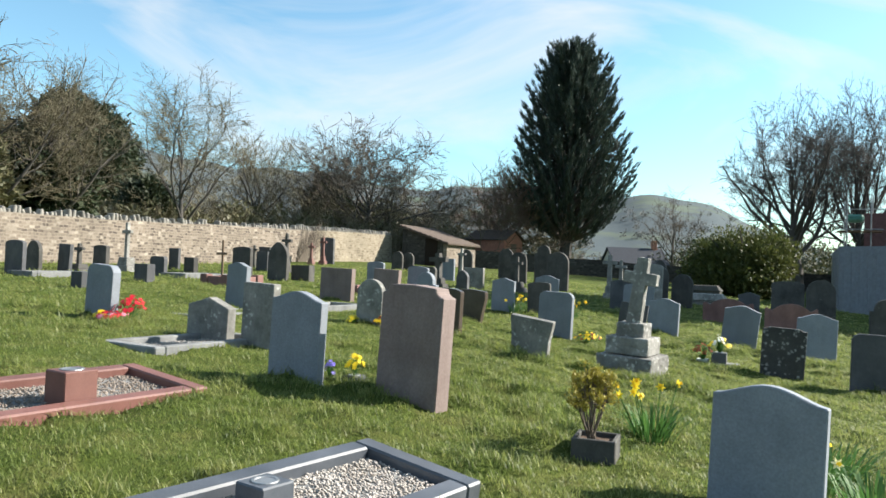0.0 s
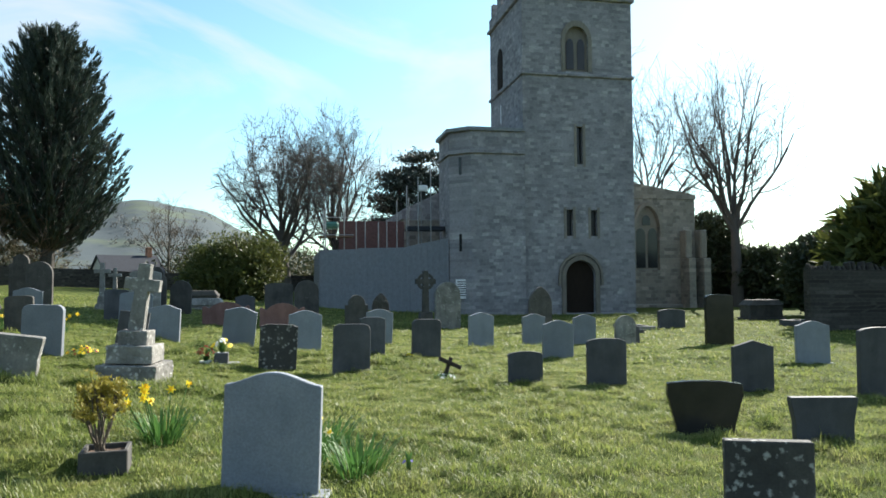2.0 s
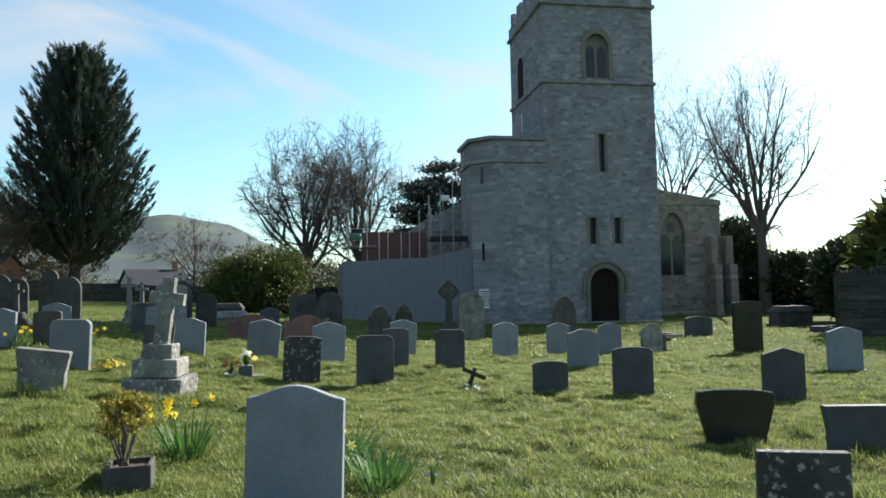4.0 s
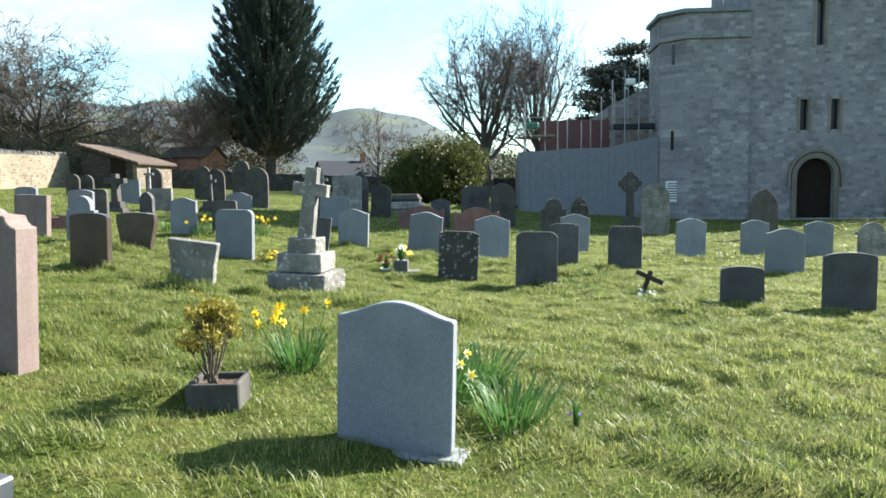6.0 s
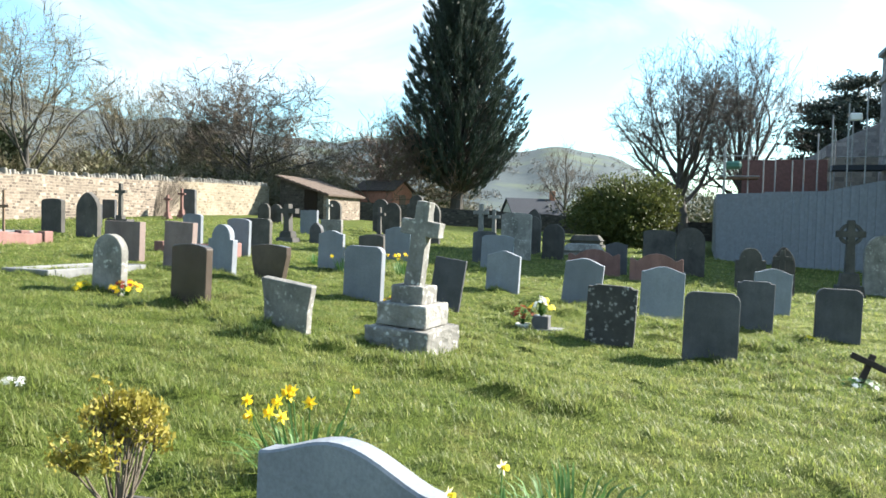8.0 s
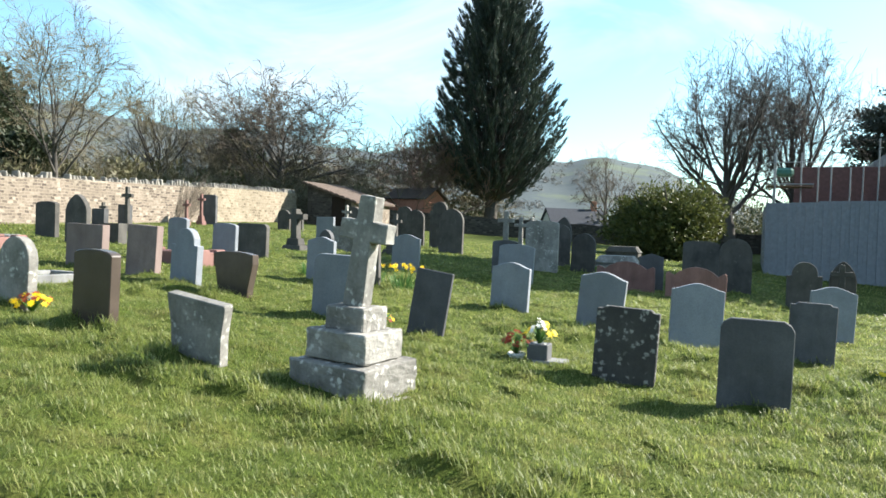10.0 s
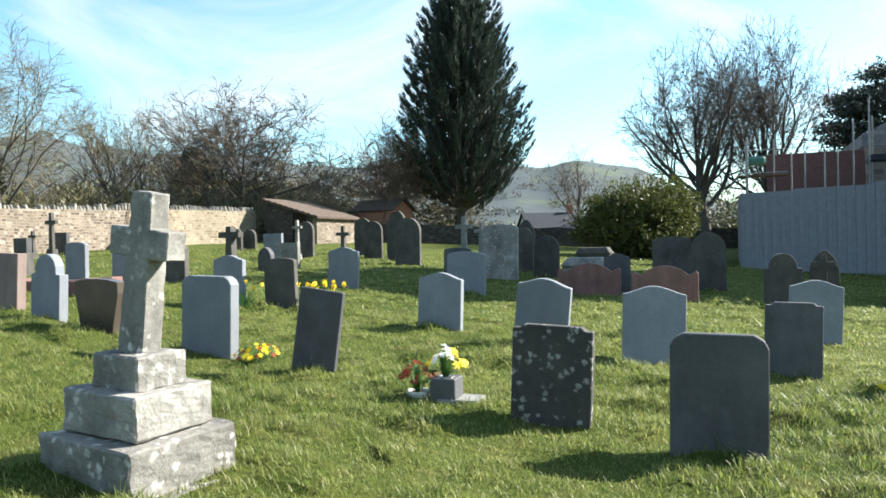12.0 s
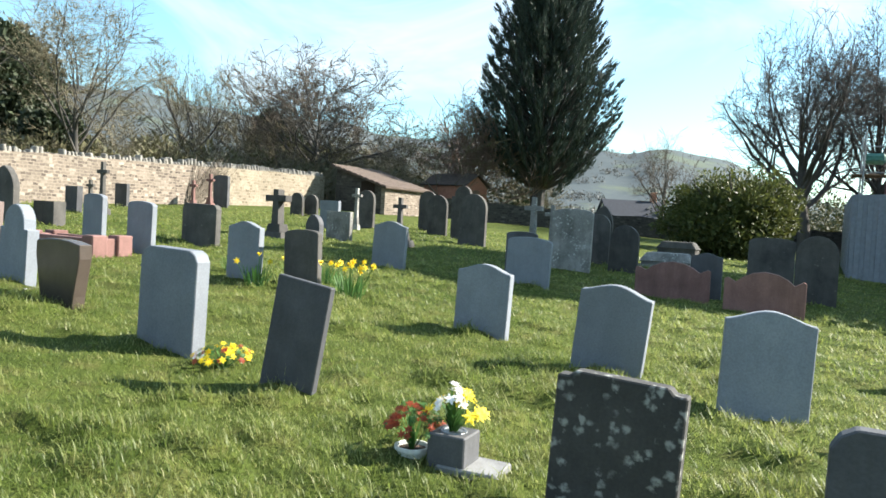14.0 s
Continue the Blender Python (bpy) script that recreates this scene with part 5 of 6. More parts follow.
for hx, hd, hy in ((13.4, 430, 20), (14.6, 455, -10), (15.5, 470, 10), (12.4, 480, 30), (16.4, 520, 0)):
    px, py = hd * math.sin(radians(hx)), hd * math.cos(radians(hx))
    house(px, py, hy, 16, 9, 5.0, 3.0, M_WHITE, M_SLATE, "small white house on the far hillside", None, 0)


# ---- trees ----
def grow(rng, height, width, trunk_h=0.25, lumps=7, n=5, lean=0.5, fork=3):
    """A bare tree's limbs and twigs by repeated branching, scaled to its height and width: rows of start, end and the two girths.
    lumps: main limbs; n: orders of branching; lean: how far the limbs lean out; fork: side shoots of each branch."""
    p, d = np.zeros((1, 3)), np.array([[rng.uniform(-.06, .06), rng.uniform(-.06, .06), 1.0]])
    length, girth = np.array([1.0]), np.array([1.0])
    rows = []
    first = min(max(1.75 * trunk_h, 0.12), 0.85)  # where along the bole the lowest limb springs
    for order in range(n + 1):
        k = 6 if order < 2 else 4 if order < 4 else 3 if order < n else 1
        m = len(p)
        pts, ways = [p], [d]
        wander = (0.05, 0.12, 0.15, 0.17, 0.2, 0.22)[min(order, 5)]
        for i in range(k):
            d = d + rng.normal(0, wander, (m, 3)) + np.array([0, 0, 0.0 if order == 0 else 0.07 if order < 3 else 0.04])
            d /= np.linalg.norm(d, axis=1, keepdims=True)
            pts.append(pts[-1] + d * (length / k)[:, None])
            ways.append(d)
        taper = 0.55 if order == 0 else 0.5
        for i in range(k):
            g0, g1 = girth * (1 - taper * i / k), girth * (1 - taper * (i + 1) / k)
            rows.append(np.concatenate([pts[i], pts[i + 1], g0[:, None], g1[:, None], np.full((m, 1), order)], 1))
        if order == n:
            break
        shoots = lumps if order == 0 else fork + (order > 1)
        np_, nd, nl, ng = [], [], [], []
        for j in range(shoots + 1):
            tip = j == shoots
            if order == 0:
                f = np.full(m, 1.0 if tip else first + (1 - first) * (j + rng.random()) / shoots)
            else:
                f = np.full(m, 1.0) if tip else 0.2 + 0.78 * (j + rng.random(m)) / shoots
            x = np.clip(f * k, 0, k - 1e-6)
            i = x.astype(int)
            P, D = np.stack(pts, 1), np.stack(ways, 1)
            r = np.arange(m)
            at_ = P[r, i] + (P[r, i + 1] - P[r, i]) * (x - i)[:, None]
            way = D[r, np.minimum(i + 1, k)]
            if order == 0:
                a = 2.39996 * j + rng.uniform(-.4, .4, m)
                out = np.stack([np.cos(a), np.sin(a), np.zeros(m)], -1)
                low_down = 1 - (f[0] - first) / (1 - first)
                t = 0.1 if tip else lean * (1.0 + 1.0 * low_down) * rng.uniform(0.8, 1.2)
                child = way * math.cos(t) + out * math.sin(t)
                nl.append(rng.uniform(0.75, 0.95, m) * (1.0 + 0.25 * low_down))
                ng.append(girth * (1 - taper * f) * (0.62 if tip else rng.uniform(0.42, 0.62)))
            else:
                side = rng.normal(0, 1, (m, 3))
                side -= (side * way).sum(1, keepdims=True) * way
                side /= np.linalg.norm(side, axis=1, keepdims=True)
                t = rng.uniform(0.1, 0.3, (m, 1)) if tip else rng.uniform(0.55, 1.0, (m, 1))
                child = way * np.cos(t) + side * np.sin(t)
                nl.append(length * (rng.uniform(0.55, 0.75, m) if tip else rng.uniform(0.45, 0.72, m) * (1.12 - 0.4 * f)))
                ng.append(girth * (1 - taper * f) * (1.25 if tip else 1) * rng.uniform(0.46, 0.64, m))
            np_.append(at_)
            nd.append(child / np.linalg.norm(child, axis=1, keepdims=True))
        p, d, length, girth = np.concatenate(np_), np.concatenate(nd), np.concatenate(nl), np.concatenate(ng)
    segs = np.concatenate(rows)
    ends = segs[:, 3:6]
    top = np.percentile(ends[:, 2], 97)
    low_xy, high_xy = np.percentile(ends[:, :2], 3, axis=0), np.percentile(ends[:, :2], 97, axis=0)
    mid, half = (low_xy + high_xy) / 2, (high_xy - low_xy) / 2
    low = trunk_h * height
    heart = np.array([0, 0, low + (height - low) * 0.42])
    for c in (0, 3):
        up = np.clip(segs[:, c + 2] / top, 0, 1)
        segs[:, c:c + 2] -= mid * up[:, None]
        segs[:, c:c + 2] *= 0.93 * width / 2 / half
        segs[:, c + 2] *= 0.96 * height / top
    # shoots that would leave the uneven domed crown are left off
    v = segs[:, 3:6] - heart
    size = np.array([width / 2, width / 2, 1.0]) * np.ones((len(v), 1))
    size[:, 2] = np.where(v[:, 2] > 0, height - heart[2], heart[2] + 0.5)
    lob = 1.18 + 0.15 * np.sin(3 * np.arctan2(v[:, 1], v[:, 0]) + lumps) * np.cos(4 * v[:, 2] / height + n)
    segs = segs[(np.linalg.norm(v / size, axis=1) < lob * rng.uniform(0.9, 1.06, len(v))) | (segs[:, 8] == 0)]
    foot = (segs[:, 8] == 0) & (segs[:, 2] < 0.01)
    segs[foot, 2] -= 0.3
    return segs


def tubes(name, segs, material, sides=4):
    """All segments as open tapered tubes in one mesh."""
    p0, p1, r0, r1 = segs[:, :3], segs[:, 3:6], segs[:, 6:7], segs[:, 7:8]
    d = p1 - p0
    d /= np.linalg.norm(d, axis=1, keepdims=True) + 1e-9
    ref = np.where(np.abs(d[:, 2:3]) > 0.9, [[1.0, 0, 0]], [[0, 0, 1.0]])
    a = np.cross(d, ref)
    a /= np.linalg.norm(a, axis=1, keepdims=True)
    b = np.cross(d, a)
    ang = np.arange(sides) * 2 * math.pi / sides
    ring = a[:, None] * np.cos(ang)[None, :, None] + b[:, None] * np.sin(ang)[None, :, None]
    v = np.concatenate([p0[:, None] + ring * r0[:, None], p1[:, None] + ring * r1[:, None]], 1)
    i = np.arange(sides)
    f = np.stack([i, (i + 1) % sides, (i + 1) % sides + sides, i + sides], -1)
    faces = f[None] + (np.arange(len(segs)) * 2 * sides)[:, None, None]
    return raw_mesh(name, v.reshape(-1, 3), faces.reshape(-1, 4), material, True)


def bare_tree(x, y, height, width, label, seed, bark=None, twigs=None, twig=0.012, z=None, trunk_h=0.25, trunk_r=0.026, lumps=7, n=5, lean=0.5, fork=3):
    """A leafless tree: trunk and limbs, and a crown of fine twigs."""
    segs = grow(np.random.default_rng(seed), height, width, trunk_h, lumps, n, lean, fork)
    thick = segs[:, 8] < 3
    segs[:, 6:8] = np.maximum(segs[:, 6:8] * trunk_r * height, twig * np.where(segs[:, 8:9] >= n, 0.75, 1.0))
    ob = new("tree")
    ob.matrix_basis = pose(x, y, (ground(x, y) if z is None else z) - 0.1)
    tagged(ob, label, "tree", "bare trees")
    part("trunk", tubes("trunk", segs[thick], bark or M_BARK, 6), None, ob, "bark-covered trunk and limbs")
    part("crown", tubes("crown", segs[~thick], twigs or M_TWIG, 3), None, ob, "leafless twigs")
    return ob


def at(az, d):
    """A place by its bearing (clockwise from +y) and distance from the start of the walk."""
    return -0.43 + d * math.sin(radians(az)), -0.7 + d * math.cos(radians(az))


BARE = "leafless tree with spreading grey-brown branches beyond the churchyard"
WALLT = "leafless tree behind the boundary wall"
bare_tree(*at(-20.3, 56), 12.8, 11.0, "tall leafless tree forking low behind the boundary wall", 11, None, M_TWIGOLIVE, trunk_h=0.16, trunk_r=0.018, lumps=9, lean=0.38)
bare_tree(*at(-6.0, 66), 12.2, 15.5, "dense round leafless oak behind the boundary wall", 12, None, M_TWIG, twig=0.02, trunk_h=0.2, trunk_r=0.03, lumps=18, lean=0.72)
bare_tree(*at(-14.6, 68), 11.2, 10.0, "pale leafless tree behind the boundary wall", 13, None, M_TWIGOLIVE, trunk_h=0.2, lumps=10, lean=0.5)
bare_tree(*at(-11.0, 72), 11.2, 9.0, "pale leafless tree behind the boundary wall", 14, None, M_TWIGOLIVE, trunk_h=0.2, lumps=10, n=4, lean=0.5, fork=4)
bare_tree(*at(25.5, 62), 15.6, 11.2, "tall leafless beech with a fine twiggy crown near the church", 15, M_BARK, M_BARK, twig=0.0135, trunk_h=0.27, trunk_r=0.028, lumps=15, lean=0.48)
bare_tree(*at(29.2, 66), 16.4, 10.0, "tall leafless beech with a fine twiggy crown near the church", 16, M_BARK, M_BARK, twig=0.0135, trunk_h=0.3, trunk_r=0.024, lumps=14, lean=0.42)
bare_tree(*at(53.4, 78), 25.5, 16, "tall leafless tree behind the church tower", 17, M_BARK, M_BARK, twig=0.017, trunk_h=0.36, trunk_r=0.018, lumps=11, n=4, lean=0.5, fork=4)
bare_tree(*at(59.6, 58), 18.6, 9.0, "tall pollarded leafless tree with upright limbs", 18, M_BARK, M_BARK, twig=0.015, trunk_h=0.42, trunk_r=0.030, lumps=10, n=4, lean=0.36, fork=4)
bare_tree(*at(5.2, 63), 9.2, 8.0, "reddish leafless shrub beside the conifer", 19, M_TWIGPURPLE, M_TWIGPURPLE, twig=0.022, fork=4, trunk_h=0.05, trunk_r=0.018, lumps=12, n=4, lean=0.35)
bare_tree(*at(3.2, 72), 9.0, 9.0, "reddish leafless shrub beside the conifer", 20, M_TWIGPURPLE, M_TWIGPURPLE, twig=0.022, trunk_h=0.06, trunk_r=0.018, lumps=12, n=4, lean=0.4)
bare_tree(*at(17.0, 72), 8.4, 6.0, "thin leafless tree beyond the far wall", 21, M_BARK, M_TWIG, trunk_h=0.2, trunk_r=0.02, lumps=10, n=4)
bare_tree(*at(56.5, 70), 11.5, 8, BARE, 22, M_BARK, M_TWIG, lumps=10, n=4)
bare_tree(*at(-34.5, 47), 12.6, 13, "leafless tree among evergreens behind the boundary wall", 23, None, M_TWIGOLIVE, twig=0.017, trunk_h=0.15, lumps=12, lean=0.5)
bare_tree(*at(-29.5, 50), 12.0, 10, "leafless tree among evergreens behind the boundary wall", 24, None, M_TWIGOLIVE, trunk_h=0.15, lumps=12, n=4, lean=0.5, fork=5)
bare_tree(*at(-39.5, 44), 13.5, 12, "leafless tree among evergreens behind the boundary wall", 28, None, M_TWIGOLIVE, trunk_h=0.15, lumps=12, n=4, fork=4)
bare_tree(*at(72.0, 52), 11, 8, BARE, 26, M_BARK, M_TWIG, lumps=10, n=4)
thicket = bare_tree(*at(-1.5, 80), 7.0, 9, "bare twiggy tree in the thicket beyond the wall", 25, M_TWIGOLIVE, M_TWIGOLIVE, twig=0.02, trunk_h=0.1, trunk_r=0.016, lumps=8, n=4, lean=0.6)
thicket["group"] = "thicket beyond the walls"
trng = random.Random(8)
for i in range(26):
    x, y = at(-38 + i * 1.85 + trng.uniform(-1, 1), trng.uniform(62, 84))
    k = trng.uniform(0.7, 1.2)
    copy_thing(thicket, pose(x, y, ground(x, y) - 0.1, 0, 0, trng.uniform(0, 360)) @ Matrix.Diagonal((k, k, k * trng.uniform(0.85, 1.1), 1)))


def leaves(name, centres, outward, size, material, rng, per=6, long=1.6, flare=0.9):
    """Clusters of small pointed leaves about the given centres."""
    n = len(centres)
    c = np.repeat(centres, per, 0) + rng.normal(0, size * 0.9, (n * per, 3))
    d = np.repeat(outward, per, 0) + rng.normal(0, flare, (n * per, 3))
    d /= np.linalg.norm(d, axis=1, keepdims=True)
    s = rng.normal(0, 1, (n * per, 3))
    s -= (s * d).sum(1, keepdims=True) * d
    s /= np.linalg.norm(s, axis=1, keepdims=True)
    k = rng.uniform(0.6, 1.3, (n * per, 1)) * size
    v = np.stack([c - s * k * 0.5, c + s * k * 0.5, c + d * k * long], 1)
    return raw_mesh(name, v.reshape(-1, 3), np.arange(n * per * 3).reshape(-1, 3), material)


def leafy_crown(rx, ry, rz, n, seed, lumps=22, shell=0.5):
    """Places and outward ways of leaf clumps in an uneven, lobed crown about the origin."""
    rng = np.random.default_rng(seed)
    lob = rng.normal(0, 1, (lumps, 3))
    lob /= np.linalg.norm(lob, axis=1, keepdims=True)
    d = rng.normal(0, 1, (n, 3))
    d /= np.linalg.norm(d, axis=1, keepdims=True)
    near = np.max(d @ lob.T, axis=1)
    r = (0.62 + 0.48 * np.clip((near - 0.72) / 0.28, 0, 1)) * (1 - shell * rng.uniform(0, 1, n) ** 2.2)
    return d * r[:, None] * [rx, ry, rz], d, rng


def evergreen(x, y, rx, ry, rz, label, seed, material, n=5200, size=0.16, z=None, trunk=0.2, name="bush", lift=0.85, long=1.6, cat="bush", group="", lumps=22):
    ob = new(name)
    z0 = ground(x, y) if z is None else z
    ob.matrix_basis = pose(x, y, z0)
    tagged(ob, label, cat, group)
    c, d, rng = leafy_crown(rx, ry, rz, n, seed, lumps)
    if lumps < 20:  # a loose bush: several unequal mounds grown into one another
        k = rng.integers(0, 7, n)
        off = np.stack([np.cos(np.arange(7) * 2.4), np.sin(np.arange(7) * 2.4), np.zeros(7)], -1) * rng.uniform(0.25, 0.5, (7, 1))
        size_k = rng.uniform(0.5, 0.72, (7, 1))
        size_k[0] = 0.8
        off[0] *= 0.2
        c = c * size_k[k] + (off * [rx, ry, 0])[k]
        c[:, 2] -= rz * lift * (1 - size_k[k][:, 0]) * 0.9
    c[:, 2] += rz * lift
    c[:, 2] = np.maximum(c[:, 2], 0.05)
    part("crown", leaves("crown", c, d + [0, 0, 0.3], size, material, rng, 4, long), None, ob)
    bm = bmesh.new()
    r = random.Random(seed)
    tube(bm, (0, 0, -0.3), (0, 0, rz * lift), trunk, trunk * 0.6, 7)
    for k in range(9):
        a = k * 2.4
        tube(bm, (0, 0, rz * lift * r.uniform(0.3, 0.9)), (math.cos(a) * rx * 0.6, math.sin(a) * ry * 0.6, rz * lift * r.uniform(0.8, 1.5)), trunk * 0.4, 0.03, 5)
    part("trunk", bm, M_BARK, ob)
    return ob


evergreen(*at(22.0, 47), 3.75, 3.2, 2.75, "large rounded bright green evergreen bush on the grass", 31, M_LAUREL, 11000, 0.10, None, 0.25, lift=0.93, long=2.0, lumps=13)
evergreen(*at(-31.5, 52), 4.6, 4.0, 3.4, "dark evergreen tree mass behind the boundary wall", 32, M_YEW, 6000, 0.26, cat="tree", name="evergreen_tree", lift=1.0)
evergreen(*at(-37.0, 47), 5.0, 4.0, 3.6, "olive evergreen tree mass behind the boundary wall", 33, M_OLIVE, 6000, 0.26, cat="tree", name="evergreen_tree", lift=1.0)
evergreen(*at(-27.8, 76), 6.2, 5.0, 6.7, "large dark evergreen tree behind the boundary wall", 34, M_YEW, 8000, 0.3, cat="tree", name="evergreen_tree", lift=1.05)
evergreen(*at(-22.8, 64), 2.0, 2.0, 2.9, "dark pointed evergreen behind the boundary wall", 35, M_YEW, 2600, 0.24, cat="tree", name="evergreen_tree", lift=0.9)
evergreen(*at(-9.6, 72), 2.4, 2.4, 4.0, "dark evergreen tree beside a bare oak", 36, M_YEW, 3600, 0.14, cat="tree", name="evergreen_tree", lift=1.0)
evergreen(*at(-6.8, 70), 5.0, 4.4, 2.9, "olive ivy-clad undergrowth beneath a bare oak", 45, M_OLIVE, 4200, 0.12, cat="tree", name="evergreen_tree", lift=1.0)
evergreen(*at(57.3, 62), 3.4, 3.0, 3.6, "dark evergreen beyond the end of the church", 40, M_YEW, 4500, 0.22, cat="tree", name="evergreen_tree", lift=0.95)
evergreen(*at(61.8, 60), 3.0, 3.0, 2.4, "dark evergreen beyond the end of the church", 41, M_YEW, 3500, 0.22, cat="tree", name="evergreen_tree", lift=0.9)
evergreen(*at(66.0, 46), 2.6, 2.6, 2.4, "dark evergreen shrub behind the shaded wall", 42, M_YEW, 3500, 0.18, lift=0.95)
evergreen(*at(68.2, 44), 2.6, 2.6, 2.2, "yellowish twiggy shrub behind the shaded wall", 43, M_OLIVE, 3500, 0.15, lift=1.0)
evergreen(*at(71.0, 38), 3.0, 3.0, 3.2, "dark green spiky evergreen behind the shaded wall", 44, M_LAUREL, 3500, 0.3, long=3.0, lift=0.95)
house(*at(66.2, 95), 20, 5, 5, 7.0, 2.0, M_BRICK, M_TILE, "brick house beyond the shaded wall")


def conifer(x, y, height, label):
    """A broad cypress: bare lower trunk, ascending limbs that end in upswept pointed sprays."""
    rng = np.random.default_rng(50)
    ob = new("conifer_tree")
    ob.matrix_basis = pose(x, y, ground(x, y))
    tagged(ob, label, "tree")
    bm = bmesh.new()
    tube(bm, (-0.3, 0, -0.3), (-0.1, 0, height * 0.16), 0.62, 0.5, 10)
    tube(bm, (-0.1, 0, height * 0.16), (0, 0, height * 0.92), 0.5, 0.06, 8)
    part("trunk", bm, M_BARK, ob, "dark bare lower trunk")
    limbs, cen, out = [], [], []
    count = 620
    for i in range(count):
        finger = i % 5 < 2  # the limbs that reach the outline end in long lone plumes
        s = 0.20 + 0.80 * ((i + rng.uniform(0, 1)) / count) ** 0.9
        a = i * 2.39996 + rng.uniform(-0.3, 0.3)
        full = np.interp(s, (0.13, 0.2, 0.27, 0.35, 0.52, 0.65, 0.78, 0.91, 1.0), (0.05, 0.11, 0.19, 0.25, 0.245, 0.218, 0.182, 0.132, 0.07)) * height
        reach = full * (rng.uniform(0.93, 1.10) if finger else rng.uniform(0.45, 0.86))
        up = reach * rng.uniform(0.55, 0.75) + 0.7
        way = Vector((math.cos(a), math.sin(a), 0))
        e = way * reach + Vector((0, 0, s * height))
        p = Vector((0, 0, max(s * height - up, height * 0.13)))
        mid = p.lerp(e, 0.5) + (way - Vector((0, 0, 0.8))) * reach * 0.07
        limbs += [(*p, *mid, 0.10, 0.06), (*mid, *e, 0.06, 0.015)]
        dirn = ((e - mid).normalized() + Vector((0, 0, 0.25))).normalized()
        first = 0.45 if s < 0.36 else 0.0
        if finger:
            tip = e + dirn * rng.uniform(0.1, 0.7)
            root = tip - dirn * rng.uniform(1.8, 2.8) - Vector((0, 0, 0.1))
            for q_ in np.linspace(0, 1.0, 15):
                cen.append(root.lerp(tip, q_) + Vector(rng.normal(0, 0.015 + 0.13 * (1 - q_), 3)))
                out.append(dirn)
        else:
            for q_ in np.linspace(first, 1.0, 9):
                cen.append(mid.lerp(e, q_) + Vector(rng.normal(0, 0.05 + 0.24 * (1 - q_), 3)))
                out.append(dirn)
            for k in range(3):
                foot = mid.lerp(e, rng.uniform(max(first, 0.25), 0.9))
                turn = (dirn + Vector(rng.normal(0, 0.38, 3)) + Vector((0, 0, 0.15))).normalized()
                for q_ in (0.15, 0.5, 0.85):
                    cen.append(foot + turn * q_ * 0.8 + Vector(rng.normal(0, 0.03 + 0.1 * (1 - q_), 3)))
                    out.append(turn)
    part("limbwork", tubes("limbwork", np.array(limbs), M_BARK, 4), None, ob)
    part("crown", leaves("crown", np.array(cen), np.array(out), 0.085, M_CONIFER, rng, 8, 5.0, 0.17), None, ob, "dark upswept evergreen sprays")
    return ob


conifer(*at(9.15, 64), 19.8, "tall dark cypress with upswept pointed branches beyond the graves")


def cedar(x, y, height, spread, seed):
    """An old cedar: a stout leaning bole and level boughs that carry flat shelves of needles."""
    rng = np.random.default_rng(seed)
    ob = new("cedar_tree")
    ob.matrix_basis = pose(x, y, ground(x, y))
    tagged(ob, "dark flat-topped cedar with layered boughs beyond the church roof", "tree", "cedars")
    bm = bmesh.new()
    tube(bm, (0, 0, -0.3), (0.4, 0, height * 0.55), 0.5, 0.36, 8)
    tube(bm, (0.4, 0, height * 0.55), (0.2, 0, height * 0.97), 0.36, 0.08, 7)
    part("trunk", bm, M_BARK, ob, "dark bole")
    limbs, cen = [], []
    for i in range(26):
        s = 0.42 + 0.58 * (i % 7 + rng.uniform(0, 0.35)) / 6.35
        a = i * 2.39996
        reach = spread * rng.uniform(0.45, 1.0) * (1.0 if s < 0.8 else 0.62)
        e = Vector((math.cos(a) * reach, math.sin(a) * reach, s * height + rng.uniform(-0.3, 0.5)))
        p = Vector((0.3, 0, s * height - reach * 0.3 - 0.3))
        limbs.append((*p, *e, 0.10, 0.03))
        for k in range(5):
            c = p.lerp(e, rng.uniform(0.5, 1.05))
            w = rng.uniform(0.5, 1.1)
            cen.append(np.array(c) + rng.normal(0, 1, (34, 3)) * [w, w, 0.13])
    cen = np.concatenate(cen)
    part("limbwork", tubes("limbwork", np.array(limbs), M_BARK, 4), None, ob)
    part("crown", leaves("crown", cen, np.tile([0, 0, 0.5], (len(cen), 1)), 0.17, M_CEDAR, rng, 3, 1.8, 0.9), None, ob, "dark shelves of needles")
    return ob


cedar(*at(34.0, 74), 12.4, 3.2, 37)
cedar(*at(35.8, 77), 14.8, 3.8, 38)
cedar(*at(38.8, 80), 15.2, 4.4, 39)


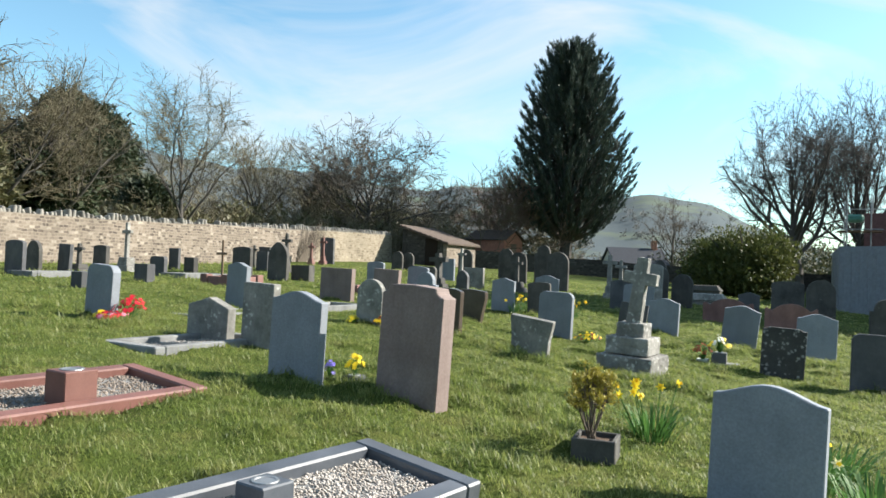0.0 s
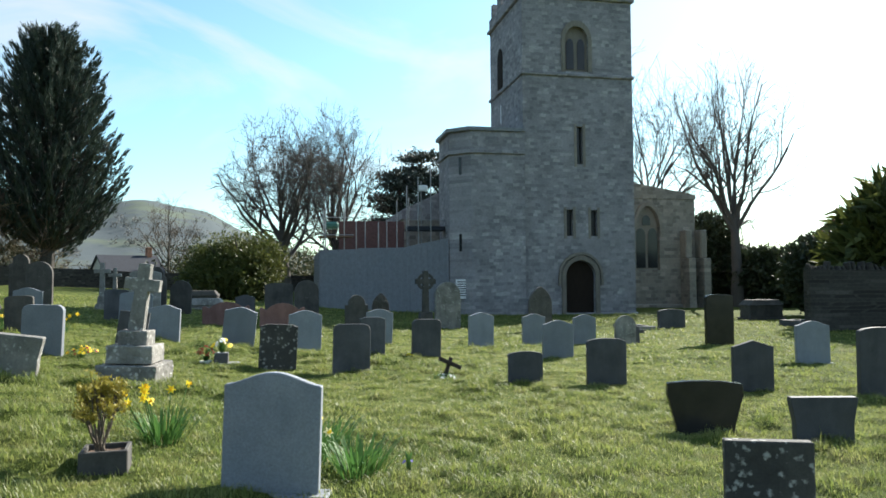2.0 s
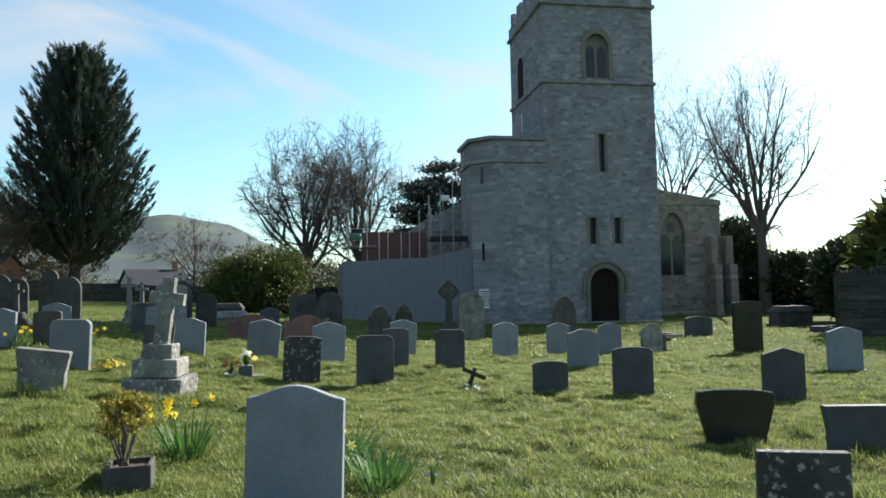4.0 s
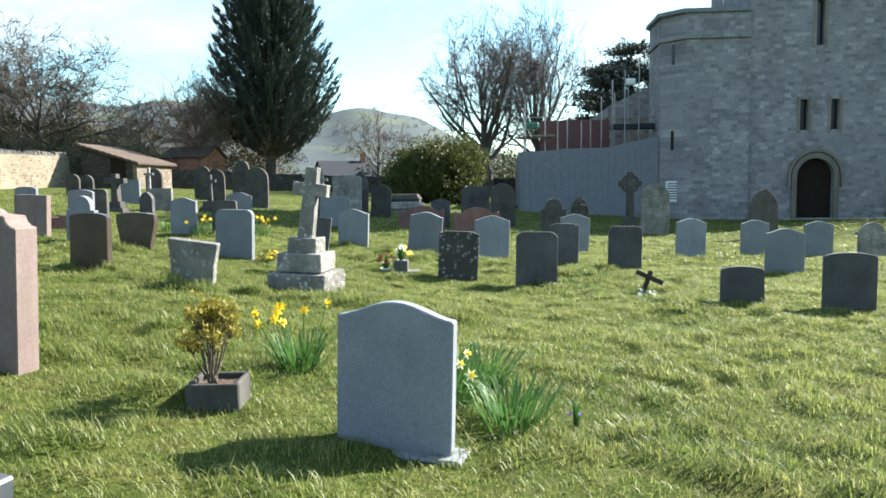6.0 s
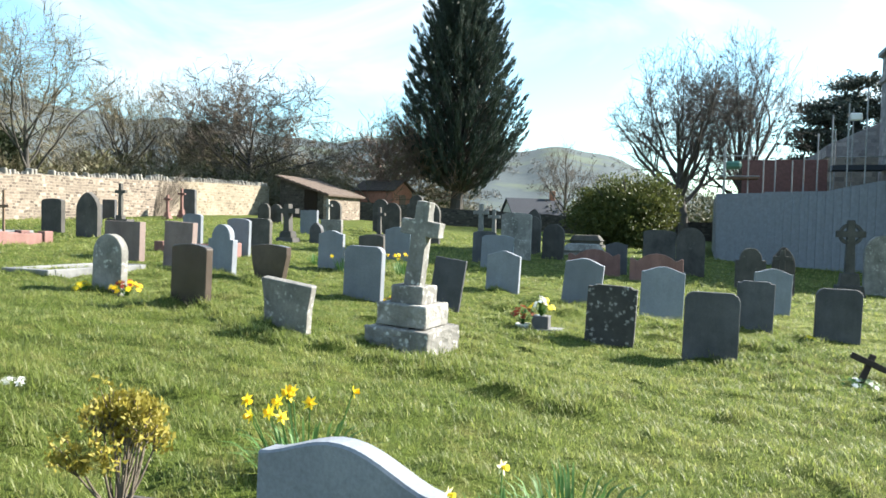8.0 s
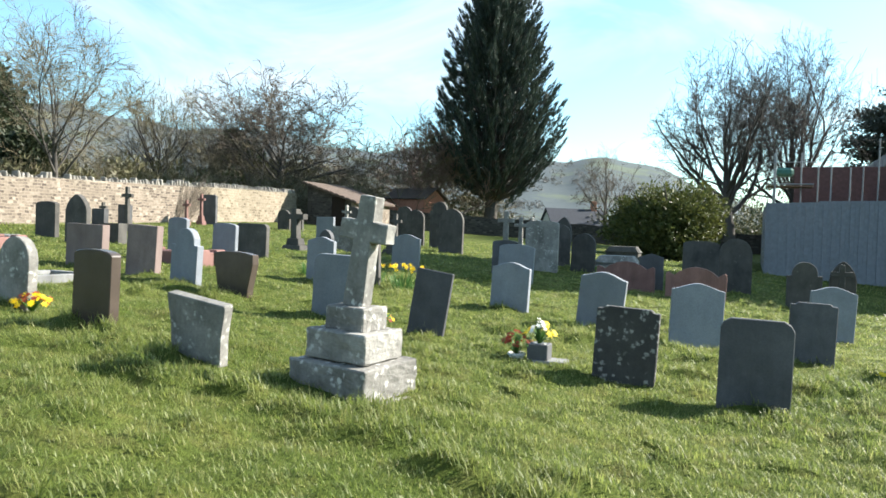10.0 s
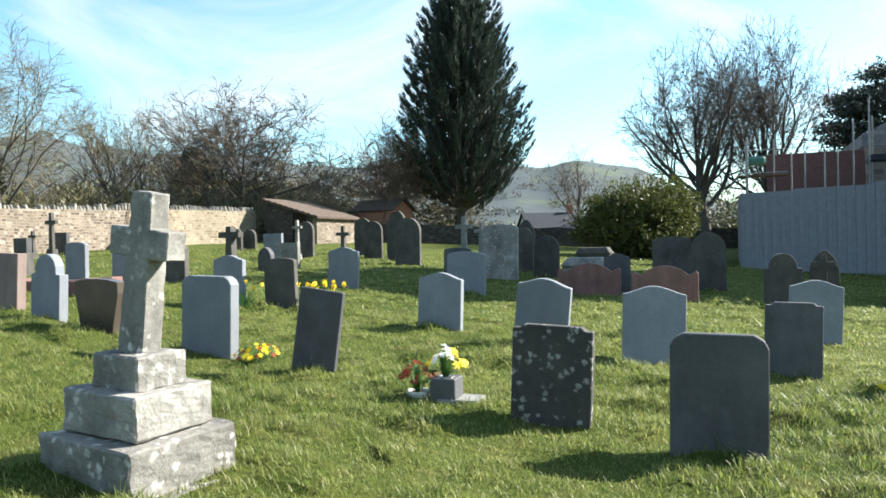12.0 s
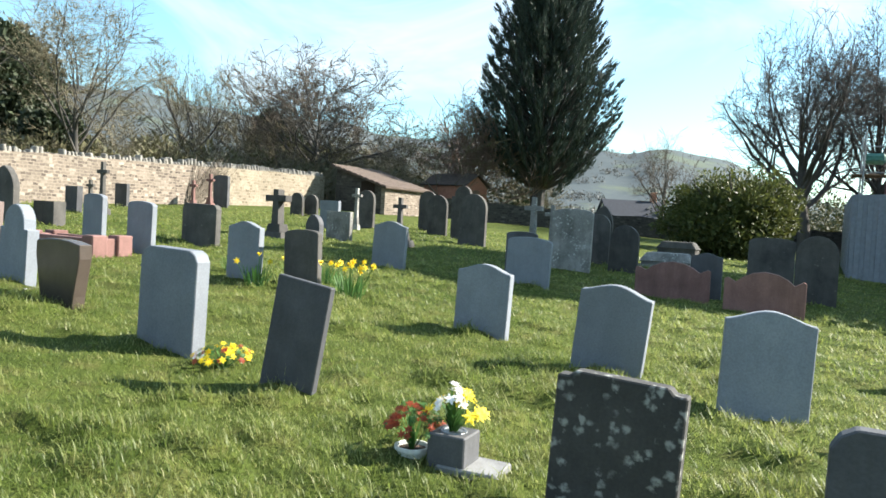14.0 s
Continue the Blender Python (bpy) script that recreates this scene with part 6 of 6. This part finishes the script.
def undergrowth():
    """Scrub and far garden trees behind the walls, too many to count."""
    rng = np.random.default_rng(60)
    sets = ((M_OLIVE, -34, -1, 58, 74, 70, 1.6, 2.6), (M_YEW, -26, 9, 72, 95, 30, 1.4, 2.3), (M_OLIVE, 2, 24, 118, 150, 50, 1.6, 2.6), (M_YEW, 17, 36, 95, 140, 50, 3.0, 5.0), (M_OLIVE, 18, 40, 100, 160, 55, 3.0, 5.5), (M_OLIVE, 50, 80, 66, 90, 40, 2.0, 3.5))
    for mat_, a0, a1, d0, d1, n, r0, r1 in sets:
        cs, ds = [], []
        for k in range(n):
            az, d = rng.uniform(a0, a1), rng.uniform(d0, d1)
            x, y = at(az, d)
            r = rng.uniform(r0, r1)
            c, dd, _ = leafy_crown(r, r, r * rng.uniform(0.7, 1.1), 160, int(rng.integers(1e6)))
            c += [x, y, ground(x, y) + r * 0.6]
            cs.append(c)
            ds.append(dd)
        me = leaves("undergrowth", np.concatenate(cs), np.concatenate(ds) + [0, 0, 0.4], 0.22, mat_, rng, 4, 1.8)
        tagged(new("undergrowth", me), "scrub and garden trees beyond the churchyard walls", "scrub", kind="stuff")


undergrowth()


def far_woods():
    """Woods, copses and hedgerow trees over the far hillsides."""
    rng = np.random.default_rng(64)
    n = 9000
    az, d = rng.uniform(-42, 72, n), 240 * (1400 / 240) ** rng.random(n)
    x, y = d * np.sin(np.radians(az)), d * np.cos(np.radians(az))
    wooded = np.sin(x / 61 + 1.7 * np.sin(y / 83)) * np.sin(y / 47 + 1.3 * np.sin(x / 71)) + 0.5 * np.sin(x / 23 + y / 31)
    hedge = np.abs(np.sin(x / 34 + 0.6 * np.sin(y / 90))) < 0.08
    keep = (wooded + 0.35 * (az < 5) > 0.25) | hedge
    x, y = x[keep], y[keep]
    n = len(x)
    c = np.stack([x, y, heights(x, y)], -1)
    r = rng.uniform(2.5, 5.0, (n, 1))
    k = 16
    off = rng.normal(0, 1, (n, k, 3))
    off /= np.linalg.norm(off, axis=2, keepdims=True)
    cen = c[:, None] + off * r[:, None] * [0.75, 0.75, 0.65] + np.concatenate([np.zeros((n, 1, 2)), r[:, None] * 0.8], 2)
    me = leaves("woods", cen.reshape(-1, 3), off.reshape(-1, 3) + [0, 0, 0.5], 1.3, M_FARWOOD, rng, 2, 1.4)
    tagged(new("woods", me), "bare grey-brown woods and hedges on the far hillsides", "woods", kind="stuff")


far_woods()


def brush():
    """Bare brushwood behind the long wall: fine upright stems in thickets."""
    rng = np.random.default_rng(61)
    rows = []
    for k in range(4500):
        az, d = rng.uniform(-34, 0.5), rng.uniform(57, 76)
        x, y = at(az, d)
        z = 1.0
        h = rng.uniform(1.8, 4.6)
        dx, dy = rng.normal(0, 0.5, 2)
        mx, my = x + dx * 0.4, y + dy * 0.4
        rows.append((x, y, z, mx, my, z + h * 0.55, 0.022, 0.016))
        rows.append((mx, my, z + h * 0.55, x + dx, y + dy, z + h, 0.016, 0.008))
        rows.append((mx, my, z + h * 0.55, x + dx * 0.4 + rng.normal(0, 0.5), y + dy * 0.4, z + h * 0.95, 0.012, 0.008))
    tagged(new("brushwood", tubes("brushwood", np.array(rows), M_TWIGOLIVE, 3)), "tangled bare brushwood behind the boundary wall", "brushwood", kind="stuff")


brush()


def wall_climber():
    """Bare climbing stems fanning over the boundary wall where its stone changes."""
    rng = np.random.default_rng(62)
    ux, uy = 0.43, 0.90
    nx, ny = 0.90 * 0.30, -0.43 * 0.30
    bx, by = -9.6 + nx, 43.0 + ny
    z0 = ground(bx, by)
    rows = []
    for k in range(60):
        s, h = rng.uniform(-0.3, 0.5), 0.0
        ds, dh = rng.uniform(0.05, 0.42), rng.uniform(0.2, 0.4)
        for i in range(7):
            s2, h2 = s + ds * rng.uniform(0.4, 1.4), h + dh * rng.uniform(0.6, 1.2)
            o = 0.02 + rng.uniform(0, 0.05)
            rows.append((bx + ux * s + nx * o, by + uy * s + ny * o, z0 + h, bx + ux * s2 + nx * o, by + uy * s2 + ny * o, z0 + h2, 0.022 - 0.002 * i, 0.02 - 0.002 * i))
            s, h = s2, h2
    ob = new("wall_climber")
    tagged(ob, "bare brown climbing stems over the boundary wall", "climber")
    part("stemwork", tubes("stemwork", np.array(rows), M_TWIG, 4), None, ob)


wall_climber()


# ---- flowers and planting ----
def blade_mesh(name, rows, material):
    """Arching strap leaves: each row is base, tip, width; four points along its bend."""
    v, f = [], []
    for (bx, by, bz), (tx, ty, tz), w in rows:
        b, t = Vector((bx, by, bz)), Vector((tx, ty, tz))
        side = Vector((-(t.y - b.y) + 1e-4, t.x - b.x, 0)).normalized() * w / 2
        for s, lift, k in ((0, 0, 0.8), (0.35, 0.16, 1.0), (0.7, 0.17, 0.8), (1.0, 0, 0.15)):
            p = b.lerp(t, s) + Vector((0, 0, lift * (t - b).length))
            v += [p - side * k, p + side * k]
        i = len(v) - 8
        f += [(i, i + 1, i + 3, i + 2), (i + 2, i + 3, i + 5, i + 4), (i + 4, i + 5, i + 7, i + 6)]
    return raw_mesh(name, np.array([tuple(p) for p in v]), np.array(f), material, True)


def flower_mesh(bm, c, facing, size):
    """Six petals round a short trumpet's base; the trumpet is made apart."""
    d = Vector(facing).normalized()
    a = d.orthogonal().normalized()
    b = d.cross(a)
    for k in range(6):
        t = k * math.pi / 3
        o = a * math.cos(t) + b * math.sin(t)
        s = a * -math.sin(t) + b * math.cos(t)
        ps = [c, c + o * size * 0.45 + s * size * 0.22, c + o * size + d * size * 0.12, c + o * size * 0.45 - s * size * 0.22]
        bm.faces.new([bm.verts.new(p) for p in ps])
    return d


def daffodils(x, y, label, seed, leaves_n=46, flowers=6, h=0.42, spread=0.16, petal=None, reach=0.14, fsize=0.045, flower_h=1.12):
    rng = random.Random(seed)
    ob = new("daffodil_clump")
    ob.matrix_basis = pose(x, y, ground(x, y))
    tagged(ob, label, "daffodils", "daffodil clumps")
    rows = []
    for i in range(leaves_n):
        a, r = rng.uniform(0, 6.28), spread * math.sqrt(rng.random())
        bx, by = math.cos(a) * r * 0.6, math.sin(a) * r * 0.6
        k = rng.uniform(0.55, 1.0)
        rows.append(((bx, by, -0.02), (bx + math.cos(a) * reach * rng.uniform(0.2, 1.4), by + math.sin(a) * reach * rng.uniform(0.2, 1.4), h * k * 0.86), rng.uniform(0.010, 0.018)))
    part("leaves", blade_mesh("leaves", rows, M_DAFLEAF), None, ob, "green strap leaves")
    for i in range(flowers):
        a, r = rng.uniform(0, 6.28), spread * rng.uniform(0.3, 1.0)
        top = Vector((math.cos(a) * r * 1.25, math.sin(a) * r * 1.25, h * flower_h * rng.uniform(0.78, 1.08)))
        bm = bmesh.new()
        tube(bm, (math.cos(a) * r * 0.4, math.sin(a) * r * 0.4, -0.02), top, 0.005, 0.004, 5)
        stem = part("stem", bm, M_DAFLEAF, ob)
        face = Vector((rng.uniform(-1, 1), rng.uniform(-1.2, 0.2), rng.uniform(-0.1, 0.5)))
        bm = bmesh.new()
        d = flower_mesh(bm, top, face, fsize)
        part("petals", bm, petal or M_PETAL, stem)
        bm = tube(bmesh.new(), top, top + d * fsize * 0.75, fsize * 0.2, fsize * 0.34, 8)
        part("trumpet", bm, M_TRUMPET if petal is None else M_PETAL, stem)
    return ob


YD = "clump of yellow daffodils with green strap leaves in the grass"
daffodils(1.32, 5.44, YD, 71, 110, 10, 0.36, 0.27, reach=0.24, fsize=0.045, flower_h=1.3)
daffodils(2.36, 4.02, "clump of daffodil leaves with few pale flowers beside a headstone", 72, 130, 1, 0.36, 0.32, M_PALEPETAL, reach=0.22)
daffodils(2.15, 4.50, "clump of daffodils with cream flowers behind a headstone", 73, 120, 6, 0.42, 0.26, M_PALEPETAL, reach=0.2, fsize=0.042, flower_h=1.0)
daffodils(2.60, 5.0, "clump of daffodil leaves beside a headstone", 74, 110, 0, 0.36, 0.30, reach=0.24)
daffodils(2.55, 17.3, YD, 75, 90, 16, 0.42, 0.36, fsize=0.055)
daffodils(1.25, 17.3, YD, 77, 70, 3, 0.42, 0.28, fsize=0.055)
daffodils(0.6, 18.3, "clump of daffodil leaves in the grass", 78, 40, 0, 0.36, 0.2)
daffodils(2.0, 18.4, "clump of daffodil leaves in the grass", 79, 60, 0, 0.36, 0.3)
daffodils(5.2, 2.3, "clump of daffodil leaves in the grass", 80, 30, 0, 0.25, 0.15)
daffodils(1.6, 18.2, YD, 81, 50, 5, 0.40, 0.25, fsize=0.055)


def bouquet(x, y, z, r, h, mats, label, seed, n=26, fsize=0.035):
    """A bunch of cut flowers over green leaves."""
    rng = random.Random(seed)
    ob = new("flower_bunch")
    ob.matrix_basis = pose(x, y, z)
    tagged(ob, label, "flowers", "grave flowers")
    rows = []
    for i in range(24):
        a = rng.uniform(0, 6.28)
        rows.append(((0, 0, 0), (math.cos(a) * r * rng.uniform(0.4, 1.1), math.sin(a) * r * rng.uniform(0.4, 1.1), h * rng.uniform(0.3, 0.9)), 0.02))
    part("leaves", blade_mesh("leaves", rows, M_DAFLEAF), None, ob, "green leaves")
    for material in dict.fromkeys(mats):
        bm = bmesh.new()
        for k in range(2):
            flower_mesh(bm, Vector((0, 0, 0.3 * fsize * k)), (0, 0, 1), fsize * (1 - 0.3 * k))
        bloom = mesh_of(bm, "bloom", material)
        for i in range(n * mats.count(material) // len(mats) + 1):
            a, q = rng.uniform(0, 6.28), math.sqrt(rng.random())
            c = Vector((math.cos(a) * r * q, math.sin(a) * r * q, h * (1.0 - 0.45 * q * q) * rng.uniform(0.8, 1.1)))
            way = Vector((math.cos(a) * q + rng.uniform(-.3, .3), math.sin(a) * q - 0.4, 0.9))
            part("bloom", bloom, None, ob, "", Matrix.Translation(c) @ way.to_track_quat("Z", "Y").to_matrix().to_4x4())
    return ob


gv = ground(4.06, 11.42)
grave_vase(4.08, 11.42, gv - 0.02, 0.23, 0.24, M_DARK, "square dark stone flower holder beside a lichened headstone", -24)
slab_under = tagged(part("paving_slab", box(0.36, 0.28, 0.05, 0.01), M_CONCRETE, None, "", pose(4.20, 11.38, gv + 0.0, 0, 0, -24)), "small grey paving slab under a flower holder", "paving slab")
BEDS[slab_under] = ((-0.18, 0.18), (-0.14, 0.14))
bouquet(4.08, 11.42, gv + 0.20, 0.17, 0.24, [M_PETAL], "bunch of yellow daffodils in a stone holder", 82, 10, 0.055)
bouquet(4.06, 11.40, gv + 0.22, 0.08, 0.28, [M_WHITEPETAL], "white flowers in a stone holder", 83, 12, 0.04)


def pot(x, y, r, h, material, label):
    ob = new("flower_pot")
    ob.matrix_basis = pose(x, y, ground(x, y) - 0.01)
    tagged(ob, label, "flower pot")
    bm = bmesh.new()
    n = 18
    prof = ((0.7 * r, 0), (r, h), (r * 1.06, h), (r * 1.06, h - 0.02), (r * 0.92, h), (r * 0.85, h - 0.03))
    ra = [[bm.verts.new((math.cos(2 * math.pi * i / n) * q, math.sin(2 * math.pi * i / n) * q, z)) for i in range(n)] for q, z in prof]
    for a, b in zip(ra, ra[1:]):
        for i in range(n):
            bm.faces.new((a[i], a[(i + 1) % n], b[(i + 1) % n], b[i]))
    part("pot", bm, material, ob)
    bm = bmesh.new()
    bm.faces.new([bm.verts.new((math.cos(2 * math.pi * i / n) * r * 0.86, math.sin(2 * math.pi * i / n) * r * 0.86, h - 0.02)) for i in range(n)])
    part("soil", bm, M_SOIL, ob)
    return ob


pot(3.84, 11.50, 0.10, 0.09, M_PLASTICWHITE, "off-white ceramic pot beside a stone flower holder")
bouquet(3.84, 11.50, gv + 0.06, 0.18, 0.27, [M_RUSTPETAL, M_RUSTPETAL, M_DAFLEAF], "rust-red flowers in a pale pot", 84, 70, 0.03)
bouquet(2.22, 13.0, ground(2.2, 13.0), 0.26, 0.20, [M_PETAL, M_TRUMPET, M_RUSTPETAL, M_DAFLEAF], "yellow and orange flowers beside a pale headstone", 85, 60, 0.036)
bouquet(-1.45, 11.55, ground(-1.45, 11.55), 0.22, 0.22, [M_PETAL, M_TRUMPET, M_RUSTPETAL], "yellow flowers beside a pale round-topped headstone", 86, 40, 0.045)
bouquet(-2.0, 11.6, ground(-2.0, 11.6), 0.12, 0.15, [M_PETAL], "small bunch of yellow flowers in the grass", 87, 14, 0.045)
bouquet(-4.72, 9.15, ground(-4.72, 9.15), 0.22, 0.34, [M_REDPETAL], "bunch of red flowers beside a pale headstone", 88, 40, 0.045)
bouquet(-4.85, 8.95, ground(-4.85, 8.95), 0.22, 0.14, [M_PINKPETAL, M_REDPETAL], "pink and red flowers laid in the grass", 89, 30, 0.045)
bouquet(-5.05, 8.98, ground(-5.05, 8.98), 0.08, 0.14, [M_PETAL], "small bunch of yellow flowers beside red ones", 90, 10, 0.04)
bouquet(-6.3, 11.6, ground(-6.3, 11.6), 0.12, 0.16, [M_PETAL], "small bunch of yellow flowers in the grass", 91, 14, 0.045)
gs = ground(-1.25, 5.95)
grave_vase(-1.26, 5.98, gs - 0.02, 0.16, 0.13, M_DARK, "small dark flower holder beside a pale headstone", -30)
bouquet(-1.26, 5.98, gs + 0.10, 0.09, 0.18, [M_PETAL], "bunch of yellow flowers in a small holder", 92, 26, 0.032)
bouquet(-1.50, 6.10, gs + 0.02, 0.06, 0.18, [M_BLUEPETAL], "small bunch of violet flowers beside a headstone", 93, 12, 0.028)
bouquet(7.22, 9.22, ground(7.22, 9.22), 0.22, 0.10, [M_WHITEPETAL, M_DAFLEAF, M_DAFLEAF], "white flowers and leaves under a small cross", 94, 26, 0.04)
bouquet(8.4, 11.95, ground(8.4, 11.95), 0.10, 0.12, [M_PETAL], "small bunch of yellow flowers in the grass", 95, 10, 0.04)
bouquet(-0.62, 6.55, ground(-0.62, 6.55), 0.10, 0.10, [M_WHITEPETAL], "white flowers behind a brown headstone", 96, 10, 0.04)
bouquet(2.75, 3.9, ground(2.75, 3.9), 0.04, 0.22, [M_BLUEPETAL], "single violet flower in the grass", 97, 2, 0.016)


def planter(x, y):
    """Square stone trough with a twiggy golden shrub."""
    z = ground(x, y)
    ob = new("planter")
    ob.matrix_basis = pose(x, y, z - 0.03, 0, 0, -20)
    tagged(ob, "square weathered stone planter with dark soil", "planter")
    s, h, t = 0.31, 0.19, 0.03
    BEDS[ob] = ((-s / 2, s / 2), (-s / 2, s / 2))
    for px, py, lx, ly in ((0, -s / 2 + t / 2, s, t), (0, s / 2 - t / 2, s, t), (-s / 2 + t / 2, 0, t, s - 2 * t), (s / 2 - t / 2, 0, t, s - 2 * t)):
        part("trough_side", box(lx, ly, h, 0.006, 1.0), M_DARKGREEN, ob, "", pose(px, py, 0))
    bm = roughen(box(s - 2 * t, s - 2 * t, h - 0.035, 0.004), 0.006, 5, 9)
    part("soil", bm, M_SOIL, ob, "crumbly brown soil")
    sh = new("shrub")
    sh.matrix_basis = pose(x - 0.03, y, z + h - 0.06, 0, 0, 0)
    tagged(sh, "twiggy golden-green dwarf shrub in a stone planter", "shrub")
    rng = random.Random(99)
    segs, tips = [], []
    for i in range(22):
        a, r = rng.uniform(0, 6.28), math.sqrt(rng.random())
        p = Vector((rng.uniform(-0.03, 0.03), rng.uniform(-0.03, 0.03), 0))
        e = Vector((math.cos(a) * 0.22 * r - 0.02, math.sin(a) * 0.22 * r, 0.52 - 0.20 * r * r - rng.uniform(0, 0.08)))
        m1 = p.lerp(e, 0.5) + Vector((0, 0, -0.02))
        segs += [(*p, *m1, 0.007, 0.005), (*m1, *e, 0.005, 0.003)]
        for k in range(8):
            q = m1.lerp(e, rng.uniform(0.78, 1.1)) + Vector((rng.uniform(-.05, .05), rng.uniform(-.05, .05), rng.uniform(-.03, .035)))
            segs.append((*m1.lerp(e, 0.6), *q, 0.003, 0.0015))
            tips.append(q)
    part("woody_framework", tubes("woody_framework", np.array(segs), M_TWIG, 5), None, sh, "thin brown stems")
    tips = np.array([tuple(t_) for t_ in tips])
    part("leaves", leaves("leaves", tips, np.tile([0, 0, 1.0], (len(tips), 1)), 0.017, M_HEATH, np.random.default_rng(3), 16, 1.5, 0.8), None, sh, "tight golden-green leaf tips")


planter(0.68, 4.62)


# ---- grass ----
def grass():
    """Turf: short lying blades over the hummocks, dense beside the walk and broader further out."""
    rng = np.random.default_rng(7)
    px = np.array([-0.5, 0.1, 1.2, 2.5, 3.3, 4.0])
    py = np.array([-0.8, -0.3, 1.2, 3.4, 4.8, 7.3])

    def spots(x0, x1, y0, y1, dmin, dmax, per_m2):
        n = int((x1 - x0) * (y1 - y0) * per_m2)
        x, y = rng.uniform(x0, x1, n), rng.uniform(y0, y1, n)
        d = np.min(np.hypot(x[:, None] - px, y[:, None] - py), axis=1)
        keep = (d >= dmin) & (d < dmax) & (y > -0.55 * x - 0.2)
        for ob in BEDS:
            m = ob.matrix_basis.inverted()
            u, v = m[0][0] * x + m[0][1] * y + m[0][3], m[1][0] * x + m[1][1] * y + m[1][3]
            (u0, u1), (v0, v1) = BEDS[ob]
            keep &= ~((u > u0) & (u < u1) & (v > v0) & (v < v1))
        return x[keep], y[keep]

    def blades(x, y, h, a, bend, w):
        n = len(x)
        z = heights(x, y) + turf(x, y) - 0.006
        dx, dy = np.cos(a), np.sin(a)
        o = np.stack([x, y, z], -1)
        side = np.stack([-dy, dx, np.zeros(n)], -1) * w[:, None] / 2
        mid = o + np.stack([dx * bend * 0.35, dy * bend * 0.35, h * 0.62], -1)
        tip = o + np.stack([dx * bend, dy * bend, h], -1)
        return np.stack([o - side, o + side, mid + side * 0.8, mid - side * 0.8, tip], 1)

    def zone(x0, x1, y0, y1, dmin, dmax, per_m2, hgt, wid, long):
        x, y = spots(x0, x1, y0, y1, dmin, dmax, per_m2)
        n = len(x)
        # blades stand longest on the hummocks; a few are long, thin and upright
        tall = rng.random(n) < long
        h = hgt * rng.uniform(0.4, 1.1, n) * (0.5 + 9.0 * turf(x, y)) * np.where(tall, 1.8, 1.0)
        a = rng.uniform(0, 2 * math.pi, n)
        bend = h * np.where(tall, rng.uniform(0.1, 0.7, n), rng.uniform(0.4, 1.5, n))
        return blades(x, y, h, a, bend, wid * rng.uniform(0.6, 1.2, n) * np.where(tall, 0.7, 1.0))

    near = zone(-6, 12, -1, 16, 0.0, 5.0, 1950, 0.072, 0.0068, 0.03)
    far = np.concatenate([
        zone(-10, 16, -1, 19, 5.0, 9.5, 1100, 0.078, 0.011, 0.02),
        zone(-16, 24, -1, 28, 9.5, 17.0, 330, 0.085, 0.02, 0.012),
        zone(-20, 34, -1, 45, 17.0, 34.0, 65, 0.09, 0.042, 0.01)])[:, [0, 1, 4]]
    i, j = (np.arange(len(near)) * 5)[:, None], (len(near) * 5 + np.arange(len(far)) * 3)[:, None]
    vs = np.concatenate([near.reshape(-1, 3), far.reshape(-1, 3)])
    f = np.concatenate([i + [0, 1, 2], i + [0, 2, 3], i + [3, 2, 4], j + [0, 1, 2]])
    me = raw_mesh("grass", vs, f, M_GRASS)
    tagged(new("grass", me), "short tufted green grass of the churchyard", "grass", kind="stuff")


grass()
